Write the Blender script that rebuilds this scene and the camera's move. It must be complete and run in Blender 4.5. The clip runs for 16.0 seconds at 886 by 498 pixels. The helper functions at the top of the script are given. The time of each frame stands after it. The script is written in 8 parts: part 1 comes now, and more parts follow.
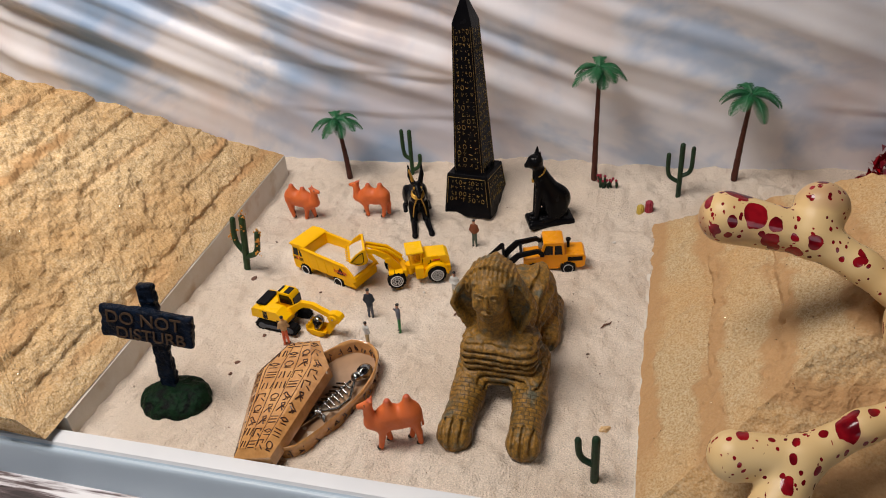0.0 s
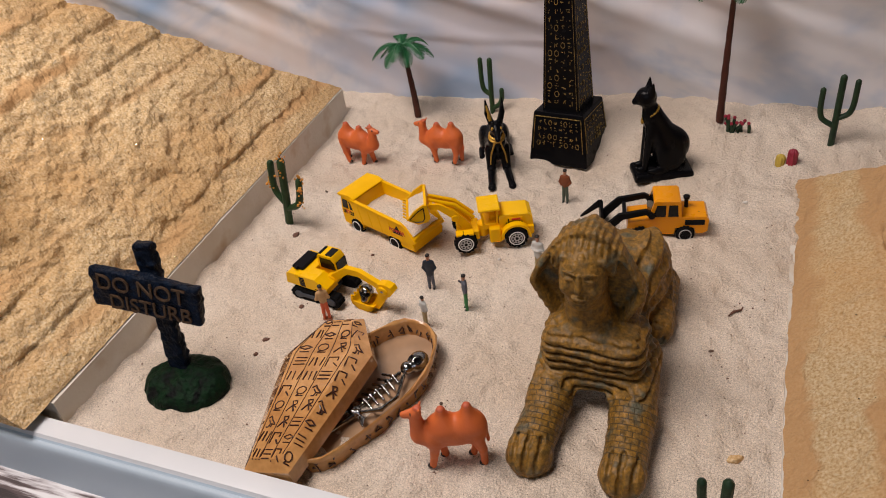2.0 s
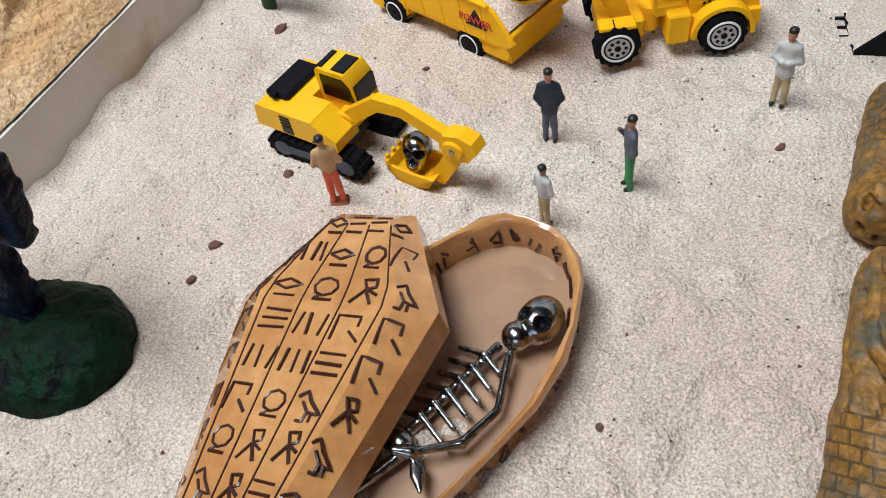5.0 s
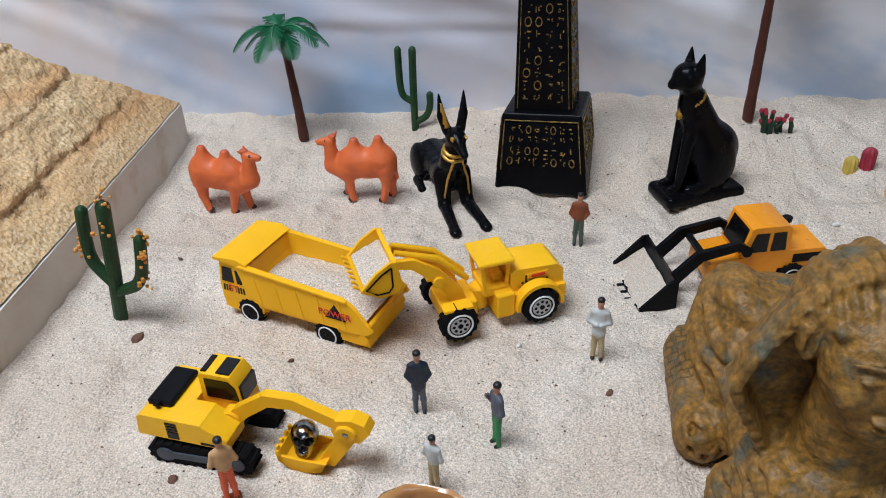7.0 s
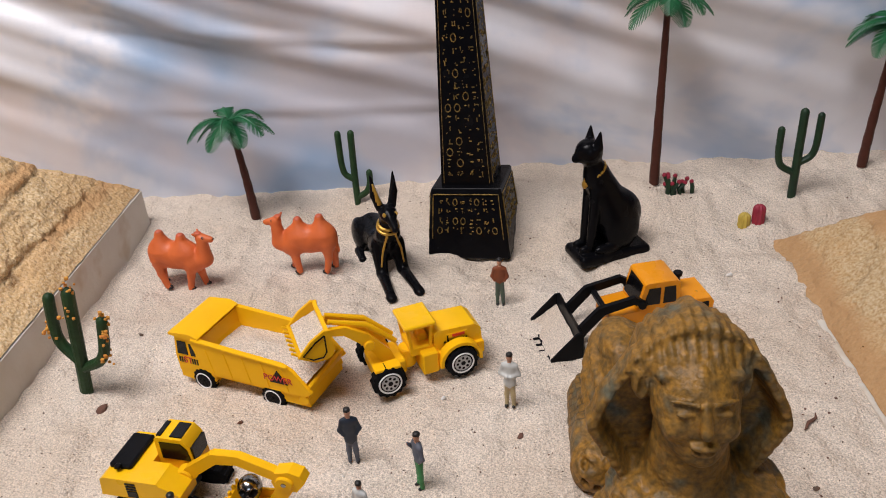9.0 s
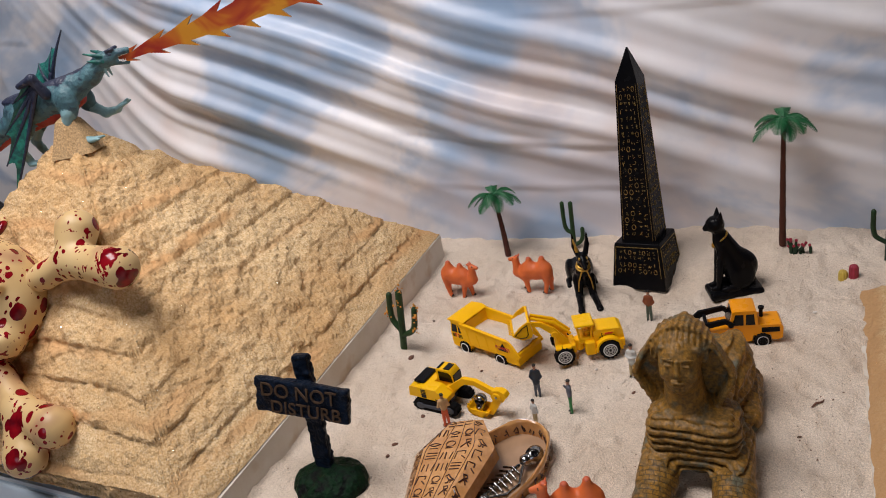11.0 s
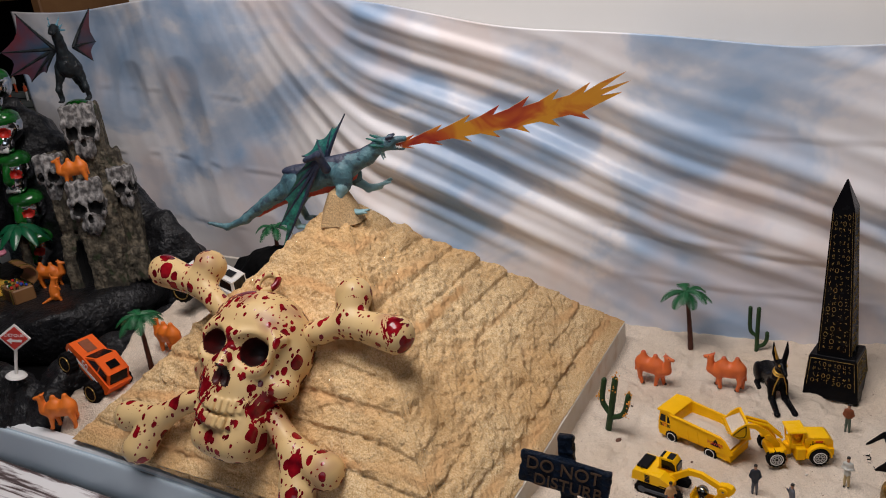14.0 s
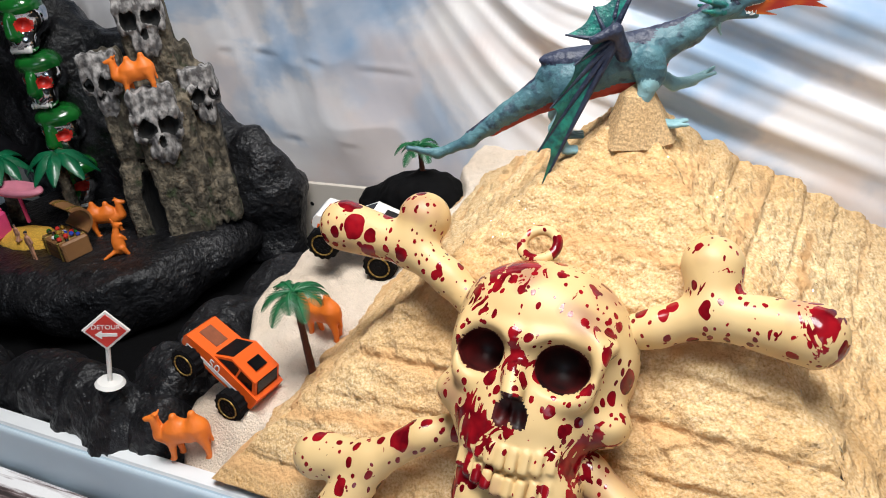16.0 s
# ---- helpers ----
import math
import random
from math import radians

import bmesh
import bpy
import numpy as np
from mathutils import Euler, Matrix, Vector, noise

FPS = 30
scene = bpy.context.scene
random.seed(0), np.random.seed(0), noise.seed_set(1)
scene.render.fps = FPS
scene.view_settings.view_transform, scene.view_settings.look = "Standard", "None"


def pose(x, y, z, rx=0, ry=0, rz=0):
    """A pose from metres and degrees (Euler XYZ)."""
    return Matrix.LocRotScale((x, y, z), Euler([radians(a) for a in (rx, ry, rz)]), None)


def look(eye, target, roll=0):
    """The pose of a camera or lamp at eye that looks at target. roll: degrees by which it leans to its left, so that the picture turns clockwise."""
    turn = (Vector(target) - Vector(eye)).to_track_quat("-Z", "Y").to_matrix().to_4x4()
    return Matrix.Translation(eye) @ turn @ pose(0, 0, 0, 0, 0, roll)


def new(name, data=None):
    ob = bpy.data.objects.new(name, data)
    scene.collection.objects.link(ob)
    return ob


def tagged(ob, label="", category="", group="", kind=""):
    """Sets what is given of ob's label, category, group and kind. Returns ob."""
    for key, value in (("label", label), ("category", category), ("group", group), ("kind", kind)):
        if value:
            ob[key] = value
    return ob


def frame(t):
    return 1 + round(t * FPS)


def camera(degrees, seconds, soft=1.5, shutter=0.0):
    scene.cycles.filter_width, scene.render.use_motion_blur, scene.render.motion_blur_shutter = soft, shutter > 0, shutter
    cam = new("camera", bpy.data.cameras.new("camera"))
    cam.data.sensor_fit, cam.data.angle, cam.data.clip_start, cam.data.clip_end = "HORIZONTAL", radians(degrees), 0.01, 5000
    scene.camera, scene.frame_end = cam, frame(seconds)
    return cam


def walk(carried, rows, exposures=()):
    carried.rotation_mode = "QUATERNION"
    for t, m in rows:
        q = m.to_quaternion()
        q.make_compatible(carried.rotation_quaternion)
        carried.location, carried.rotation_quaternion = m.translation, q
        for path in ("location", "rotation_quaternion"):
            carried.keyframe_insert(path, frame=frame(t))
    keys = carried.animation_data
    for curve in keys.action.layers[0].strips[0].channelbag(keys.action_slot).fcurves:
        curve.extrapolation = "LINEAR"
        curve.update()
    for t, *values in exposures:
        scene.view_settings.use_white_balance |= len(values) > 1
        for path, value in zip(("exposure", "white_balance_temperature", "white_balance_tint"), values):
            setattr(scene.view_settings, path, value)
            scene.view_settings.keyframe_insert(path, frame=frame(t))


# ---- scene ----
cam = camera(57.7, 16.0, soft=1.0)
PATH = [
    (0, (0.075, 0.164, 0.32), (-0.423, 1.743, -0.801), -5.0),
    (0.5, (0.075, 0.161, 0.323), (-0.433, 1.733, -0.805), -5.3),
    (1, (0.098, 0.156, 0.315), (-0.491, 1.702, -0.808), -6.4),
    (1.5, (0.083, 0.201, 0.294), (-0.595, 1.695, -0.85), -7.8),
    (2, (0.052, 0.251, 0.264), (-0.64, 1.688, -0.942), -8.2),
    (2.5, (0.033, 0.288, 0.231), (-0.676, 1.618, -1.082), -9.2),
    (3, (0.011, 0.329, 0.19), (-0.701, 1.536, -1.237), -10.4),
    (3.5, (-0.001, 0.37, 0.16), (-0.732, 1.482, -1.333), -12.0),
    (4, (-0.02, 0.391, 0.142), (-0.741, 1.39, -1.434), -13.5),
    (4.2, (-0.025, 0.393, 0.141), (-0.744, 1.391, -1.436), -13.4),
    (6.3, (-0.06, 0.375, 0.151), (-0.486, 1.837, -1.145), -6.1),
    (6.5, (-0.06, 0.37, 0.157), (-0.426, 1.893, -1.087), -4.9),
    (7, (-0.064, 0.371, 0.163), (-0.275, 2.028, -0.937), -2.4),
    (7.5, (-0.064, 0.372, 0.168), (-0.106, 2.094, -0.848), -0.5),
    (8, (-0.062, 0.369, 0.168), (-0.079, 2.096, -0.84), -1.0),
    (8.2, (-0.062, 0.368, 0.168), (-0.08, 2.098, -0.836), -1.3),
    (10.3, (0.021, 0.244, 0.248), (-0.517, 1.939, -0.668), -9.6),
    (10.5, (0.03, 0.222, 0.258), (-0.566, 1.91, -0.634), -10.1),
    (11, (0.054, 0.179, 0.28), (-0.801, 1.781, -0.558), -11.5),
    (11.5, (0.015, 0.139, 0.31), (-0.907, 1.722, -0.493), -10.5),
    (12, (0.005, 0.112, 0.337), (-0.922, 1.694, -0.462), -9.2),
    (12.5, (0.0, 0.11, 0.342), (-0.937, 1.714, -0.401), -8.2),
    (13, (-0.001, 0.107, 0.342), (-0.944, 1.718, -0.377), -7.2),
    (13.5, (-0.005, 0.102, 0.343), (-0.951, 1.713, -0.372), -6.6),
    (14, (-0.041, 0.092, 0.344), (-0.982, 1.702, -0.379), -6.1),
    (14.5, (-0.103, 0.087, 0.339), (-1.046, 1.69, -0.396), -5.7),
    (15, (-0.185, 0.09, 0.335), (-1.076, 1.662, -0.522), -5.9),
    (15.5, (-0.242, 0.119, 0.317), (-1.106, 1.657, -0.627), -7.2),
    (16, (-0.292, 0.192, 0.3), (-1.16, 1.724, -0.65), -7.7),
]
walk(cam, [(t, look(eye, target, roll)) for t, eye, target, roll in PATH],
     exposures=[(0.0, -0.48, 6500, 13), (1.5, -0.62, 6600, 17), (2.5, -0.64, 6650, 18), (3.5, -0.72, 6650, 18), (4.2, -0.22, 5900, 8), (7.0, -0.36, 5250, 6), (7.6, -0.38, 5450, 7), (8.2, -0.38, 5750, 12), (10.5, -0.55, 6200, 15),
                (12.5, -0.85, 6250, 14), (13.5, -0.87, 6250, 14), (14.5, -0.8, 6400, 14), (15.0, -0.65, 6450, 13), (15.5, -0.36, 6450, 12), (16.0, 0.05, 6050, 7)])

# world and lights: dim sky, an added low key lamp and an added fill
world = bpy.data.worlds.new("world")
scene.world = world
world.use_nodes = True
wn = world.node_tree.nodes
sky = wn.new("ShaderNodeTexSky")
sky.sky_type = "NISHITA"
sky.sun_disc = False
sky.sun_elevation, sky.sun_rotation = radians(40), radians(-60)
wn["Background"].inputs[1].default_value = 0.05
world.node_tree.links.new(sky.outputs[0], wn["Background"].inputs[0])


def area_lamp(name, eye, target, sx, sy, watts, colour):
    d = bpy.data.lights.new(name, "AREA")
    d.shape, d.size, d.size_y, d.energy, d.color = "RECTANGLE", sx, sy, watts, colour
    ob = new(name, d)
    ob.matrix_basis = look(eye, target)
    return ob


# key light: added area lamp, placed low so the cloth top and left brighten
area_lamp("added_key_lamp", (-0.33, 0.37, 0.82), (-0.20, 0.60, 0.0), 0.55, 0.26, 11, (1.0, 0.93, 0.86))
# frontal fill, added to lift faces towards the camera
area_lamp("added_fill_lamp", (0.35, -1.82, 1.05), (-0.1, 0.5, 0.1), 1.2, 0.8, 7, (0.84, 0.92, 1.0))

# ---- materials ----


def material(name, base, rough=0.5, metal=0.0, second=None, size=60.0, amount=0.5, bump=0.0, bump_size=None,
             grain=0.0, grain_size=900.0, third=None, third_size=20.0, third_cut=(0.55, 0.65), coat=0.0, spread=0.12, spec=0.5, relief=0.001):
    """A principled material: base and second colour mixed by noise, fine grain, bump, and patches of a third colour."""
    m = bpy.data.materials.new(name)
    m.use_nodes = True
    nt = m.node_tree
    N, L = nt.nodes, nt.links
    b = N["Principled BSDF"]
    b.inputs["Roughness"].default_value, b.inputs["Metallic"].default_value = rough, metal
    b.inputs["Coat Weight"].default_value = coat
    b.inputs["Specular IOR Level"].default_value = spec
    co = N.new("ShaderNodeTexCoord")
    second = second or tuple(c * 0.72 for c in base)

    def noise_node(scale, detail=4.0):
        n = N.new("ShaderNodeTexNoise")
        n.inputs["Scale"].default_value, n.inputs["Detail"].default_value = scale, detail
        L.new(co.outputs["Object"], n.inputs["Vector"])
        return n

    def ramp(sock, lo, hi):
        r = N.new("ShaderNodeMapRange")
        r.inputs[1].default_value, r.inputs[2].default_value = lo, hi
        L.new(sock, r.inputs[0])
        return r.outputs[0]

    def mix(fac, a, c, mode="MIX"):
        x = N.new("ShaderNodeMix")
        x.data_type, x.blend_type = "RGBA", mode
        for sock, val in ((x.inputs[0], fac), (x.inputs[6], a), (x.inputs[7], c)):
            if hasattr(val, "is_output"):
                L.new(val, sock)
            elif isinstance(val, tuple):
                sock.default_value = (*val, 1)
            else:
                sock.default_value = val
        return x.outputs[2]

    n1 = noise_node(size)
    f = ramp(n1.outputs["Fac"], 0.5 - spread * 1.5, 0.5 + spread * 1.5)
    fm = N.new("ShaderNodeMath")
    fm.operation = "MULTIPLY"
    fm.inputs[1].default_value = amount * 1.6
    fm.use_clamp = True
    L.new(f, fm.inputs[0])
    col = mix(fm.outputs[0], base, second)
    if third:
        n3 = noise_node(third_size, 3.0)
        col = mix(ramp(n3.outputs["Fac"], *third_cut), col, third)
    n2 = noise_node(grain_size, 2.0)
    if grain:
        g = N.new("ShaderNodeMapRange")
        g.inputs[1].default_value, g.inputs[2].default_value = 0.3, 0.7
        g.inputs[3].default_value, g.inputs[4].default_value = 1 - grain, 1 + grain
        L.new(n2.outputs["Fac"], g.inputs[0])
        gc = N.new("ShaderNodeCombineColor")
        for i in range(3):
            L.new(g.outputs[0], gc.inputs[i])
        col = mix(1.0, col, gc.outputs[0], "MULTIPLY")
    L.new(col, b.inputs["Base Color"])
    rr = N.new("ShaderNodeMapRange")
    rr.inputs[3].default_value, rr.inputs[4].default_value = max(0.03, rough - 0.1), min(1, rough + 0.1)
    L.new(n1.outputs["Fac"], rr.inputs[0])
    L.new(rr.outputs[0], b.inputs["Roughness"])
    if bump:
        bn = N.new("ShaderNodeBump")
        bn.inputs["Strength"].default_value = min(1.0, bump)
        bn.inputs["Distance"].default_value = relief
        nb = noise_node(bump_size or grain_size, 5.0)
        L.new(nb.outputs["Fac"], bn.inputs["Height"])
        L.new(bn.outputs[0], b.inputs["Normal"])
    return m


SAND = material("sand", (0.72, 0.63, 0.53), 0.95, second=(0.62, 0.51, 0.40), size=14, amount=0.6, bump=1.0, bump_size=850, grain=0.36, grain_size=2000, relief=0.0014)
CRUST = material("sand_crust", (0.66, 0.47, 0.26), 0.9, second=(0.56, 0.36, 0.17), size=22, amount=0.6, bump=1.0, bump_size=420, grain=0.3, grain_size=800, relief=0.0018)
CAP_FOAM = material("cap_foam", (0.58, 0.40, 0.21), 0.9, second=(0.46, 0.29, 0.13), size=50, bump=0.8, bump_size=600, grain=0.3, grain_size=1100)
WHITE_FOAM = material("white_foam", (0.72, 0.68, 0.61), 0.75, second=(0.62, 0.55, 0.45), size=60, amount=0.4, bump=0.35, bump_size=500, third=(0.5, 0.36, 0.22), third_size=35, third_cut=(0.6, 0.75))
YELLOW = material("yellow_plastic", (0.93, 0.50, 0.0), 0.4, second=(0.84, 0.44, 0.0), size=50, bump=0.06, bump_size=250, spec=0.14)
PAINT = material("yellow_paint", (0.92, 0.52, 0.0), 0.3, second=(0.82, 0.45, 0.0), size=50, coat=0.1, spec=0.2)
AMBER = material("amber_paint", (0.82, 0.31, 0.002), 0.3, second=(0.76, 0.27, 0.002), size=50, coat=0.15, spec=0.25, third=(0.1, 0.07, 0.03), third_size=160, third_cut=(0.73, 0.76))
BLACK = material("black_plastic", (0.005, 0.005, 0.006), 0.35, second=(0.009, 0.009, 0.011), size=80, bump=0.1, bump_size=300, spec=0.08)
RUBBER = material("rubber", (0.006, 0.006, 0.007), 0.7, size=120, bump=0.3, bump_size=900, spec=0.08)
GREY = material("grey_plastic", (0.045, 0.055, 0.075), 0.45, size=90)
WHITE = material("white_paint", (0.78, 0.77, 0.75), 0.45, second=(0.7, 0.69, 0.66), size=40)
RED = material("red_paint", (0.6, 0.03, 0.02), 0.4, size=60)
GLASS = material("dark_glazing", (0.004, 0.004, 0.005), 0.22, size=40, spec=0.25)
CAMEL = material("orange_rubber", (0.70, 0.155, 0.035), 0.5, second=(0.60, 0.12, 0.025), size=120, amount=0.6, bump=0.25, bump_size=500)
CAMEL_BRIGHT = material("bright_orange_rubber", (0.80, 0.2, 0.02), 0.5, second=(0.72, 0.16, 0.015), size=120, bump=0.25, bump_size=500)
HUMP = material("rubbed_hump", (0.62, 0.105, 0.03), 0.55, second=(0.42, 0.11, 0.06), size=300)
HOOF = material("hoof", (0.02, 0.016, 0.015), 0.5)
RESIN = material("black_resin", (0.003, 0.003, 0.004), 0.25, second=(0.005, 0.005, 0.006), size=90, bump=0.15, bump_size=350, spec=0.09)
GOLD = material("gold_paint", (0.55, 0.33, 0.05), 0.4, metal=0.6, second=(0.4, 0.22, 0.03), size=400)
OLD_GOLD = material("dull_gold", (0.48, 0.31, 0.07), 0.5, metal=0.5, second=(0.12, 0.08, 0.02), size=700, amount=0.9)
SPHINX = material("weathered_resin", (0.30, 0.15, 0.022), 0.5, second=(0.12, 0.072, 0.02), size=420, amount=0.6, bump=0.8, bump_size=420, grain=0.3, grain_size=900, third=(0.10, 0.095, 0.06), third_size=120, third_cut=(0.56, 0.70), spec=0.35)
NAVY_WOOD = material("dark_blue_wood", (0.002, 0.004, 0.009), 0.4, second=(0.006, 0.015, 0.035), size=260, bump=0.9, bump_size=400, spec=0.1, relief=0.002)
MOSS = material("moss", (0.001, 0.006, 0.003), 0.6, second=(0.004, 0.022, 0.008), size=320, amount=0.9, bump=1.0, bump_size=300, third=(0.002, 0.003, 0.003), third_size=130, spec=0.12, relief=0.002)
BRONZE = material("bronze_letter", (0.07, 0.034, 0.012), 0.6, second=(0.04, 0.022, 0.01), size=300)
KRAFT = material("printed_papyrus", (0.62, 0.33, 0.12), 0.22, second=(0.47, 0.22, 0.07), size=60, amount=0.7, coat=0.6, grain=0.1, grain_size=300, bump=0.06, bump_size=160)
INK = material("brown_ink", (0.055, 0.018, 0.010), 0.3, size=200)
KRAFT_IN = material("kraft_paper", (0.42, 0.26, 0.15), 0.4, size=80, coat=0.3)
SILVER = material("silver", (0.50, 0.49, 0.47), 0.2, metal=1.0, second=(0.08, 0.08, 0.08), size=400, amount=0.6)
TRUNK = material("palm_trunk", (0.075, 0.022, 0.014), 0.5, size=200, bump=0.4, bump_size=500, spec=0.3)
LEAF = material("palm_leaf", (0.010, 0.13, 0.04), 0.45, second=(0.007, 0.085, 0.03), size=200, bump=0.2)
CACTUS = material("cactus_green", (0.022, 0.058, 0.018), 0.5, second=(0.011, 0.036, 0.012), size=180, bump=0.4, bump_size=500, spec=0.3)
DARK_CACTUS = material("dark_cactus", (0.010, 0.028, 0.016), 0.5, second=(0.02, 0.05, 0.02), size=180, bump=0.3, bump_size=500, spec=0.3)
FLOWER = material("orange_flower", (0.62, 0.22, 0.03), 0.7, second=(0.7, 0.4, 0.05), size=700, bump=0.8, bump_size=900)
LIME = material("yellow_cactus", (0.55, 0.40, 0.06), 0.6, size=300)
CRIMSON = material("crimson_cactus", (0.32, 0.02, 0.045), 0.5, size=300)
TRAY = material("pale_blue_plastic", (0.50, 0.60, 0.68), 0.35, second=(0.45, 0.55, 0.64), size=8, amount=0.5, bump=0.05, third=(0.1, 0.1, 0.11), third_size=160, third_cut=(0.76, 0.78))
LIP = material("white_plastic_lip", (0.74, 0.76, 0.78), 0.4, second=(0.68, 0.71, 0.74), size=30)
ROCK = material("black_rock", (0.005, 0.005, 0.006), 0.34, second=(0.015, 0.015, 0.017), size=70, amount=0.8, bump=1.0, bump_size=220, third=(0.16, 0.16, 0.17), third_size=480, third_cut=(0.69, 0.72), spec=0.35, relief=0.003)
MATT_BLACK = material("matt_black", (0.003, 0.003, 0.0035), 0.8, size=40, bump=0.5, bump_size=200, spec=0.1)
STONE = material("tower_stone", (0.24, 0.20, 0.14), 0.85, second=(0.05, 0.042, 0.03), size=110, amount=0.9, bump=1.0, bump_size=330, third=(0.05, 0.07, 0.03), third_size=55, third_cut=(0.6, 0.72), relief=0.003)
BONE_STONE = material("pale_skull_stone", (0.40, 0.385, 0.375), 0.75, second=(0.08, 0.075, 0.075), size=190, amount=0.8, bump=1.0, bump_size=330)
# near-black that puts the shade of hollows and holes into their colour
RECESS_SHADE = material("recess_shade", (0.006, 0.006, 0.006), 0.9, size=50)
PINK = material("pink_plastic", (0.72, 0.07, 0.22), 0.4, size=60)
SOFT_PINK = material("soft_pink", (0.72, 0.25, 0.34), 0.5, size=60)
SKIN = material("tan_plastic", (0.5, 0.25, 0.15), 0.5, size=200)
GOLD_SAND = material("yellow_grit", (0.62, 0.38, 0.05), 0.9, second=(0.55, 0.3, 0.03), size=60, bump=0.9, bump_size=800, grain=0.3)
D_BLUE = material("dragon_blue", (0.05, 0.12, 0.155), 0.5, second=(0.085, 0.19, 0.22), size=90, amount=0.8, bump=0.7, bump_size=420, third=(0.03, 0.06, 0.09), third_size=150, third_cut=(0.55, 0.7))
D_PALE = material("dragon_pale_blue", (0.25, 0.42, 0.45), 0.5, second=(0.18, 0.34, 0.38), size=120, bump=0.6, bump_size=420)
D_NAVY = material("dragon_navy", (0.012, 0.018, 0.045), 0.45, second=(0.04, 0.05, 0.09), size=220, bump=0.9, bump_size=360)
D_TEAL = material("dragon_teal", (0.02, 0.24, 0.18), 0.45, second=(0.010, 0.09, 0.09), size=200, amount=0.9, bump=1.0, bump_size=330)
D_RED = material("dragon_red", (0.42, 0.035, 0.02), 0.5, size=100, bump=0.4, bump_size=400)
D_BLACK = material("dragon_black", (0.010, 0.010, 0.012), 0.4, second=(0.02, 0.03, 0.035), size=150, bump=0.9, bump_size=350, spec=0.25)
D_ICE = material("dragon_ice_blue", (0.10, 0.25, 0.33), 0.5, size=200)
MEMBRANE = material("wing_membrane", (0.02, 0.05, 0.09), 0.4, second=(0.12, 0.02, 0.025), size=22, amount=0.8)
CARD = material("cardboard_edge", (0.35, 0.24, 0.15), 0.8, size=200)
ORANGE = material("orange_paint", (0.78, 0.11, 0.01), 0.42, second=(0.72, 0.10, 0.01), size=60, coat=0.08, spec=0.3)
CHROME = material("chrome", (0.7, 0.7, 0.72), 0.12, metal=1.0, second=(0.4, 0.4, 0.42), size=120)
GREEN_GLOSS = material("green_gloss", (0.014, 0.15, 0.02), 0.2, second=(0.006, 0.06, 0.012), size=90, coat=0.6)
JUNGLE = material("glossy_palm", (0.01, 0.13, 0.055), 0.3, second=(0.006, 0.08, 0.03), size=160, coat=0.3, bump=0.3, bump_size=400)
SHELF_WOOD = material("shelf_wood", (0.26, 0.13, 0.05), 0.5, second=(0.18, 0.08, 0.03), size=30, bump=0.2, bump_size=120)
WALL = material("wall_paint", (0.72, 0.71, 0.69), 0.9, second=(0.66, 0.65, 0.63), size=3, bump=0.1, bump_size=200)
# darkened copy of the wall colour, so unseen surfaces bounce little light
LOW_BOUNCE_WALL = material("low_bounce_wall", (0.13, 0.12, 0.11), 0.9, size=3)
BOARD = material("white_board", (0.80, 0.79, 0.77), 0.6, second=(0.74, 0.73, 0.71), size=10)
PEG = material("pegboard", (0.66, 0.60, 0.53), 0.6, second=(0.6, 0.54, 0.47), size=20)
RED_FOIL = material("red_foil", (0.45, 0.012, 0.03), 0.18, metal=0.85, second=(0.15, 0.005, 0.012), size=300)
GLITTER = material("gold_glitter", (1.0, 0.86, 0.5), 0.15, metal=1.0, second=(1.0, 0.95, 0.8), size=300)
CHIP = material("brown_chip", (0.15, 0.065, 0.04), 0.8, second=(0.09, 0.045, 0.03), size=300, bump=0.6)
GRIT = material("dark_grit", (0.06, 0.045, 0.035), 0.8, second=(0.2, 0.11, 0.06), size=200)
SHELL = material("white_shell", (0.8, 0.77, 0.72), 0.5, size=200)
BEIGE_FIG = material("beige_paint", (0.6, 0.36, 0.16), 0.6, size=300)
TROUSER = material("orange_trousers", (0.72, 0.12, 0.04), 0.6, size=300)
NAVY = material("navy_paint", (0.012, 0.022, 0.04), 0.5, size=300)
SLATE = material("slate_paint", (0.09, 0.1, 0.13), 0.6, size=300)
GREEN_P = material("green_paint", (0.03, 0.22, 0.06), 0.5, size=300)
RUST = material("rust_paint", (0.22, 0.055, 0.015), 0.6, size=300)
OLIVE = material("olive_paint", (0.07, 0.1, 0.07), 0.6, size=300)
PALE = material("pale_paint", (0.62, 0.63, 0.6), 0.6, size=300)
BUFF = material("buff_paint", (0.48, 0.38, 0.2), 0.6, size=300)
HAIR = material("hair_black", (0.012, 0.01, 0.009), 0.5)
STEP_GREY = material("grey_steps", (0.16, 0.18, 0.17), 0.7, size=60)
LAWN = material("green_felt", (0.03, 0.24, 0.03), 0.9, size=100, bump=0.6)
BLUE_PACK = material("blue_card", (0.02, 0.06, 0.42), 0.35, size=20, coat=0.4)
YELLOW_PACK = material("yellow_print", (0.85, 0.6, 0.03), 0.35, size=20, coat=0.4)


def node_colour(m, build):
    """Replaces a material's base colour by what build(N, L, coordinate socket) gives."""
    N, L = m.node_tree.nodes, m.node_tree.links
    co = next(n for n in N if n.type == "TEX_COORD")
    L.new(build(N, L, co.outputs["Object"]), N["Principled BSDF"].inputs["Base Color"])


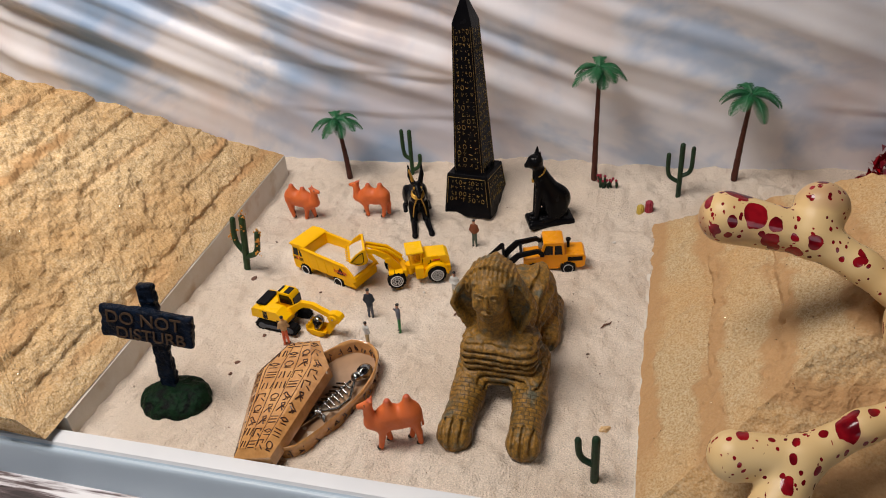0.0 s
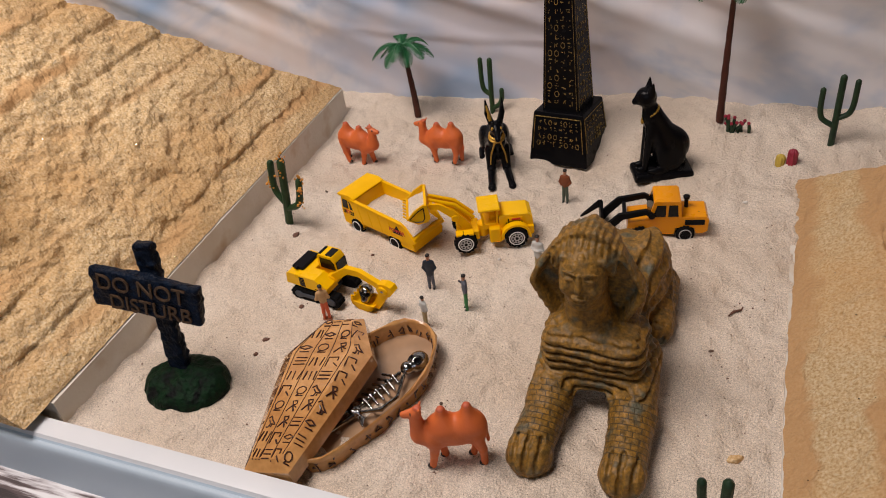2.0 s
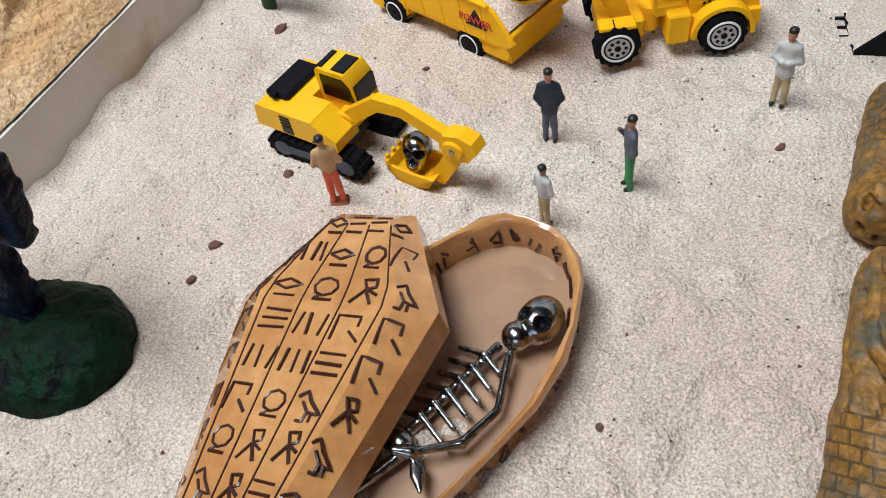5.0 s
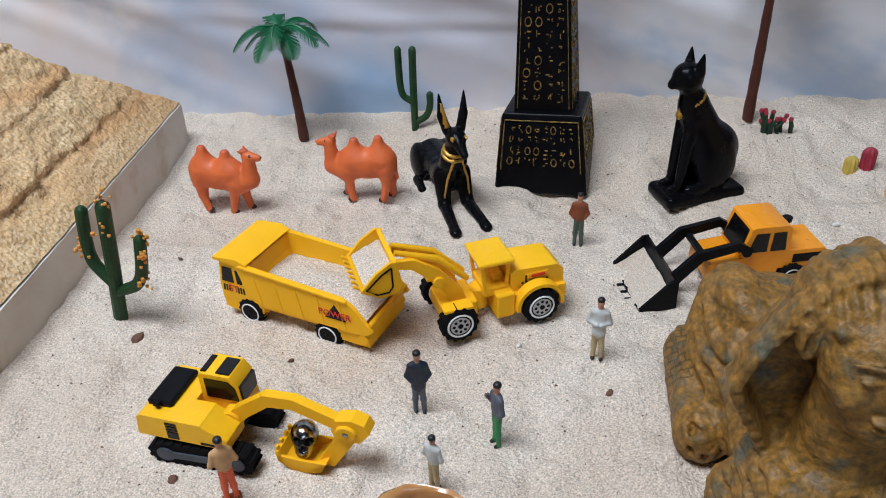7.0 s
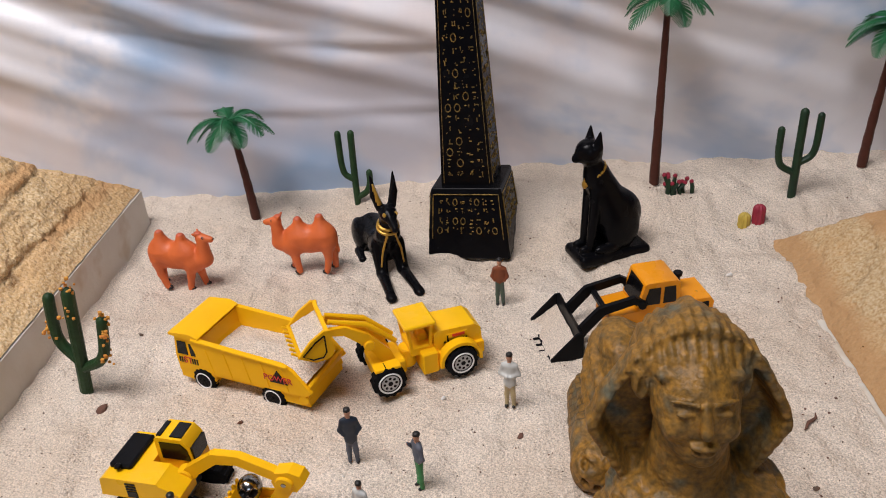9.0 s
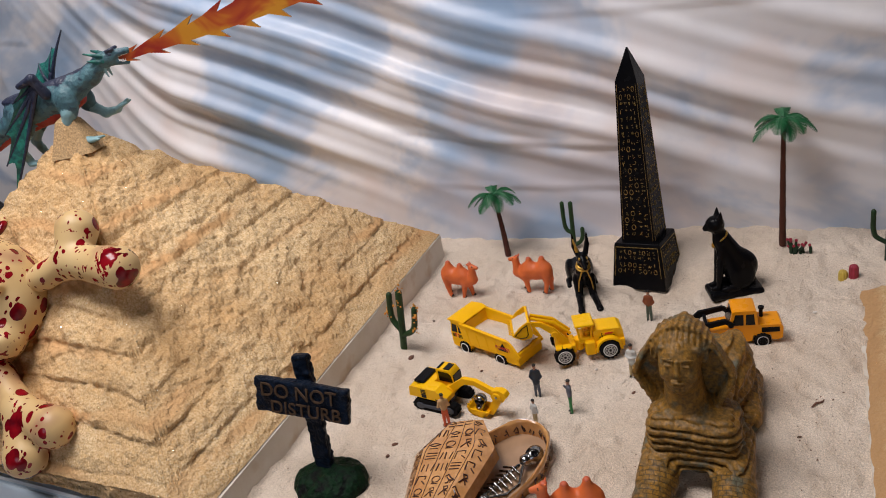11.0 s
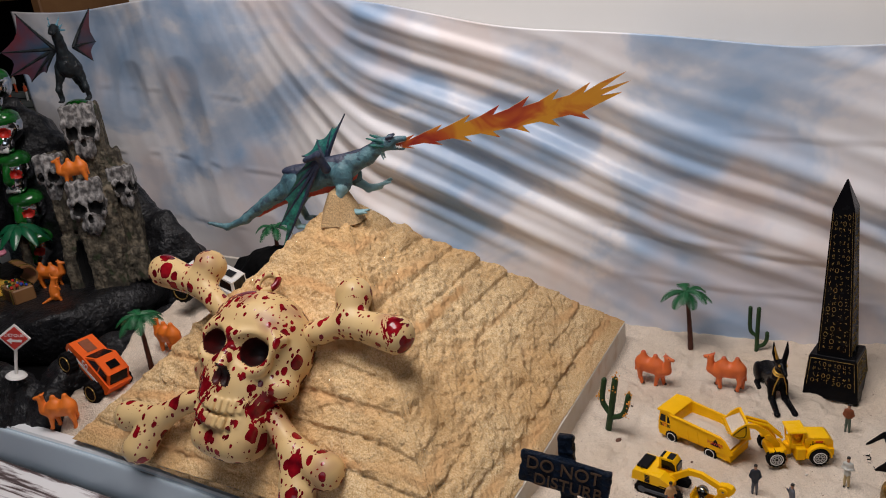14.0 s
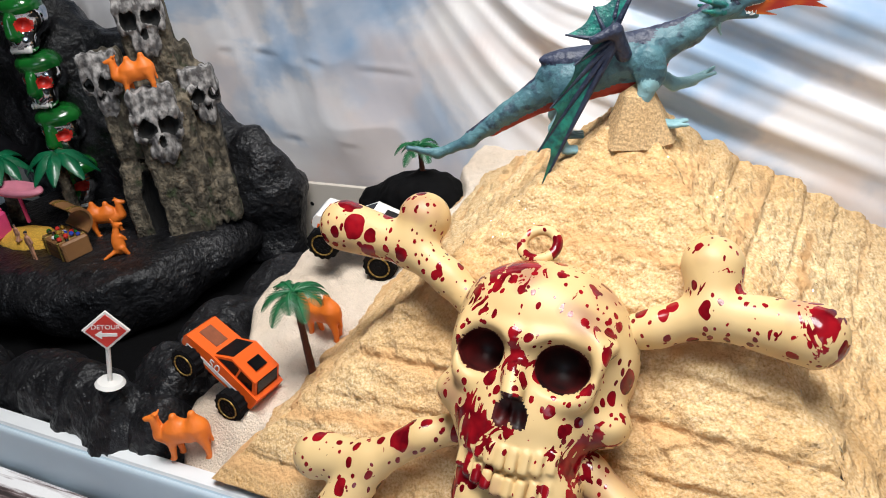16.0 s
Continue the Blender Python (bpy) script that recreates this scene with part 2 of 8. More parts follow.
def rgb_ramp(N, L, sock, stops, hard=False):
    r = N.new("ShaderNodeValToRGB")
    r.color_ramp.interpolation = "CONSTANT" if hard else "LINEAR"
    e = r.color_ramp.elements
    while len(e) < len(stops):
        e.new(0.5)
    for k, (p, c) in zip(e, stops):
        k.position, k.color = p, (*c, 1)
    L.new(sock, r.inputs[0])
    return r.outputs[0]


def tex_noise(N, L, vec, scale, detail=4.0, rough=0.5, distortion=0.0):
    n = N.new("ShaderNodeTexNoise")
    for key, val in (("Scale", scale), ("Detail", detail), ("Roughness", rough), ("Distortion", distortion)):
        n.inputs[key].default_value = val
    L.new(vec, n.inputs["Vector"])
    return n.outputs["Fac"]


def mapped(N, L, vec, scale, rot=(0, 0, 0)):
    mp = N.new("ShaderNodeMapping")
    mp.inputs["Scale"].default_value, mp.inputs["Rotation"].default_value = scale, rot
    L.new(vec, mp.inputs["Vector"])
    return mp.outputs[0]


def mixed(N, L, fac, a, b):
    x = N.new("ShaderNodeMix")
    x.data_type = "RGBA"
    for sock, val in ((x.inputs[0], fac), (x.inputs[6], a), (x.inputs[7], b)):
        if isinstance(val, tuple):
            sock.default_value = (*val, 1)
        else:
            L.new(val, sock)
    return x.outputs[2]


# cream plastic with splashed red paint, and its dark airbrushed hollows
CREAM = material("cream_plastic", (0.76, 0.56, 0.28), 0.33, size=40, spec=0.4)


def cream_colour(N, L, v):
    def calc(op, x, y, clamp=False):
        n = N.new("ShaderNodeMath")
        n.operation, n.use_clamp = op, clamp
        for sock, val in zip(n.inputs, (x, y)):
            if isinstance(val, (int, float)):
                sock.default_value = val
            else:
                L.new(val, sock)
        return n.outputs[0]

    def near(c, r):
        d = N.new("ShaderNodeVectorMath")
        d.operation = "DISTANCE"
        L.new(v, d.inputs[0])
        d.inputs[1].default_value = c
        m = N.new("ShaderNodeMapRange")
        m.inputs[1].default_value, m.inputs[2].default_value = r, r * 0.25
        L.new(d.outputs["Value"], m.inputs[0])
        return m.outputs[0]

    tone = tex_noise(N, L, v, 34, 2)
    body = rgb_ramp(N, L, tone, [(0.30, (0.70, 0.51, 0.25)), (0.55, (0.66, 0.46, 0.21)), (0.66, (0.48, 0.29, 0.15)), (0.78, (0.30, 0.14, 0.09))])
    wob = N.new("ShaderNodeTexNoise")
    wob.inputs["Scale"].default_value = 90
    L.new(v, wob.inputs["Vector"])
    bent = N.new("ShaderNodeVectorMath")
    bent.operation = "MULTIPLY_ADD"
    bent.inputs[1].default_value = (0.004, 0.004, 0.004)
    L.new(wob.outputs["Color"], bent.inputs[0])
    L.new(mapped(N, L, v, (1, 0.72, 1), (0, 0, radians(25))), bent.inputs[2])
    total = None
    for scale, lo, big in ((90, 0.34, 0.50), (150, 0.28, 0.50), (360, 0.45, 0.46)):
        vo = N.new("ShaderNodeTexVoronoi")
        vo.inputs["Scale"].default_value = scale
        L.new(bent.outputs[0], vo.inputs["Vector"])
        sp = N.new("ShaderNodeSeparateColor")
        L.new(vo.outputs["Color"], sp.inputs[0])
        t = N.new("ShaderNodeMapRange")
        t.inputs[1].default_value, t.inputs[2].default_value = lo, 1.0
        t.inputs[3].default_value, t.inputs[4].default_value = 0.0, big
        L.new(sp.outputs[0], t.inputs[0])
        d = calc("LESS_THAN", vo.outputs["Distance"], t.outputs[0])
        total = d if total is None else calc("MAXIMUM", total, d)
    pool = None
    for c, r in (((-0.012, -0.020, 0.044), 0.022), ((-0.016, 0.050, 0.036), 0.026), ((0.110, 0.045, 0.024), 0.015), ((0.030, -0.016, 0.03), 0.020), ((0.0, 0.014, 0.05), 0.012), ((0.066, -0.046, 0.026), 0.010), ((-0.018, -0.036, 0.04), 0.016)):
        n = near(c, r)
        pool = n if pool is None else calc("MAXIMUM", pool, n)
    rag = tex_noise(N, L, mapped(N, L, v, (1.5, 0.8, 1)), 75, 3, 0.6, 1.0)
    splash = calc("GREATER_THAN", calc("ADD", rag, calc("MULTIPLY", pool, 0.26)), 0.69)
    total = calc("MAXIMUM", total, splash)
    blood = rgb_ramp(N, L, tex_noise(N, L, v, 120, 2), [(0.35, (0.10, 0.002, 0.006)), (0.65, (0.28, 0.006, 0.012))])
    # wet paint shines more than the plastic
    N["Principled BSDF"].inputs["Roughness"].default_value = 0.3
    gloss = N.new("ShaderNodeMapRange")
    gloss.inputs[3].default_value, gloss.inputs[4].default_value = 0.44, 0.12
    L.new(total, gloss.inputs[0])
    L.new(gloss.outputs[0], N["Principled BSDF"].inputs["Roughness"])
    thick = N.new("ShaderNodeBump")
    thick.inputs["Strength"].default_value, thick.inputs["Distance"].default_value = 0.5, 0.0005
    L.new(total, thick.inputs["Height"])
    L.new(thick.outputs[0], N["Principled BSDF"].inputs["Normal"])
    return mixed(N, L, total, body, blood)


node_colour(CREAM, cream_colour)
HOLLOW = material("red_black_hollow", (0.09, 0.008, 0.008), 0.45, second=(0.012, 0.004, 0.004), size=60, amount=0.9, spec=0.3)

# cloth printed with clouds
CLOTH = material("cloud_cloth", (0.5, 0.52, 0.58), 0.42, size=20, bump=0.15, bump_size=90)


def cloth_colour(N, L, v):
    c = tex_noise(N, L, mapped(N, L, v, (1, 1, 1.5)), 6.0, 5, 0.55, 0.3)
    c2 = tex_noise(N, L, v, 9.0, 3)
    base = rgb_ramp(N, L, c, [(0.36, (0.28, 0.40, 0.58)), (0.46, (0.44, 0.52, 0.65)), (0.52, (0.70, 0.70, 0.74)), (0.66, (0.82, 0.81, 0.82))])
    warm = rgb_ramp(N, L, c2, [(0.45, (0.72, 0.72, 0.76)), (0.62, (0.70, 0.60, 0.57))])
    return mixed(N, L, rgb_ramp(N, L, c2, [(0.5, (0, 0, 0)), (0.62, (0.6, 0.6, 0.6))]), base, warm)


node_colour(CLOTH, cloth_colour)

# whitewashed boards with dark bare streaks
WASH = material("whitewashed_wood", (0.75, 0.74, 0.73), 0.6, size=20, bump=0.5, bump_size=120)


def wash_colour(N, L, v):
    u = mapped(N, L, v, (0.9, 11, 1), (0, 0, radians(3)))
    streak = tex_noise(N, L, u, 7, 7, 0.62, 0.4)
    ragged = tex_noise(N, L, mapped(N, L, v, (4, 40, 4)), 8, 4)
    s = N.new("ShaderNodeMath")
    s.operation = "MULTIPLY_ADD"
    s.inputs[1].default_value = 0.35
    L.new(ragged, s.inputs[0])
    L.new(streak, s.inputs[2])
    white = rgb_ramp(N, L, s.outputs[0], [(0.55, (0.035, 0.025, 0.025)), (0.62, (0.12, 0.085, 0.085)), (0.66, (0.5, 0.47, 0.48)), (0.71, (0.78, 0.77, 0.78))])
    red = rgb_ramp(N, L, tex_noise(N, L, mapped(N, L, v, (1.2, 18, 1)), 6, 5), [(0.64, (0, 0, 0)), (0.67, (1, 1, 1))])
    return mixed(N, L, red, white, (0.32, 0.03, 0.05))


node_colour(WASH, wash_colour)

# painted paper flame
FLAME = material("painted_flame", (0.7, 0.25, 0.02), 0.5, size=20)
node_colour(FLAME, lambda N, L, v: rgb_ramp(N, L, tex_noise(N, L, mapped(N, L, v, (1, 1, 1.6)), 32, 3, 0.5, 0.8), [(0.38, (0.34, 0.022, 0.01)), (0.5, (0.50, 0.09, 0.01)), (0.62, (0.66, 0.28, 0.015))]))


def banded(N, L, v, lo=0.0088, hi=0.0112, p0=0.44, p1=0.56, dim=1.0):
    """The pyramids' skin: sandy crust, with bare foam bands along their layers."""
    wob = tex_noise(N, L, v, 14, 3)
    z = N.new("ShaderNodeSeparateXYZ")
    L.new(v, z.inputs[0])
    a = N.new("ShaderNodeMath")
    a.operation = "MULTIPLY_ADD"
    a.inputs[1].default_value = 0.018
    L.new(wob, a.inputs[0])
    L.new(z.outputs[2], a.inputs[2])
    w = N.new("ShaderNodeMath")
    w.operation = "PINGPONG"
    w.inputs[1].default_value = 0.0125
    L.new(a.outputs[0], w.inputs[0])
    band = N.new("ShaderNodeMapRange")
    band.inputs[1].default_value, band.inputs[2].default_value = lo, hi
    L.new(w.outputs[0], band.inputs[0])
    patch = rgb_ramp(N, L, tex_noise(N, L, v, 9, 2), [(p0, (0, 0, 0)), (p1, (1, 1, 1))])
    both = N.new("ShaderNodeMath")
    both.operation = "MULTIPLY"
    L.new(band.outputs[0], both.inputs[0])
    L.new(patch, both.inputs[1])
    grain = tex_noise(N, L, v, 900, 2)
    crust = rgb_ramp(N, L, grain, [(0.3, tuple(c * dim for c in (0.54, 0.34, 0.14))), (0.5, tuple(c * dim for c in (0.75, 0.54, 0.29))), (0.72, tuple(c * dim for c in (0.88, 0.71, 0.46)))])
    tone = rgb_ramp(N, L, tex_noise(N, L, v, 16, 3), [(0.38, (0, 0, 0)), (0.66, (0.55, 0.55, 0.55))])
    crust = mixed(N, L, tone, crust, (0.58, 0.31, 0.10))
    return mixed(N, L, both.outputs[0], crust, mixed(N, L, grain, tuple(c * dim for c in (0.60, 0.33, 0.13)), tuple(c * dim for c in (0.74, 0.47, 0.23))))


node_colour(CRUST, banded)
CRUST_BANDED = material("banded_crust", (0.66, 0.42, 0.2), 0.9, size=22, amount=0.6, bump=0.9, bump_size=420, grain=0.3, grain_size=800, relief=0.0016)
node_colour(CRUST_BANDED, lambda N, L, v: banded(N, L, v, 0.0055, 0.0085, 0.30, 0.44, 0.72))


def course_relief(m):
    """Fine masonry joints cut into the sphinx's forelegs and hind paws."""
    N, L = m.node_tree.nodes, m.node_tree.links
    co = next(n for n in N if n.type == "TEX_COORD").outputs["Object"]
    xyz = N.new("ShaderNodeSeparateXYZ")
    L.new(co, xyz.inputs[0])

    def calc(op, x, y):
        n = N.new("ShaderNodeMath")
        n.operation = op
        for sock, val in zip(n.inputs, (x, y)):
            if isinstance(val, (int, float)):
                sock.default_value = val
            else:
                L.new(val, sock)
        return n.outputs[0]
    uv = N.new("ShaderNodeCombineXYZ")
    L.new(calc("ADD", xyz.outputs[1], calc("MULTIPLY", xyz.outputs[2], 0.6)), uv.inputs[0])
    L.new(calc("SUBTRACT", xyz.outputs[0], calc("MULTIPLY", xyz.outputs[2], 0.5)), uv.inputs[1])
    br = N.new("ShaderNodeTexBrick")
    for key, val in (("Scale", 1.0), ("Mortar Size", 0.00022), ("Mortar Smooth", 0.25), ("Brick Width", 0.0044), ("Row Height", 0.0028)):
        br.inputs[key].default_value = val
    L.new(uv.outputs[0], br.inputs["Vector"])
    fore = calc("MULTIPLY", calc("GREATER_THAN", xyz.outputs[0], 0.041), calc("LESS_THAN", xyz.outputs[0], 0.068))
    hind = calc("MULTIPLY", calc("LESS_THAN", xyz.outputs[0], -0.026), calc("LESS_THAN", xyz.outputs[2], 0.017))
    f = calc("MULTIPLY", br.outputs["Fac"], calc("MULTIPLY", calc("MAXIMUM", fore, hind), calc("LESS_THAN", xyz.outputs[2], 0.023)))
    bsdf = N["Principled BSDF"]
    old = bsdf.inputs["Base Color"].links[0].from_socket
    L.new(mixed(N, L, calc("MULTIPLY", f, 0.75), old, (0.06, 0.045, 0.022)), bsdf.inputs["Base Color"])
    bp = N.new("ShaderNodeBump")
    bp.invert = True
    bp.inputs["Strength"].default_value, bp.inputs["Distance"].default_value = 1.0, 0.0006
    L.new(f, bp.inputs["Height"])
    L.new(bsdf.inputs["Normal"].links[0].from_socket, bp.inputs["Normal"])
    L.new(bp.outputs[0], bsdf.inputs["Normal"])


course_relief(SPHINX)
# ---- mesh tools: all sizes in millimetres ----


def rot3(r):
    return np.array(Euler([radians(a) for a in r]).to_matrix())


class Build:
    """Collects faces of one part."""

    def __init__(self):
        self.v, self.f, self.m = [], [], []

    def add(self, verts, faces, mat=0):
        o = len(self.v)
        self.v.extend(tuple(map(float, p)) for p in verts)
        self.f.extend(tuple(o + i for i in q) for q in faces)
        self.m.extend([mat] * len(faces))
        return self

    def box(self, c, s, mat=0, rot=(0, 0, 0), ch=0.5, taper=(1, 1)):
        """A chamfered box; taper shrinks its top."""
        h = np.array(s) / 2
        ch = min(ch, min(h) * 0.6)
        R = rot3(rot)
        vid, verts, faces = {}, [], []
        for sx in (-1, 1):
            for sy in (-1, 1):
                for sz in (-1, 1):
                    for ax in range(3):
                        p = np.array([sx, sy, sz]) * h - np.array([sx, sy, sz]) * ch
                        p[ax] = (sx, sy, sz)[ax] * h[ax]
                        if sz > 0:
                            p[0] *= taper[0]
                            p[1] *= taper[1]
                        vid[(sx, sy, sz, ax)] = len(verts)
                        verts.append(R @ p + np.array(c))
        for ax in range(3):
            a, b = (ax + 1) % 3, (ax + 2) % 3
            for s0 in (-1, 1):
                q = []
                for sa, sb in ((-1, -1), (1, -1), (1, 1), (-1, 1)):
                    k = [0, 0, 0]
                    k[ax], k[a], k[b] = s0, sa, sb
                    q.append(vid[(*k, ax)])
                faces.append(q if s0 > 0 else q[::-1])
            for sa in (-1, 1):
                for sb in (-1, 1):
                    q = []
                    for s0, w in ((-1, a), (1, a), (1, b), (-1, b)):
                        k = [0, 0, 0]
                        k[ax], k[a], k[b] = s0, sa, sb
                        q.append(vid[(*k, w)])
                    faces.append(q if sa * sb < 0 else q[::-1])
        for sx in (-1, 1):
            for sy in (-1, 1):
                for sz in (-1, 1):
                    q = [vid[(sx, sy, sz, i)] for i in range(3)]
                    faces.append(q if sx * sy * sz > 0 else q[::-1])
        return self.add(verts, faces, mat)

    def tube(self, pts, radii, n=12, mat=0, caps=True, flat=1.0):
        pts = [np.array(p, float) for p in pts]
        verts, faces = [], []
        ref = np.array([0.13, 0.31, 0.94])
        for i, p in enumerate(pts):
            d = pts[min(i + 1, len(pts) - 1)] - pts[max(i - 1, 0)]
            d = d / (np.linalg.norm(d) + 1e-9)
            if abs(d @ ref) > 0.97:
                ref = np.array([0.9, 0.2, 0.1])
            u = np.cross(d, ref)
            u /= np.linalg.norm(u)
            w = np.cross(d, u)
            for k in range(n):
                a = 2 * math.pi * k / n
                verts.append(p + radii[i] * (math.cos(a) * u + flat * math.sin(a) * w))
        for i in range(len(pts) - 1):
            for k in range(n):
                j = (k + 1) % n
                faces.append((i * n + k, i * n + j, (i + 1) * n + j, (i + 1) * n + k))
        if caps:
            faces.append(tuple(range(n))[::-1])
            faces.append(tuple((len(pts) - 1) * n + k for k in range(n)))
        return self.add(verts, faces, mat)

    def cyl(self, p, q, r, r2=None, n=16, mat=0):
        """A cylinder with softened rims."""
        r2 = r if r2 is None else r2
        p, q = np.array(p, float), np.array(q, float)
        d = q - p
        c = min(0.12 * min(r, r2) + 0.05, np.linalg.norm(d) * 0.3)
        e = d / np.linalg.norm(d) * c
        return self.tube([p, p + e, q - e, q], [r - c, r, r2, r2 - c], n, mat)

    def prism(self, poly, lo, hi, mat=0, axis="y"):
        """A polygon in the plane across the axis, made thick along it."""
        n = len(poly)

        def put(a, b, w):
            return {"y": (a, w, b), "z": (a, b, w), "x": (w, a, b)}[axis]
        verts = [put(a, b, lo) for a, b in poly] + [put(a, b, hi) for a, b in poly]
        faces = [tuple(range(n)), tuple(range(n, 2 * n))[::-1]]
        faces += [(i, n + i, n + (i + 1) % n, (i + 1) % n) for i in range(n)]
        return self.add(verts, faces, mat)

    def ball(self, c, r, mat=0, n=12, rot=(0, 0, 0)):
        r = np.array(r if hasattr(r, "__len__") else (r, r, r), float)
        R = rot3(rot)
        rings = n // 2
        verts = [R @ (np.array([0, 0, -1]) * r) + c]
        for i in range(1, rings):
            t = math.pi * i / rings
            for k in range(n):
                a = 2 * math.pi * k / n
                verts.append(R @ (np.array([math.sin(t) * math.cos(a), math.sin(t) * math.sin(a), -math.cos(t)]) * r) + c)
        verts.append(R @ (np.array([0, 0, 1]) * r) + c)
        faces = [(0, 1 + (k + 1) % n, 1 + k) for k in range(n)]
        for i in range(rings - 2):
            for k in range(n):
                a, b = 1 + i * n, 1 + (i + 1) * n
                faces.append((a + k, a + (k + 1) % n, b + (k + 1) % n, b + k))
        last = len(verts) - 1
        faces += [(last, last - n + k, last - n + (k + 1) % n) for k in range(n)]
        return self.add(verts, faces, mat)

    def ring(self, c, r, thick, mat=0, axis=(0, 0, 1), n=20, m=8, span=1.0, start=0.0):
        q = Vector((0, 0, 1)).rotation_difference(Vector(axis))
        pts = []
        k = n if span >= 1 else n + 1
        for i in range(k):
            a = start + 2 * math.pi * span * i / n
            pts.append(np.array(q @ Vector((r * math.cos(a), r * math.sin(a), 0))) + np.array(c))
        if span >= 1:
            pts += pts[:2]
        return self.tube(pts, [thick] * len(pts), m, mat)

    def mesh(self, name, mats, smooth=35):
        me = bpy.data.meshes.new(name)
        me.from_pydata((np.array(self.v) * 0.001).tolist(), [], self.f)
        for m in mats:
            me.materials.append(m)
        me.polygons.foreach_set("material_index", self.m)
        bm = bmesh.new()
        bm.from_mesh(me)
        bmesh.ops.recalc_face_normals(bm, faces=bm.faces)
        bm.to_mesh(me)
        bm.free()
        if smooth:
            me.polygons.foreach_set("use_smooth", [True] * len(me.polygons))
            me.set_sharp_from_angle(angle=radians(smooth))
        me.update()
        return me


def part(name, build, mats, parent, label="", at=None, smooth=35):
    """One mesh object under a thing or a part."""
    mats = mats if isinstance(mats, (list, tuple)) else [mats]
    ob = new(name, build.mesh(name, mats, smooth) if isinstance(build, Build) else build)
    ob.parent = parent
    if at is not None:
        ob.matrix_basis = at
    return tagged(ob, label)


def thing(name, label, category, at, group="", kind=""):
    ob = new(name)
    ob.empty_display_size = 0.01
    ob.matrix_basis = at
    return tagged(ob, label, category, group, kind)


def single(name, mesh, label, category, at, group="", kind=""):
    """A thing that is one mesh."""
    ob = new(name, mesh)
    ob.matrix_basis = at
    return tagged(ob, label, category, group, kind)


def vnoise(P, scale, seed=0):
    """Smooth value noise from -1 to 1 at points P (n, 3)."""
    q = np.asarray(P, dtype=np.float64) * scale + seed * 17.13
    i = np.floor(q).astype(np.int64)
    f = q - i
    f = f * f * (3 - 2 * f)
    out = np.zeros(q.shape[:-1])
    for dx in (0, 1):
        for dy in (0, 1):
            for dz in (0, 1):
                h = (i[..., 0] + dx) * 73856093 ^ (i[..., 1] + dy) * 19349663 ^ (i[..., 2] + dz) * 83492791 ^ (seed * 2654435)
                h = (h ^ (h >> 13)) * 1274126177
                h = ((h ^ (h >> 16)) & 0xFFFF) / 32767.5 - 1
                w = np.abs(1 - dx - f[..., 0]) * np.abs(1 - dy - f[..., 1]) * np.abs(1 - dz - f[..., 2])
                out += h * w
    return out


def limb(a, b, r1, r2=None, mat=0, k=None, op="+"):
    return ("limb", op, mat, k, np.array(a, float), np.array(b, float), r1, r1 if r2 is None else r2)


def egg(c, r, mat=0, k=None, op="+", rot=None):
    return ("egg", op, mat, k, np.array(c, float), np.array(r, float), None if rot is None else rot3(rot), 0)


def block(c, h, rnd=1.0, mat=0, k=None, op="+", rot=None):
    return ("block", op, mat, k, np.array(c, float), np.array(h, float), None if rot is None else rot3(rot), rnd)


def torus(c, r, t, axis, mat=0, k=None, op="+"):
    ax = np.array(axis, float)
    return ("torus", op, mat, k, np.array(c, float), r, ax / np.linalg.norm(ax), t)


def chain(pts, radii, mat=0, k=None):
    return [limb(pts[i], pts[i + 1], radii[i], radii[i + 1], mat, k) for i in range(len(pts) - 1)]


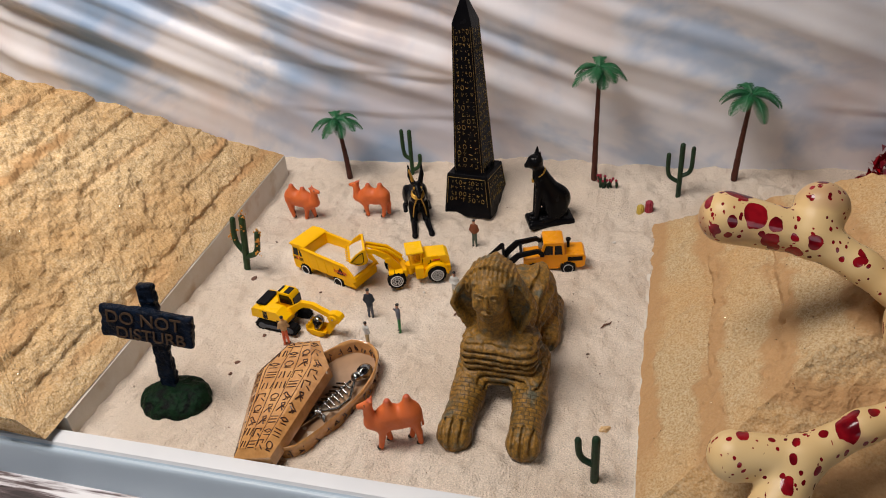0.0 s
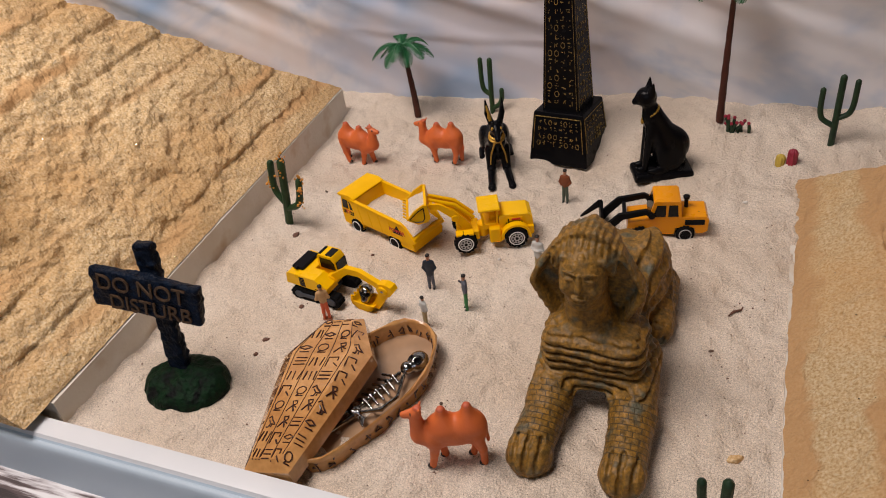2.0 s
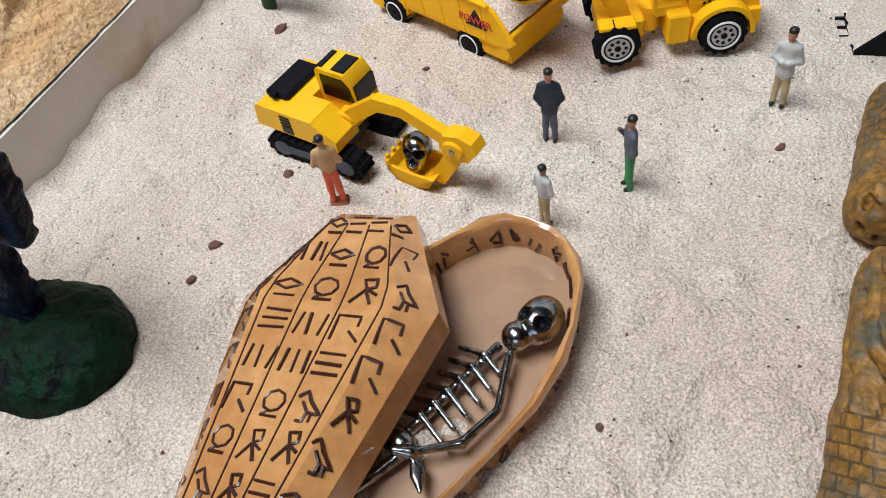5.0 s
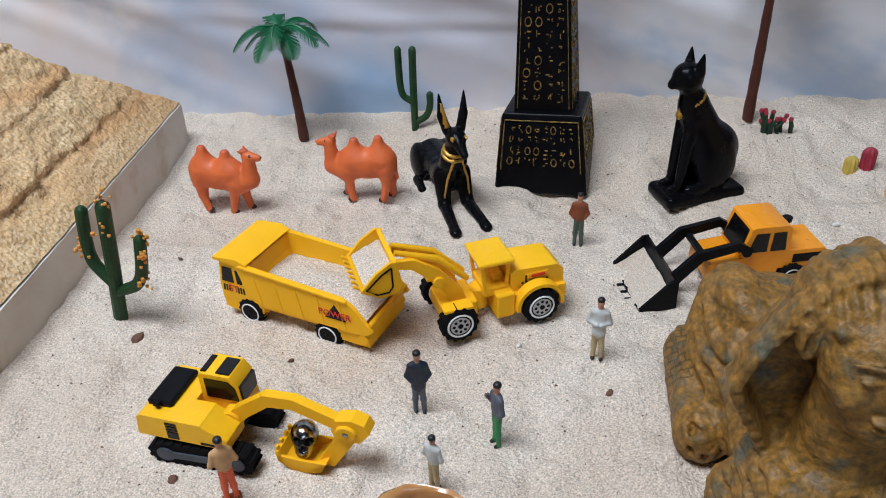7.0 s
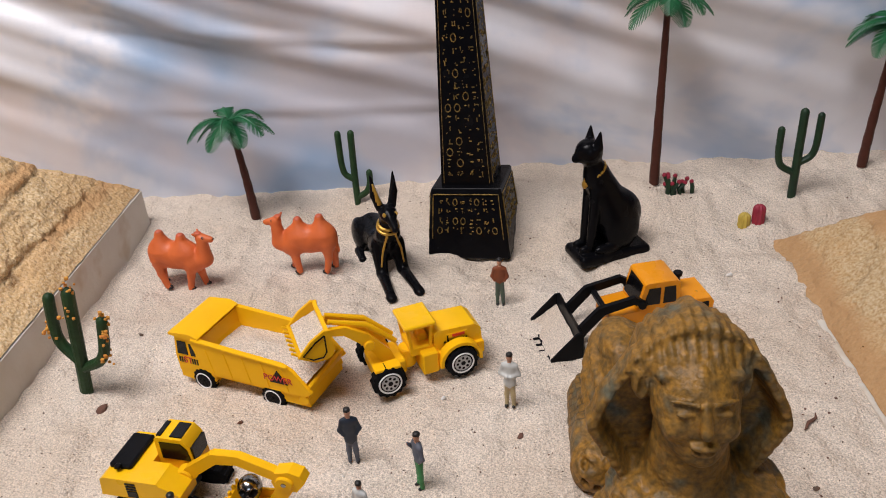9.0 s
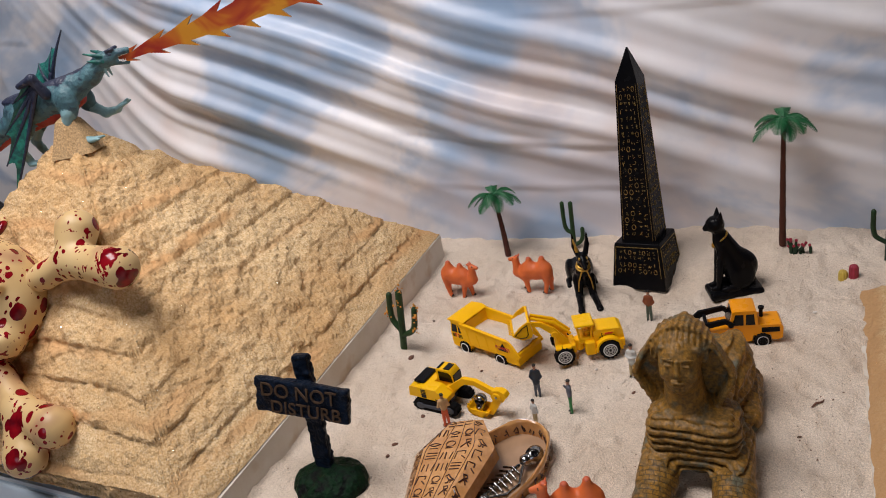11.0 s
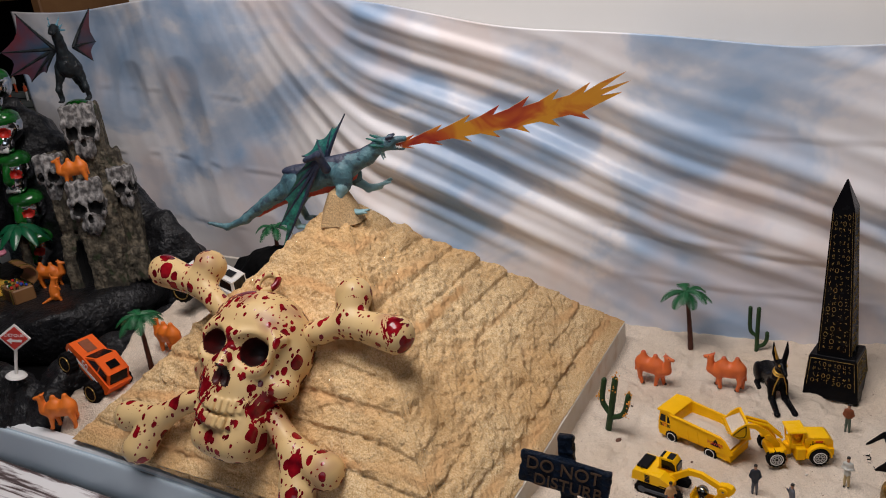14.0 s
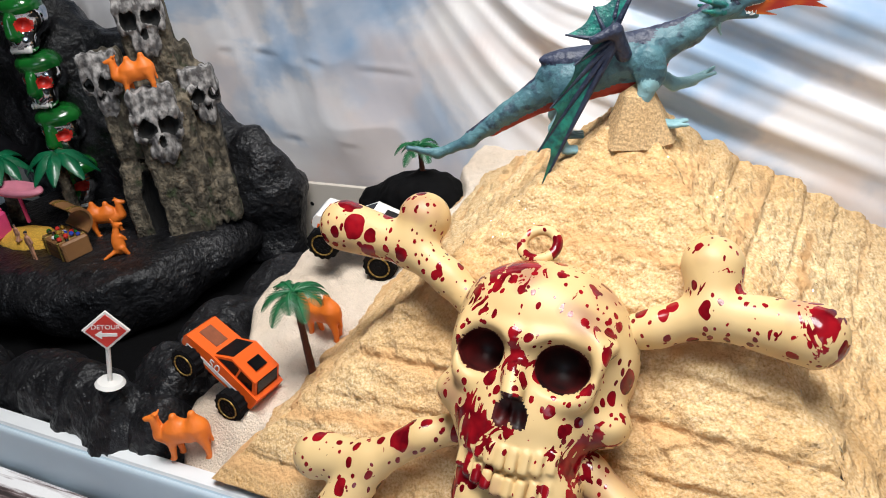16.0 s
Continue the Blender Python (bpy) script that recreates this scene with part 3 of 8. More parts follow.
def sculpt(name, prims, cell, mats, blend=1.5, floor=None, mod=None, scale=1.0):
    """One closed skin round smoothly joined forms (distances sampled on a grid, then a surface net)."""
    lo, hi = [], []
    for p in prims:
        if p[1] != "+":
            continue
        if p[0] == "limb":
            r = max(p[6], p[7])
            lo.append(np.minimum(p[4], p[5]) - r), hi.append(np.maximum(p[4], p[5]) + r)
        else:
            r = p[5] + p[7] if p[0] == "torus" else (np.linalg.norm(p[5]) if p[6] is not None else p[5])
            lo.append(p[4] - r), hi.append(p[4] + r)
    lo, hi = np.min(lo, 0) - 2.2 * cell - blend * 0.3, np.max(hi, 0) + 2.2 * cell + blend * 0.3
    if floor is not None:
        lo[2] = floor - 2.2 * cell
    n = np.ceil((hi - lo) / cell).astype(int) + 1
    ax = [lo[i] + cell * np.arange(n[i]) for i in range(3)]
    P = np.stack(np.meshgrid(*ax, indexing="ij"), -1)
    D = np.full(P.shape[:3], 1e3)
    M = np.zeros(P.shape[:3], int)
    PW, DW, MW = P, D, M
    for kind, op, mat, k, a, b, c, d in prims:
        k = blend if k is None else k
        # only the cells near this form can change
        if kind == "limb":
            near_lo, near_hi = np.minimum(a, b) - max(c, d), np.maximum(a, b) + max(c, d)
        else:
            r = b + d if kind == "torus" else (np.linalg.norm(b) if c is not None else b)
            near_lo, near_hi = a - r, a + r
        pad = 1.2 * k + 3 * cell + (10 if mod is not None else 1)
        i0 = np.clip(np.floor((near_lo - pad - lo) / cell).astype(int), 0, n - 1)
        i1 = np.clip(np.ceil((near_hi + pad - lo) / cell).astype(int) + 1, 1, n)
        win = tuple(slice(x0, x1) for x0, x1 in zip(i0, i1))
        P, D, M = PW[win], DW[win], MW[win]
        if not D.size:
            continue
        Q = P - a
        if kind == "limb":
            ba = b - a
            t = np.clip(Q @ ba / (ba @ ba + 1e-9), 0, 1)
            s = np.linalg.norm(Q - t[..., None] * ba, axis=-1) - (c + (d - c) * t)
        elif kind == "egg":
            if c is not None:
                Q = Q @ c
            l1 = np.linalg.norm(Q / b, axis=-1)
            l2 = np.linalg.norm(Q / (b * b), axis=-1) + 1e-9
            s = l1 * (l1 - 1) / l2
        elif kind == "block":
            if c is not None:
                Q = Q @ c
            q = np.abs(Q) - b + d
            s = np.linalg.norm(np.maximum(q, 0), axis=-1) + np.minimum(q.max(-1), 0) - d
        else:
            h = Q @ c
            w = np.linalg.norm(Q - h[..., None] * c, axis=-1) - b
            s = np.sqrt(w * w + h * h) - d
        if op == "+":
            M = np.where(s < D, mat, M)
            h = np.clip(0.5 + 0.5 * (D - s) / max(k, 1e-6), 0, 1)
            D = D * (1 - h) + s * h - k * h * (1 - h)
        else:
            if mat is not None:
                M = np.where(-s > D - 0.6 * cell, mat, M)
            s = -s
            h = np.clip(0.5 + 0.5 * (s - D) / max(k, 1e-6), 0, 1)
            D = D * (1 - h) + s * h + k * h * (1 - h)
        DW[win], MW[win] = D, M
    P, D, M = PW, DW, MW
    if mod is not None:
        D = mod(D, P)
    if floor is not None:
        D = np.maximum(D, floor - P[..., 2])
    S = D < 0
    c0 = [slice(0, -1)] * 3

    def corner(arr, o):
        return arr[tuple(slice(o[i], arr.shape[i] - 1 + o[i]) for i in range(3))]
    offs = [(x, y, z) for x in (0, 1) for y in (0, 1) for z in (0, 1)]
    cnt = sum(corner(S, o).astype(np.int8) for o in offs)
    act = (cnt > 0) & (cnt < 8)
    idx = np.full(act.shape, -1)
    idx[act] = np.arange(act.sum())
    base = np.argwhere(act)
    acc, num = np.zeros((len(base), 3)), np.zeros(len(base))
    for o in offs:
        for i in range(3):
            if o[i]:
                continue
            e = list(o)
            e[i] = 1
            d0, d1 = corner(D, o)[act], corner(D, e)[act]
            cross = (d0 < 0) != (d1 < 0)
            t = np.where(cross, d0 / np.where(cross, d0 - d1, 1), 0)
            pt = np.tile(np.array(o, float), (len(base), 1))
            pt[:, i] += t
            acc += pt * cross[:, None]
            num += cross
    verts = (base + acc / num[:, None]) * cell + lo
    mv = corner(M, (0, 0, 0))[act]
    faces = []
    for i in range(3):
        a, b = (i + 1) % 3, (i + 2) % 3
        s0 = [slice(1, -1)] * 3
        s0[i] = slice(0, -1)
        s1 = list(s0)
        s1[i] = slice(1, None)
        A, B = S[tuple(s0)], S[tuple(s1)]
        e = np.argwhere(A != B)
        flip = A[A != B]
        e = e + np.array([0 if j == i else 1 for j in range(3)])
        ea, eb = np.zeros(3, int), np.zeros(3, int)
        ea[a], eb[b] = 1, 1
        q = np.stack([idx[tuple((e - x).T)] for x in (0 * ea, ea, ea + eb, eb)], 1)
        q[~flip] = q[~flip][:, ::-1]
        faces.append(q[(q >= 0).all(1)])
    faces = np.concatenate(faces)
    me = bpy.data.meshes.new(name)
    me.from_pydata((verts * 0.001 * scale).tolist(), [], faces.tolist())
    for m in mats:
        me.materials.append(m)
    me.polygons.foreach_set("material_index", mv[faces[:, 0]].astype(np.int32))
    me.polygons.foreach_set("use_smooth", np.ones(len(faces), bool))
    me.update()
    return me


def sheet(name, X, Y, Z, mat, smooth=True):
    """A mesh on a grid of points, in metres."""
    a, b = X.shape
    i = np.arange(a * b).reshape(a, b)
    q = np.stack([i[:-1, :-1], i[1:, :-1], i[1:, 1:], i[:-1, 1:]], -1).reshape(-1, 4)
    me = bpy.data.meshes.new(name)
    me.from_pydata(np.stack([X, Y, Z], -1).reshape(-1, 3).tolist(), [], q.tolist())
    me.materials.append(mat)
    me.polygons.foreach_set("use_smooth", np.full(len(q), smooth))
    me.update()
    return me


def step(a, b, x):
    t = np.clip((np.asarray(x, float) - a) / (b - a), 0, 1)
    return t * t * (3 - 2 * t)


# ---- the setting ----


def sand_height(x, y):
    x, y = np.asarray(x, float), np.asarray(y, float)
    z = 0.003 * (1 - step(0.40, 0.50, y)) + (0.003 + 0.009 * step(-0.15, -0.02, x)) * step(0.655, 0.715, y)
    near = 1 - step(-0.50, -0.34, x)
    z = z + near * (0.008 + 0.018 * step(0.402, 0.432, y) + 0.17 * np.clip(y - 0.40, 0, 0.22))
    edge = -0.590 - 0.20 * (y - 0.40) + 0.10 * step(0.56, 0.63, y) + 0.006 * np.sin(y * 70)
    z = z - (z + 0.05) * (1 - step(-0.022, 0.008, x - edge))
    P = np.stack([x, y, 0 * x], -1)
    return z + 0.0018 * vnoise(P, 30, 1) + 0.0019 * vnoise(P, 75, 2) + 0.0007 * np.abs(vnoise(P * np.array([1.0, 0.45, 1.0]), 120, 7)) + 0.0015 * vnoise(P, 170, 3) + 0.0006 * vnoise(P, 380, 4)


def ground(x, y):
    return float(sand_height(x, y))


gx, gy = np.meshgrid(np.concatenate([np.linspace(-1.12, -0.68, 30)[:-1], np.linspace(-0.68, -0.50, 120)[:-1], np.linspace(-0.50, -0.24, 40)[:-1], np.linspace(-0.24, 0.18, 420)[:-1], np.linspace(0.18, 0.62, 60)]), np.linspace(0.3985, 0.78, 340), indexing="ij")
gy = gy + 0.0045 * step(-0.3, -0.5, gx) * (0.78 - gy) / 0.38
tagged(new("ground_sand", sheet("ground_sand", gx, gy, sand_height(gx, gy), SAND)), "pale beige sand filling the tray, uneven and speckled", "sand", kind="structure")

# tray: front rim with a rolled lip, then the other three walls
tray = thing("tray", "large pale blue plastic tray with a rolled white lip, holding the sand", "tray", pose(0, 0, 0), kind="structure")
prof = [(404, -55), (404, 12), (405.5, 18), (405, 20.2), (400.5, 20.8), (396.6, 20.2), (395.8, 18.4), (395.0, 17.6), (393.8, 18.2), (392.8, 17.8), (392.2, 16.4), (391.8, 14), (388.5, -11), (388, -60), (396, -60), (398, -55)]
b = Build()
n, xs = len(prof), np.linspace(-1130, 640, 90)
flex = lambda x: float(step(-500, -280, x))
vs = [(x, y - 5 * flex(x) + 0.5 * math.sin(x * 0.011), z - (6 + 2 * flex(x) if z > -50 else 0) + 0.5 * math.sin(x * 0.007 + 1) + 0.2 * math.sin(x * 0.031)) for x in xs for y, z in prof]
b.add(vs, [(i * n + k, (i + 1) * n + k, (i + 1) * n + (k + 1) % n, i * n + (k + 1) % n) for i in range(len(xs) - 1) for k in range(n)])
for i, k in enumerate(list(range(n)) * (len(xs) - 1)):
    b.m[i] = 1 if 1 <= k <= 5 else 0
part("front_wall", b, [TRAY, LIP], tray, smooth=50)
part("back_wall", Build().box((-245, 786, -22), (1770, 6, 80), ch=2), TRAY, tray)
part("side_wall", Build().box((-1128, 590, -22), (6, 390, 80), ch=2), TRAY, tray)
part("side_wall", Build().box((634, 590, -22), (6, 390, 80), ch=2), TRAY, tray)
part("tray_bottom", Build().box((-245, 590, -59), (1768, 392, 6), ch=2), TRAY, tray)

# table of whitewashed boards in front of the tray
table = thing("table", "whitewashed wooden table boards with dark and red streaks", "table", pose(0, 0, -0.012), kind="structure")
for i in range(5):
    y1 = 386 - i * 142
    part("plank", Build().box((-300, y1 - 70, -10), (2600, 139.5, 20), ch=1.5), WASH, table)
for sx in (-1400, 800):
    part("leg", Build().box((sx, -270, -392), (60, 60, 740), ch=4), WASH, table)

# cloth backdrop
ux, uz = np.meshgrid(np.linspace(-0.99, 0.62, 460), np.linspace(-0.02, 1.0, 190), indexing="ij")
top = 0.246 + 0.062 * step(-0.08, -0.66, ux) + 0.003 * np.sin(ux * 23) - 0.008 * step(0.0, 0.4, ux)
dz = np.where(uz < 0, uz, uz * top)
PD = np.stack([ux, 0 * ux, dz], -1)
line = 0.724 + 0.008 * step(-0.25, 0.1, ux) + 0.018 * step(0.08, 0.3, ux)
steep = np.maximum(0, -0.47 - ux)
run = dz + 0.37 * ux - steep ** 2 / 0.17
# long diagonal folds, broken up along their length
ph = run * 2 * math.pi / 0.030 + 3.6 * vnoise(PD, 3.6, 5) + 1.2 * vnoise(PD, 9, 6)
stretch = np.stack([ux * 2.2, 0 * ux, run * 9], -1)
env = np.clip(0.62 + 0.75 * vnoise(stretch, 1.0, 11), 0.06, 1.3) * (0.18 + 0.82 * step(0.035, 0.12, dz)) * (0.25 + 0.75 * step(-0.62, -0.44, ux)) * (1 - 0.45 * step(-0.10, 0.16, ux)) / (1 + steep * 22)
dy = 0.0040 * env * (np.sin(ph) + 0.30 * np.sin(2 * ph + 1)) + 0.0062 * env * np.sin(ph * 0.43 + 1.1)
dy = dy + 0.006 * vnoise(PD, 7, 7) + 0.0012 * vnoise(PD, 26, 8)
left = 1 - step(-0.66, -0.50, ux)
dy = dy + left * (0.009 * vnoise(PD, 12, 9) + 0.0042 * np.abs(vnoise(PD * np.array([1.0, 1.0, 0.7]), 24, 10)))
for z0, sl, am in ((0.101, -0.08, 0.0008), (0.19, -0.05, 0.0004), (0.055, -0.02, 0.0005)):
    e = dz - (z0 + sl * (ux + 0.308) + 0.003 * np.sin(ux * 14))
    am = am * step(-0.1, 0.3, vnoise(stretch, 1.7, 12))
    dy = dy - am * np.exp(-(e / 0.003) ** 2) + am * np.exp(-((e + 0.005) / 0.0035) ** 2)
yy = line + 0.012 * step(0.0, 0.25, dz) + dy
drape = tagged(new("backdrop_cloth", sheet("backdrop_cloth", ux, yy, dz, CLOTH)), "grey-blue cloth backdrop printed with clouds, hanging in diagonal folds", "backdrop", kind="structure")
sol = drape.modifiers.new("thickness", "SOLIDIFY")
sol.thickness, sol.offset = 0.0012, 1.0
single("backing_board", Build().box((-160, 770, 155), (1300, 18, 412), ch=3).mesh("backing_board", [BOARD]), "white board standing behind the cloth backdrop", "board", pose(0, 0, 0), kind="structure")

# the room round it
# west, east, south walls and ceiling are unseen, kept dark to limit fill
room = {"floor_room": ((-300, 100, -760), (4400, 4200, 40), SHELF_WOOD), "ceiling": ((-300, 100, 1760), (4400, 4200, 40), LOW_BOUNCE_WALL),
        "wall_north": ((-300, 1900, 500), (4400, 60, 2560), WALL), "wall_west": ((-2450, 100, 500), (60, 3540, 2560), LOW_BOUNCE_WALL),
        "wall_east": ((1850, 100, 500), (60, 3540, 2560), LOW_BOUNCE_WALL)}
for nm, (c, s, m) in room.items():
    single(nm, Build().box(c, s, ch=2).mesh(nm, [m]), {"floor_room": "brown wooden floor of the room", "ceiling": "plain unseen ceiling, darkened against bounced light"}.get(nm, "plain painted room wall"), "floor" if "floor" in nm else ("ceiling" if nm == "ceiling" else "wall"), pose(0, 0, 0), kind="structure")
# unseen south wall; its opening is made up for the fill lamp and sky
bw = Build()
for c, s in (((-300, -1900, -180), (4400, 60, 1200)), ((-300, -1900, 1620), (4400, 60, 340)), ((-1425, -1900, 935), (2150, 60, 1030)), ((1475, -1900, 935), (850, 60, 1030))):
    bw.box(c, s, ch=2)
single("wall_south", bw.mesh("wall_south", [LOW_BOUNCE_WALL]), "plain dark unseen wall, left open for the added fill lamp", "wall", pose(0, 0, 0), kind="structure")
# unseen panel and cords, added only to go with the key lamp
cl = thing("key_lamp_panel", "unseen flat white panel on cords, added over the key lamp", "light panel", pose(-0.33, 0.37, 0.87), kind="structure")
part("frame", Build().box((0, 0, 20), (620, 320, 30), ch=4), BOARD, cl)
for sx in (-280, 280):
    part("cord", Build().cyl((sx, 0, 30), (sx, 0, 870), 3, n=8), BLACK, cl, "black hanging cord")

# support under the tray
stand = thing("tray_stand", "plain wooden stand under the tray", "stand", pose(0, 0, -0.062), kind="structure")
part("top", Build().box((-245, 590, -12), (1780, 400, 22), ch=2), SHELF_WOOD, stand)
for sx in (-1080, 590):
    part("leg", Build().box((sx, 590, -352), (60, 300, 656), ch=3), SHELF_WOOD, stand)
# ---- pyramids of sand-crusted foam ----


def pyramid(name, label, corners, apex, seed, slab, skin, rise=0.0155, depth=0.0027, ridge=None):
    """corners: front right, back right, back left, front left, in metres."""
    C = [np.array(c, float) for c in corners]
    T = np.array(apex, float)
    mid = np.array([T[0], T[1], min(c[2] for c in C) - 0.02])
    p = thing(name, label, "pyramid", pose(0, 0, 0), group="foam pyramids")
    V = []
    n = 190
    sides = [(C[k], C[(k + 1) % 4], T, n, 0.985) for k in range(4)]
    if ridge is not None:
        # the front ridge comes down short of the corner
        F = np.array(ridge, float)
        sides[3:] = [(C[3], F, T, n, 0.985), (F, C[0], T, 70, 0.985), (C[3], C[0], F, 90, 1.0)]
    for A, B, top, m, reach in sides:
        u, v = np.meshgrid(np.linspace(0, 1, m), np.linspace(0, reach, m), indexing="ij")
        Q = (A + (B - A) * u[..., None]) * (1 - v[..., None]) + top * v[..., None]
        d = Q - mid
        d /= np.linalg.norm(d, axis=-1, keepdims=True)
        layer = (Q[..., 2] + 0.0045 * vnoise(Q, 6, seed) + 0.0018 * vnoise(Q, 25, seed + 9)) / rise
        s = layer - np.floor(layer)
        mask = step(-0.55, 0.15, vnoise(Q * np.array([0.6, 0.6, 1.6]), 15, seed + 1))
        # each layer bulges, and breaks off in a ledge over the one below
        ledge = (1 - step(0.0, 0.16, s)) + 0.55 * step(0.45, 1.0, s)
        own = np.sin(np.floor(layer) * 12.9898 + seed + 3.1 * np.round(2 * vnoise(Q, 5, seed + 8)))
        lump = np.maximum(0, vnoise(Q, 60, seed + 6)) * step(-0.1, 0.4, vnoise(Q, 14, seed + 7))
        amt = -depth * (0.2 if m == 90 else 1.0) * mask * ledge + 0.0004 * own * (m != 90) + 0.0008 * vnoise(Q, 22, seed + 2) + 0.0018 * vnoise(Q, 85, seed + 3) + 0.0010 * lump + 0.0016 * vnoise(Q, 190, seed + 4) + 0.0009 * vnoise(Q, 420, seed + 5)
        amt = amt * (0.3 + 0.7 * step(0.0, 0.07, v))
        Q = Q + d * amt[..., None]
        part("crust_side", sheet("crust_side", Q[..., 0], Q[..., 1], Q[..., 2], skin), skin, p, "glittering sand crust in rough layers")
        V.append(Q.reshape(-1, 3))
    b = Build()
    lo = [c * 1000 for c in C]
    m2 = mid * 1000
    vs = []
    for z in (slab, None):
        for c in lo:
            w = c + (c - m2) * np.array([0.004, 0.0, 0])
            vs.append((w[0], max(w[1], 404.5), z if z is not None else c[2] - 0.6))
    b.add(vs, [(0, 1, 2, 3), (4, 5, 6, 7), (0, 4, 5, 1), (1, 5, 6, 2), (2, 6, 7, 3), (3, 7, 4, 0)])
    part("foam_base", b, WHITE_FOAM, p, "white foam base edge with brown stains")
    cap = Build()
    R = random.Random(seed)
    a = T * 1000
    ring = [(a[0] + 18 * math.cos(q) * R.uniform(0.9, 1.1), a[1] + 18 * math.sin(q) * R.uniform(0.9, 1.1)) for q in np.linspace(0.4, 0.4 + 2 * math.pi, 9)[:-1]]
    ring2 = [(a[0] + (x - a[0]) * 0.45, a[1] + (y - a[1]) * 0.45) for x, y in ring]
    cap.add([(x, y, a[2] - 17 + R.uniform(-1, 1)) for x, y in ring] + [(x, y, a[2] + 3 + R.uniform(-1, 1)) for x, y in ring2] + [(a[0], a[1], a[2] + 8)],
            [tuple(range(8))] + [(i, (i + 1) % 8, 8 + (i + 1) % 8, 8 + i) for i in range(8)] + [(8 + i, 8 + (i + 1) % 8, 16) for i in range(8)])
    part("cap_stone", cap, CAP_FOAM, p, "small tan foam cap piece")
    # glitter flakes lying on the crust
    g = Build()
    P = np.concatenate(V[:1] + V[3:] if slab > -9 else V[:1] + V[3:] + V[2:3])
    for q in P[np.random.RandomState(seed).choice(len(P), 1300, replace=False)]:
        d = q - mid
        d = Vector(d / np.linalg.norm(d))
        c = Vector(q * 1000) + d * 0.5
        e = Vector((R.gauss(0, 1), R.gauss(0, 1), R.gauss(0, 1))).normalized()
        f = d.cross(e).normalized()
        w = (d + 0.8 * e).cross(f).normalized()
        s = R.uniform(0.16, 0.36)
        g.add([c + s * f, c + s * w, c - s * f, c - s * w], [(0, 1, 2, 3)])
    gl = part("glitter", g, GLITTER, p, "scattered gold glitter flakes", smooth=0)
    tagged(gl, kind="stuff")
    return p


pyramid("sand_pyramid", "sand-crusted foam pyramid with layered sides and white base edge", [(-0.222, 0.388, 0.0165), (-0.223, 0.697, 0.022), (-0.545, 0.700, 0.05), (-0.560, 0.398, 0.019)], (-0.376, 0.529, 0.180), 3, -12, CRUST, ridge=(-0.2345, 0.387, 0.030))
pyramid("sand_pyramid", "sand-crusted foam pyramid with bare orange bands, beside the sphinx", [(0.44, 0.406, 0.02), (0.43, 0.70, 0.02), (0.074, 0.668, 0.0), (0.078, 0.406, 0.004)], (0.245, 0.545, 0.140), 8, -12, CRUST_BANDED, 0.025, 0.0055)

# ---- skull and crossbones decoration ----


def skull_mesh():
    eyeL, eyeR = (-16, 13, 46), (18, 16, 45)
    p = [egg((0, 19, 15), (41, 38, 31)), egg((1, -8, 22), (31, 27, 25), k=8), egg((-2, 33, 24), (33, 22, 22), k=8),
         egg((-28, -6, 24), (11, 9, 12), k=6), egg((33, -2, 22), (12, 10, 13), k=6),
         block((7, -38, 22), (26, 17, 17), 12, k=6, rot=(0, 0, 4)), egg((8, -50, 26), (22, 8.5, 12), k=6),
         torus(eyeL[:2] + (39,), 13, 4.4, (0.1, 0, 1), k=3.5), torus(eyeR[:2] + (39,), 14.5, 4.4, (-0.1, 0, 1), k=3.5), limb((-28, 25, 37), (-4, 22, 46), 3, 3.5, k=5), limb((5, 22, 46), (33, 27, 36), 3.5, 3, k=5),
         limb((1, 8, 47), (4, -3, 52), 4, 4.5, k=5), egg((4, -23, 34), (22, 10, 10), k=5)]
    # teeth
    for i in range(9):
        x = -15 + i * 4.7
        z = 44.0 - 0.017 * (x - 4) ** 2
        p += [block((x, -24.8 + 0.012 * (x - 6) ** 2, z - 0.6), (2.15, 4.9, 3.4), 1.5, k=0.4), block((x + 0.4, -35.4 + 0.012 * (x - 6) ** 2, z - 2.1), (2.1, 4.3, 3.4), 1.5, k=0.4)]
    p += [egg((-16, 13, 51), (11.5, 10.5, 14), 0, 3, "-"), egg((18, 14, 50), (13.5, 11.5, 14), 0, 3, "-"), egg((-17, 13, 40), (9.2, 8.4, 12), 1, 1.2, "-"), egg((17, 14, 38.5), (10.4, 9.0, 12), 1, 1.2, "-"), egg((0.6, -8, 53), (4.4, 7.2, 9), 1, 1.0, "-", rot=(0, 0, -14)), egg((7.2, -8, 53), (4.2, 7.0, 9), 1, 1.0, "-", rot=(0, 0, 14)),
          limb((-17, -30.8, 41), (4, -30.6, 47), 0.9, 0.9, 0, 0.8, "-"), limb((4, -30.6, 47), (25, -30.2, 41), 0.9, 0.9, 0, 0.8, "-"), egg((-36, 8, 40), (7, 12, 9), 0, 6, "-"), egg((40, 12, 38), (7, 12, 9), 0, 6, "-"), egg((38, -25, 40), (8, 8, 10), 0, 5, "-"), egg((-30, -26, 40), (7, 8, 9), 0, 5, "-")]
    return sculpt("skull", p, 1.0, [CREAM, HOLLOW], blend=6, floor=-2)


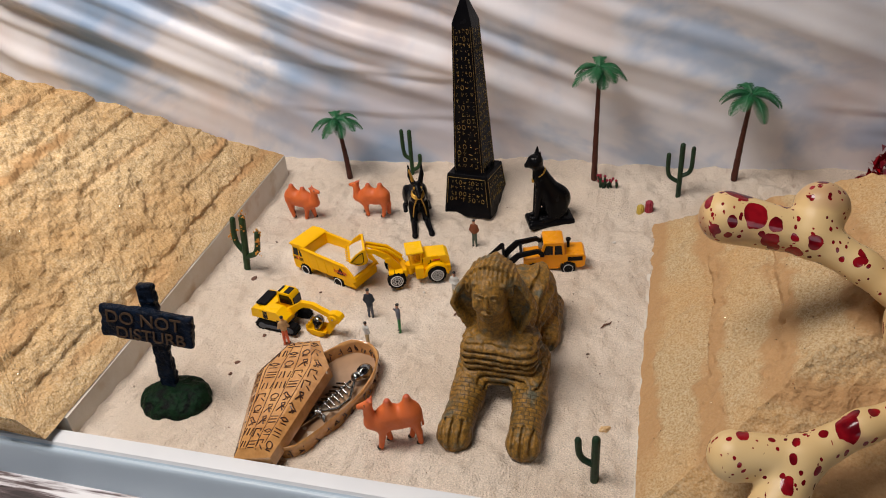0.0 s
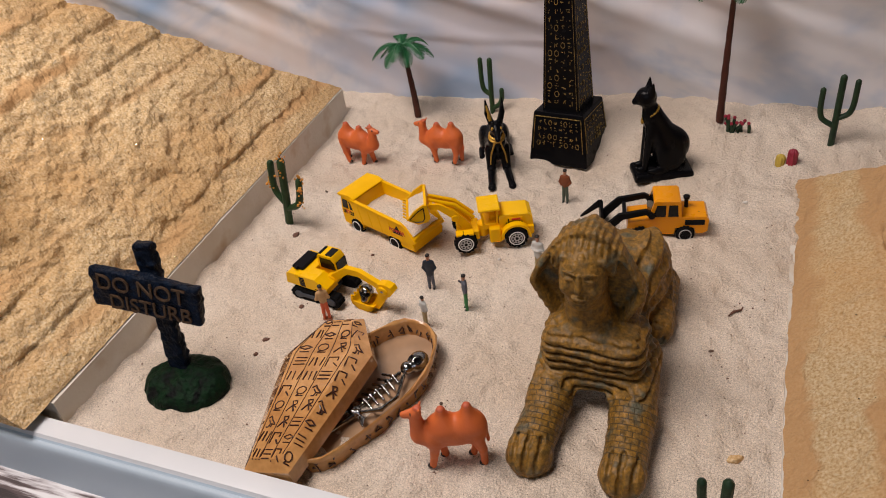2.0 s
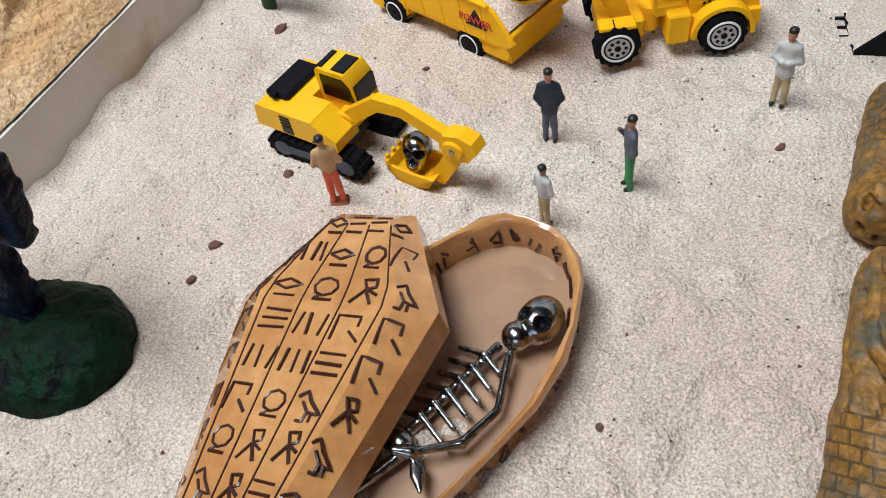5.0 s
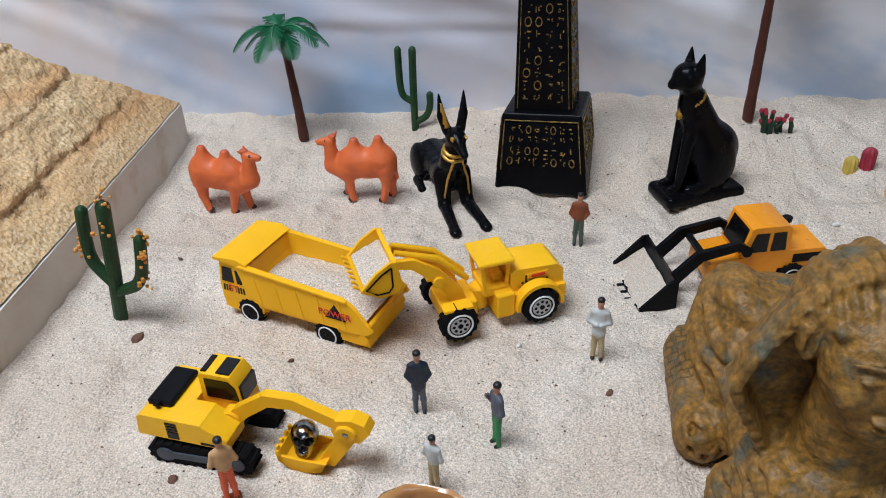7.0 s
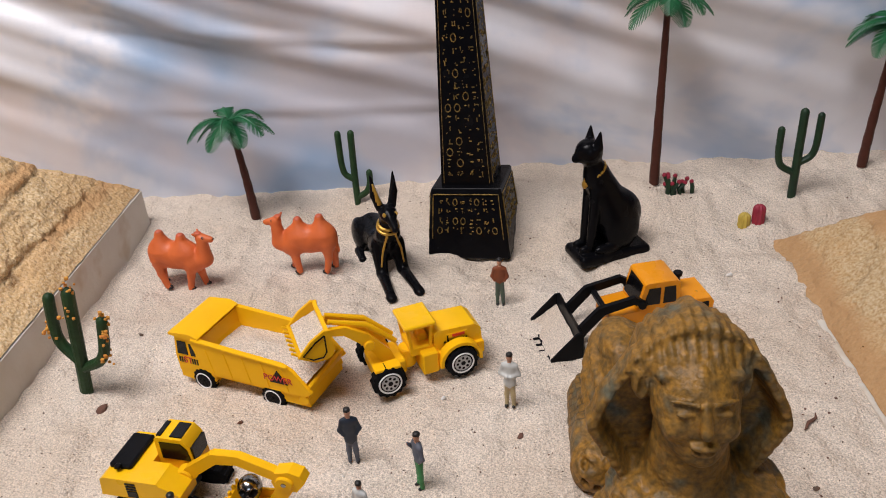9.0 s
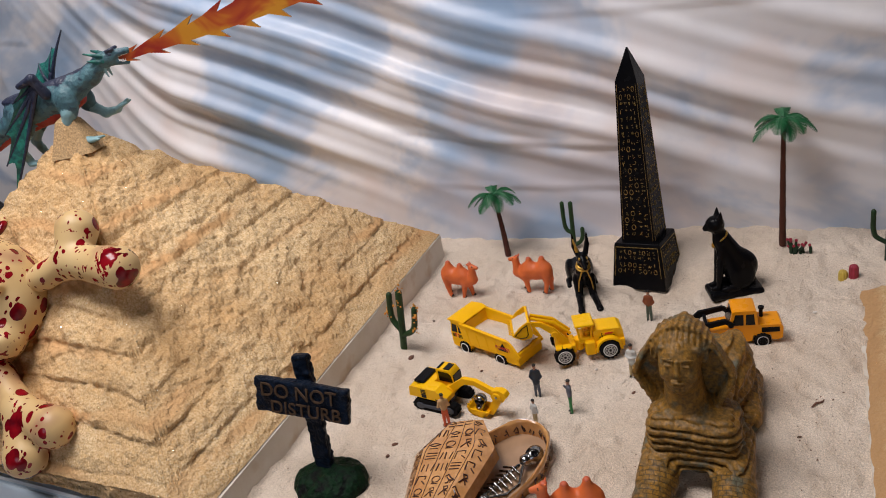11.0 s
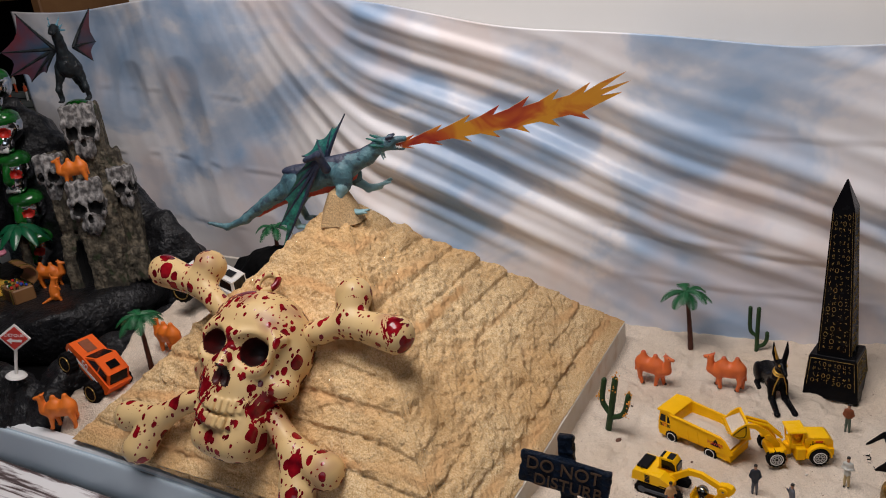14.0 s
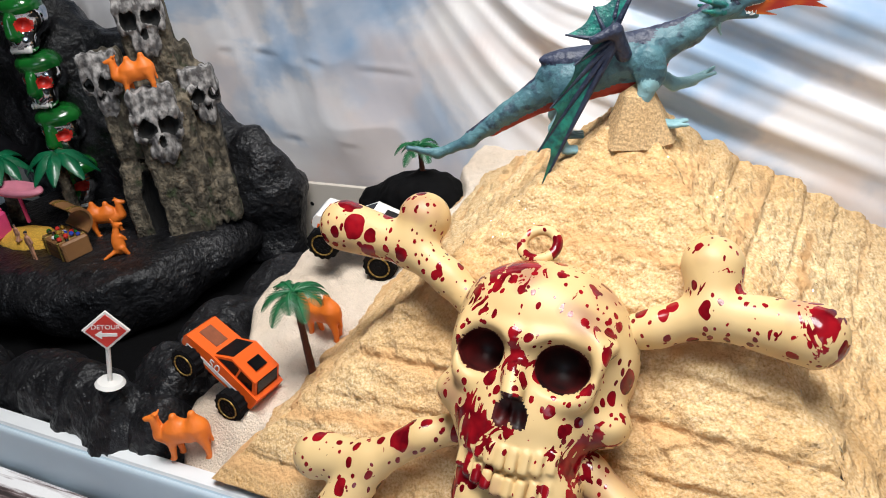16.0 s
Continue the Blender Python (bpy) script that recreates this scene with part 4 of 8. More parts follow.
SKULL = skull_mesh()
BONES = []
for a, neck, t1, t2, r in (((8, 22, 8), (52, 38, 15), (70, 66, 15), (110, 44, 16), 7.8), ((-10, 22, 8), (-44, 46, 15), (-104, 64, 17), (-62, 72, 16), 7.8),
                           ((14, -14, 8), (34, -24, 15), (84, -48, 14), (68, -66, 14), 7.6), ((-12, -12, 8), (-42, -26, 14), (-94, -46, 13), (-76, -66, 13), 7.2)):
    a, neck, t1, t2 = (np.array(q, float) for q in (a, neck, t1, t2))
    end = (t1 + t2) / 2 * 0.55 + neck * 0.45
    BONES.append(sculpt("bone", [limb(a, neck, r * 1.1, r * 0.95, k=4), limb(neck, end, r * 0.95, r * 1.3, k=5), limb(end, t1, r * 1.2, r * 1.62, k=4), limb(end, t2, r * 1.2, r * 1.62, k=4)], 1.45, [CREAM], blend=6, floor=-2))
RING = sculpt("hanging_ring", [torus((-3, 66, 17), 8, 2.4, (0, 0.45, 1))], 0.9, [CREAM], blend=1)


def skull_decoration(label, at):
    """A moulded skull with four long bones behind it and a ring to hang it by."""
    t = thing("skull_decoration", label, "skull decoration", at, "skull decorations")
    part("skull", SKULL, CREAM, t, "cream skull splashed with dark red paint", pose(0.005, 0.001, 0) @ pose(0, 0, 0, 0, 0, -5))
    for me in BONES:
        part("bone", me, CREAM, t, "cream knobbed long bone with red drops")
    part("hanging_ring", RING, CREAM, t, "small cream moulded ring")


def on_slope(x, y, z, slope, size):
    return pose(x, y, z, slope) @ Matrix.Scale(size, 4)


skull_decoration("cream plastic skull and crossbones splashed dark red on the pyramid", on_slope(-0.400, 0.441, 0.0772, 49, 0.96))
skull_decoration("cream skull and crossbones, red-splashed, on the banded pyramid", on_slope(0.2055, 0.456, 0.067, 40, 0.95))

# ---- carved figures ----


def at_ground(x, y, turn=0, dz=0.0, pitch=0, roll=0):
    return pose(x, y, ground(x, y) + dz, roll, pitch, turn)


def sphinx_mesh():
    p = [egg((-20, -1, 24), (54, 21, 31)), limb((17, 0, 20), (25, -3, 43), 23, 18, k=9), block((31, -1, 33), (16, 26, 19), 7, k=5), egg((-42, 14, 27), (25, 13, 30), k=6), egg((-42, -16, 27), (25, 13, 30), k=6)]
    for s in (-1, 1):
        w = 23.5 * s + 1.5
        p += [limb((20, 19 * s, 20), (56, w - 1.5 * s, 13.5), 13.5, 11.5, k=4), limb((56, w - 1.5 * s, 12.5), (86, w, 10.5), 11.5, 11, k=4), egg((91, w, 9), (10.5, 12, 11), k=3),
              limb((-58, 23 * s - 1, 10), (-24, 25.5 * s - 1, 9), 10, 9, k=4), egg((-17, 25.5 * s - 1, 9), (9, 9.5, 9.5), k=3)]
    # neck, crown of the headdress and the brow band
    p += [limb((27, -5, 46), (30.5, -6, 78), 13, 10.5, k=4), egg((21, -6.5, 92), (17, 17, 14.5), k=2), egg((25, -6.5, 96), (13, 15.5, 9), k=2), limb((35.5, -16.5, 96), (35.5, 4, 96), 1.8, 1.8, k=1.2), limb((37.5, -6.5, 99), (39.5, -6.5, 96), 1.6, 2.0, k=0.8)]
    for s in (-1, 1):
        p += [limb((32, -6 + 17 * s, 49), (42, -4 + 11 * s, 44), 3.6, 3.2, k=2.5)]
    # face
    face_from = len(p)
    p += [egg((39.5, -6.5, 86), (11.6, 12.2, 14.5), k=0.8, rot=(0, -8, 0)), egg((43, -6, 76.5), (8.2, 8.6, 7.5), k=2.5), egg((48.2, -5.8, 73.5), (3.4, 4.4, 3.2), k=2), limb((50.4, -6.4, 92), (52.8, -6.2, 85.4), 1.2, 1.9, k=0.8), egg((51.6, -6, 80.0), (2.2, 4.4, 1.1), k=0.5), egg((50.8, -6, 77.4), (2.2, 3.7, 1.1), k=0.5)]
    for s in (-1, 1):
        p += [limb((50.6, -6.4 + 2.2 * s, 93.6), (47.4, -6.4 + 9 * s, 92.8), 0.8, 0.6, k=0.5), egg((49.6, -6.3 + 5 * s, 89.8), (1.2, 2.8, 0.9), k=0.3), egg((46.5, -6.2 + 7 * s, 82.5), (4, 3.6, 4), k=2),
              egg((35.5, -7 + 14.0 * s, 90), (3.4, 2.6, 6), k=0.6), egg((38.2, -7 + 14.4 * s, 90), (1.6, 1.3, 3.6), 0, 0.5, "-"),
              egg((52.4, -6.3 + 5 * s, 88.2), (1.5, 2.8, 0.7), 0, 0.6, "-"), egg((53.0, -6.2 + 2.9 * s, 86), (1.2, 0.8, 2.4), 0, 0.8, "-")]
        for t in (-6.5, 0, 6.5):
            toe = [(86, 21.0), (92, 20.2), (98, 16.6), (101.0, 10), (101.4, 1)]
            p += [limb((a0, 23.5 * s + 1.5 + t * 0.95, c0 - 0.05 * t * t), (a1, 23.5 * s + 1.5 + t * 0.95, c1 - 0.03 * t * t), 1.5, 1.5, 0, 0.5, "-") for (a0, c0), (a1, c1) in zip(toe, toe[1:])] + [limb((-14, 25.5 * s - 1 + t * 0.7, 16), (-6, 25.5 * s - 1 + t * 0.7, 2), 1.0, 1.2, 0, 1.0, "-")]
    p += [limb((54.0, -9.6, 78.7), (54.0, -2.4, 78.7), 0.5, 0.5, 0, 0.5, "-")]
    # the face sits well back under the hood's rim
    for q in p[face_from:]:
        if q[4][2] > 60:
            q[4][0] -= 5.5
            if q[0] == "limb":
                q[5][0] -= 5.5

    def weather(D, P):
        x, y, z = P[..., 0], P[..., 1] + 7 * step(46, 56, P[..., 2]), P[..., 2]
        n = vnoise(P, 0.06, 4)
        # the headdress: a flared hood, hollow between its rim and the cheeks
        wide = np.interp(z, [40, 46, 52, 60, 68, 73, 80, 90, 98, 104, 110], [14, 17.5, 20, 24, 28.5, 30, 27.5, 22, 17, 11, 2])
        rim = wide - np.abs(P[..., 1] + 6)
        pleat = 0.16 * np.sin(z * 1.9 + 0.3 * np.abs(y))
        front = 30.0 - 8.0 * step(2.5, 6, rim) * (1 - step(91, 96, z)) + 1.2 * pleat
        hood = np.maximum(np.maximum(-rim * 0.85 + pleat, np.maximum(P[..., 0] - front, (22.5 - 13 * step(0, 9, rim)) - P[..., 0])), np.maximum(45 - z, z - 108))
        h = np.clip(0.5 + 0.5 * (D - hood) / 1.2, 0, 1)
        D = D * (1 - h) + hood * h - 1.2 * h * (1 - h)
        # broken ledges across the chest
        chest = step(6, 14, x) * step(15, 19, z) * (1 - step(47, 57, z)) * (1 - step(0, 4, np.abs(y) - 30)) * (1 - step(53, 57, x))
        saw = (z * 0.20 + 0.35 * n + 0.12 * vnoise(P, 0.16, 6)) % 1.0
        D = D + chest * (-3.0 * step(0.0, 0.35, saw) * (1 - step(0.72, 0.98, saw)) * (1 - 0.5 * step(40, 50, z)) + 1.6 + 0.9 * vnoise(P, 0.3, 12))
        flank = (1 - step(0, 12, x)) * step(12, 20, z) * (1 - step(60, 66, z))
        D = D + flank * 1.2 * np.sin(z * 0.6 + 0.14 * x + 3.8 * n + 1.2 * vnoise(P, 0.18, 9))
        D = D + step(94, 98, z) * (1 - step(34, 36, x)) * 0.45 * np.sin(y * 2.0)
        rough = 1 - 0.8 * step(34, 38, x) * step(68, 72, z)
        return D + rough * (0.4 * vnoise(P, 0.34, 7) + 0.35 * vnoise(P, 0.14, 8))
    return sculpt("sphinx", p, 0.72, [SPHINX], blend=4, floor=0, mod=weather, scale=0.77)


single("sphinx_statue", sphinx_mesh(), "ochre and grey weathered sphinx statue lying on the sand", "statue", pose(0.002, 0.510, 0.0, 0, 0, -90))


def cat_mesh():
    p = [egg((-7, 0, 24), (16, 11, 15)), limb((-3, 0, 28), (9, 0, 50), 12.5, 8.5, k=5), limb((9, 0, 50), (13, 0, 61), 7, 5.6, k=3), egg((15, 0, 65.5), (8.6, 8.2, 7.2), k=2), limb((19, 0, 65), (24, 0, 63), 3.6, 2.5, k=2)]
    for s in (-1, 1):
        p += [limb((12, 5.0 * s, 69), (11, 6.2 * s, 77.5), 3.6, 0.7, k=1.0), limb((11, 4.6 * s, 42), (14.5, 4.4 * s, 9), 4.2, 2.7, k=2), egg((17.5, 4.4 * s, 8.2), (4.8, 2.7, 2.4), k=1), egg((-6, 8 * s, 18), (12, 5, 12.5), k=3), egg((5, 9.5 * s, 8.5), (9, 3.3, 3), k=1.5),
              egg((19.5, 3.1 * s, 67.5), (1.2, 1.3, 0.9), k=0.4)]
    p += [limb((-20, -4, 9), (-8, -12, 8.5), 2.4, 2.2, k=1.5), limb((-8, -12, 8.5), (6, -12.6, 8), 2.2, 1.6, k=1.5)]
    p += [block((-0.5, 0, 3.2), (25, 13.5, 3.4), 3, k=0.3)]
    p += [torus((10.5, 0, 54), 7.1, 0.8, (0.55, 0, 0.85), 1, 0.2), egg((17.6, 0, 46.5), (1.2, 2.8, 2.4), 1, 0.2), limb((17.2, 0, 50), (17.7, 0, 46), 0.7, 0.7, 1, 0.2)]
    return sculpt("cat", p, 0.75, [RESIN, GOLD], blend=3, floor=0, scale=0.78)


single("cat_statue", cat_mesh(), "seated black cat statue with a gold collar, on an oval base", "statue", at_ground(0.0015, 0.661, 202, -0.001) @ Matrix.Diagonal((0.87, 0.87, 1.0, 1)))


def jackal_mesh():
    p = [limb((-22, 0, 13), (6, 0, 16), 9, 8), limb((5, 0, 15), (15, 0, 28), 8.6, 6.4, k=4), limb((15, 0, 28), (18, 0, 38), 5.8, 4.4, k=3), egg((20, 0, 42), (6, 4.9, 4.8), k=2), limb((23, 0, 41.5), (33, 0, 38.5), 3.3, 1.9, k=2)]
    for s in (-1, 1):
        p += [limb((17, 3.4 * s, 45), (15.5, 5.4 * s, 52), 2.4, 2.2, k=1), limb((15.5, 5.4 * s, 52), (14.5, 6.2 * s, 63), 2.2, 0.5, k=0.6), limb((17.6, 4.0 * s, 48), (16.6, 5.8 * s, 58), 1.7, 0.7, 1 if s < 0 else 0, 0.2),
              limb((11, 5 * s, 18), (17, 6 * s, 5), 4.8, 3.2, k=2), limb((17, 6 * s, 4.2), (38, 7.6 * s, 3), 3.1, 2.5, k=1.5), egg((40.5, 7.8 * s, 2.4), (3.8, 3, 2.3), k=1),
              egg((-21, 8 * s, 11), (11, 4.6, 10), k=2.5), limb((-16, 11 * s, 3), (-5, 11.5 * s, 2.8), 2.7, 2.3, k=1), egg((25, 3.4 * s, 43.6), (1.8, 0.9, 1.0), 1, 0.2),
              limb((21.8, 1.8 * s, 31), (20.8, 5.2 * s, 20), 0.7, 0.7, 1, 0.2), limb((20.8, 5.2 * s, 20), (19.2, 6.4 * s, 10), 0.7, 0.6, 1, 0.2)]
    p += [limb((-29, 3, 9), (-37, 6, 3), 2.4, 1.4, k=1.5), torus((17.4, 0, 34.5), 5.3, 0.85, (0.35, 0, 1), 1, 0.2), torus((16.8, 0, 32.3), 5.9, 0.7, (0.4, 0, 1), 1, 0.2)]
    return sculpt("jackal", p, 0.65, [RESIN, GOLD], blend=3, floor=0, scale=0.79)


single("jackal_statue", jackal_mesh(), "black reclining jackal statue with gold collar and stripes", "statue", at_ground(-0.0985, 0.660, -67, -0.001))


def camel_mesh(name, mats, stride=1.0):
    p = [egg((0, 0, 17), (11.5, 5.6, 6.8)), egg((7, 0, 16.5), (5.6, 5.2, 7.4), k=2), egg((-8.2, 0, 17.5), (5.2, 5.0, 7.2), k=2),
         limb((4.2, 0, 20), (4.4, 0, 26.2), 5.2, 2.2, 0, 2.5), limb((-6, 0, 20.5), (-6.0, 0, 27.4), 5.6, 2.2, 0, 2.5), egg((4.4, 0, 27.6), (1.7, 1.7, 1.2), 1, 0.6), egg((-6.0, 0, 28.8), (1.7, 1.7, 1.2), 1, 0.6),
         limb((9.5, 0, 14.0), (14.2, 0, 15.8), 4.8, 3.6, 0, 2.0), limb((14.2, 0, 15.8), (14.9, 0, 26), 3.7, 2.4, 0, 1.5), limb((14.2, 0, 27), (19.2, 0, 26.2), 2.2, 1.45, 0, 1.0), egg((13.4, 0, 29.2), (1.8, 1.6, 0.9), 1, 0.5),
         limb((-12, 0, 20), (-13, 0, 12), 0.8, 0.7, 0, 0.6), egg((-13, 0, 11), (0.8, 0.8, 1.5), 0, 0.4)]
    for s in (-1, 1):
        a, b = (2.6 * stride * s, -2.2 * stride * s)
        p += [limb((12.8, 1.5 * s, 28.8), (12.2, 2.4 * s, 29.8), 0.7, 0.5, 0, 0.4), egg((16, 1.6 * s, 27.4), (0.7, 0.5, 0.6), 2, 0.1),
              limb((8, 2.4 * s, 14.5), (8 + a * 0.5, 2.6 * s, 7.5), 3.0, 1.8, 0, 1.0), limb((8 + a * 0.5, 2.6 * s, 7.5), (8 + a, 2.7 * s, 1.2), 1.8, 1.45, 0, 0.8), egg((8.7 + a, 2.7 * s, 0.9), (1.8, 1.4, 1.1), 2, 0.3),
              limb((-8.3, 2.4 * s, 15.5), (-9.4 + b * 0.5, 2.6 * s, 8), 3.3, 1.8, 0, 1.0), limb((-9.4 + b * 0.5, 2.6 * s, 8), (-8.6 + b, 2.7 * s, 1.2), 1.8, 1.45, 0, 0.8), egg((-7.9 + b, 2.7 * s, 0.9), (1.8, 1.4, 1.1), 2, 0.3)]
    p += [egg((20.4, 0, 26.6), (0.5, 0.9, 0.5), 2, 0.1)]
    return sculpt(name, p, 0.45, mats, blend=1.8, floor=0)


CAM = camel_mesh("camel", [CAMEL, HUMP, HOOF])
CAM2 = camel_mesh("camel_walking", [CAMEL, HUMP, HOOF], -0.7)
CAM3 = camel_mesh("camel_bright", [CAMEL_BRIGHT, CAMEL_BRIGHT, CAMEL_BRIGHT], 0.6)
single("toy_camel", CAM, "terracotta orange plastic camel walking on the sand", "toy camel", at_ground(-0.1865, 0.642, -8) @ Matrix.Scale(0.94, 4), "toy camels")
single("toy_camel", CAM2, "terracotta orange plastic camel facing the other camel", "toy camel", at_ground(-0.129, 0.651, 178) @ Matrix.Scale(0.94, 4), "toy camels")
single("toy_camel", CAM, "terracotta orange plastic camel beside the open coffin", "toy camel", at_ground(-0.042, 0.4335, 200) @ Matrix.Diagonal((0.96, 0.96, 1.1, 1)), "toy camels")

# ---- obelisk ----


def glyphs(b, w0, w1, z0, z1, y0, y1, rows, cols, rnd, t=0.22, mat=0):
    """Rows of little scratched signs on a sloping face; b gets thin bars proud of it."""
    def at(u, v):
        f = (v - z0) / (z1 - z0)
        return (u * (w0 + (w1 - w0) * f), y0 + (y1 - y0) * f, v)
    for r in range(rows):
        v = z0 + (z1 - z0) * (r + 0.5) / rows
        hgt = (z1 - z0) / rows * 0.36
        for c in range(cols):
            u = -1 + 2 * (c + 0.5) / cols
            du = 0.62 / cols
            kind = rnd.randrange(6)
            if kind == 0:
                k = [(math.cos(q) * du, math.sin(q) * hgt) for q in np.linspace(0, 2 * math.pi, 9)]
                b.tube([at(u + x, v + y) for x, y in k], [t] * 9, 4, mat)
                continue
            for _ in range(rnd.choice((2, 3, 4))):
                a = (u + rnd.uniform(-du, du), v + rnd.uniform(-hgt, hgt))
                e = rnd.choice(((du * rnd.uniform(0.6, 1.6), 0), (0, hgt * rnd.uniform(0.6, 1.6)), (du * rnd.uniform(-1, 1), hgt * rnd.uniform(-1, 1)), (du * 0.3, hgt * 0.2)))
                q = (min(u + du, max(u - du, a[0] + e[0])), min(v + hgt, max(v - hgt, a[1] + e[1])))
                b.tube([at(*a), at((a[0] + q[0]) / 2 + rnd.uniform(-0.15, 0.15) * du, (a[1] + q[1]) / 2), at(*q)], [t] * 3, 4, mat)


ob = thing("obelisk", "tall black obelisk with dull gold hieroglyphs, standing in sand", "obelisk", pose(-0.0572, 0.680, 0.0045, -4.2, -2.2, -9))
part("plinth", Build().box((0, 0, 9.5), (38, 38, 33), ch=0.8, taper=(0.835, 0.835)), RESIN, ob)
b = Build()
b.add([(sx * w, sy * w, z) for z, w in ((25.5, 11.6), (135, 7.2), (155, 0.4)) for sx, sy in ((-1, -1), (1, -1), (1, 1), (-1, 1))],
      [(i, (i + 1) % 4, 4 + (i + 1) % 4, 4 + i) for i in range(4)] + [(4 + i, 4 + (i + 1) % 4, 8 + (i + 1) % 4, 8 + i) for i in range(4)] + [(8, 9, 10, 11)])
part("shaft", b, RESIN, ob)
rnd = random.Random(4)
for k in range(4):
    m = pose(0, 0, 0, 0, 0, 90 * k)
    b = Build()
    glyphs(b, 9.4, 5.4, 29, 132, -11.55, -7.35, 21, 4, rnd, 0.26)
    for s in (-1, 1):
        b.tube([(s * 10.3, -11.6, 27), (s * 6.2, -7.4, 133)], [0.16, 0.16], 4)
    part("glyph_band", b, OLD_GOLD, ob, "dull gold hieroglyph rows", m)
    b = Build()
    glyphs(b, 14.6, 12.8, 4.5, 22, -18.1, -16.4, 4, 8, rnd, 0.27)
    for s in (-1, 1):
        b.tube([(s * 16.3, -18.3, 2.6), (s * 14.6, -16.3, 23.4)], [0.25, 0.25], 4)
    b.tube([(-14.6, -16.35, 23.4), (14.6, -16.35, 23.4)], [0.25, 0.25], 4)
    part("hieroglyph_panel", b, OLD_GOLD, ob, "framed dull gold hieroglyph panel", m)

# ---- coffin with a skeleton ----
def rounded(poly, times):
    """Cuts a polygon's corners, several times over."""
    for _ in range(times):
        q = []
        for (x0, y0), (x1, y1) in zip(poly, poly[1:] + poly[:1]):
            q += [(x0 * 0.78 + x1 * 0.22, y0 * 0.78 + y1 * 0.22), (x0 * 0.22 + x1 * 0.78, y0 * 0.22 + y1 * 0.78)]
        poly = q
    return poly


BOX_OUT = rounded([(-12, -1), (12, -1), (28, 70), (13, 106), (-13, 106), (-28, 70)], 2)
OUT = [(-12.5, 0), (12.5, 0), (27, 76), (11, 104), (-11, 104), (-27, 76)]
coffin = thing("toy_coffin", "open paper-covered toy coffin printed with hieroglyphs, its lid pushed aside", "coffin", pose(-0.1000, 0.4125, 0.001, 0, 0, -11) @ Matrix.Scale(0.81, 4))


def scaled(poly, k, c=(0, 52)):
    return [(c[0] + (x - c[0]) * k, c[1] + (y - c[1]) * (1 - (1 - k) * 0.5)) for x, y in poly]


def shell(b, loops, mat=0):
    n = len(loops[0])
    o = []
    for lp in loops:
        o.extend(lp)
    b.add(o, [(i * n + k, i * n + (k + 1) % n, (i + 1) * n + (k + 1) % n, (i + 1) * n + k) for i in range(len(loops) - 1) for k in range(n)], mat)


b = Build()
z3 = lambda poly, z: [(x, y, z) for x, y in poly]
NB = len(BOX_OUT)


def wavy(poly, z, k):
    """A level of the box wall, a little crumpled."""
    return [(x + 0.35 * math.sin(1.9 * i + k), y + 0.3 * math.sin(2.3 * i + 2 * k), z + 0.45 * math.sin(1.3 * i + k)) for i, (x, y) in enumerate(poly)]


shell(b, [z3(scaled(BOX_OUT, 0.95), 0), z3(scaled(BOX_OUT, 0.98), 0.8), wavy(BOX_OUT, 9, 1), wavy(scaled(BOX_OUT, 1.035), 11.2, 2), wavy(scaled(BOX_OUT, 1.035), 12.8, 2.4), wavy(scaled(BOX_OUT, 1.0), 13.8, 3), wavy(scaled(BOX_OUT, 0.955), 13.2, 4), wavy(scaled(BOX_OUT, 0.94), 11.5, 4), z3(scaled(BOX_OUT, 0.93), 3.0)])
b.add(z3(scaled(BOX_OUT, 0.95), 0), [tuple(range(NB))])
part("box", b, KRAFT, coffin, "papyrus-printed coffin box with a rolled rim", smooth=50)
b = Build()
b.add(z3(scaled(BOX_OUT, 0.94), 3.0), [tuple(range(NB))])
b.add(z3(scaled(BOX_OUT, 0.94), 2.4), [tuple(range(NB))])
part("lining", b, KRAFT_IN, coffin, "plain kraft lining")


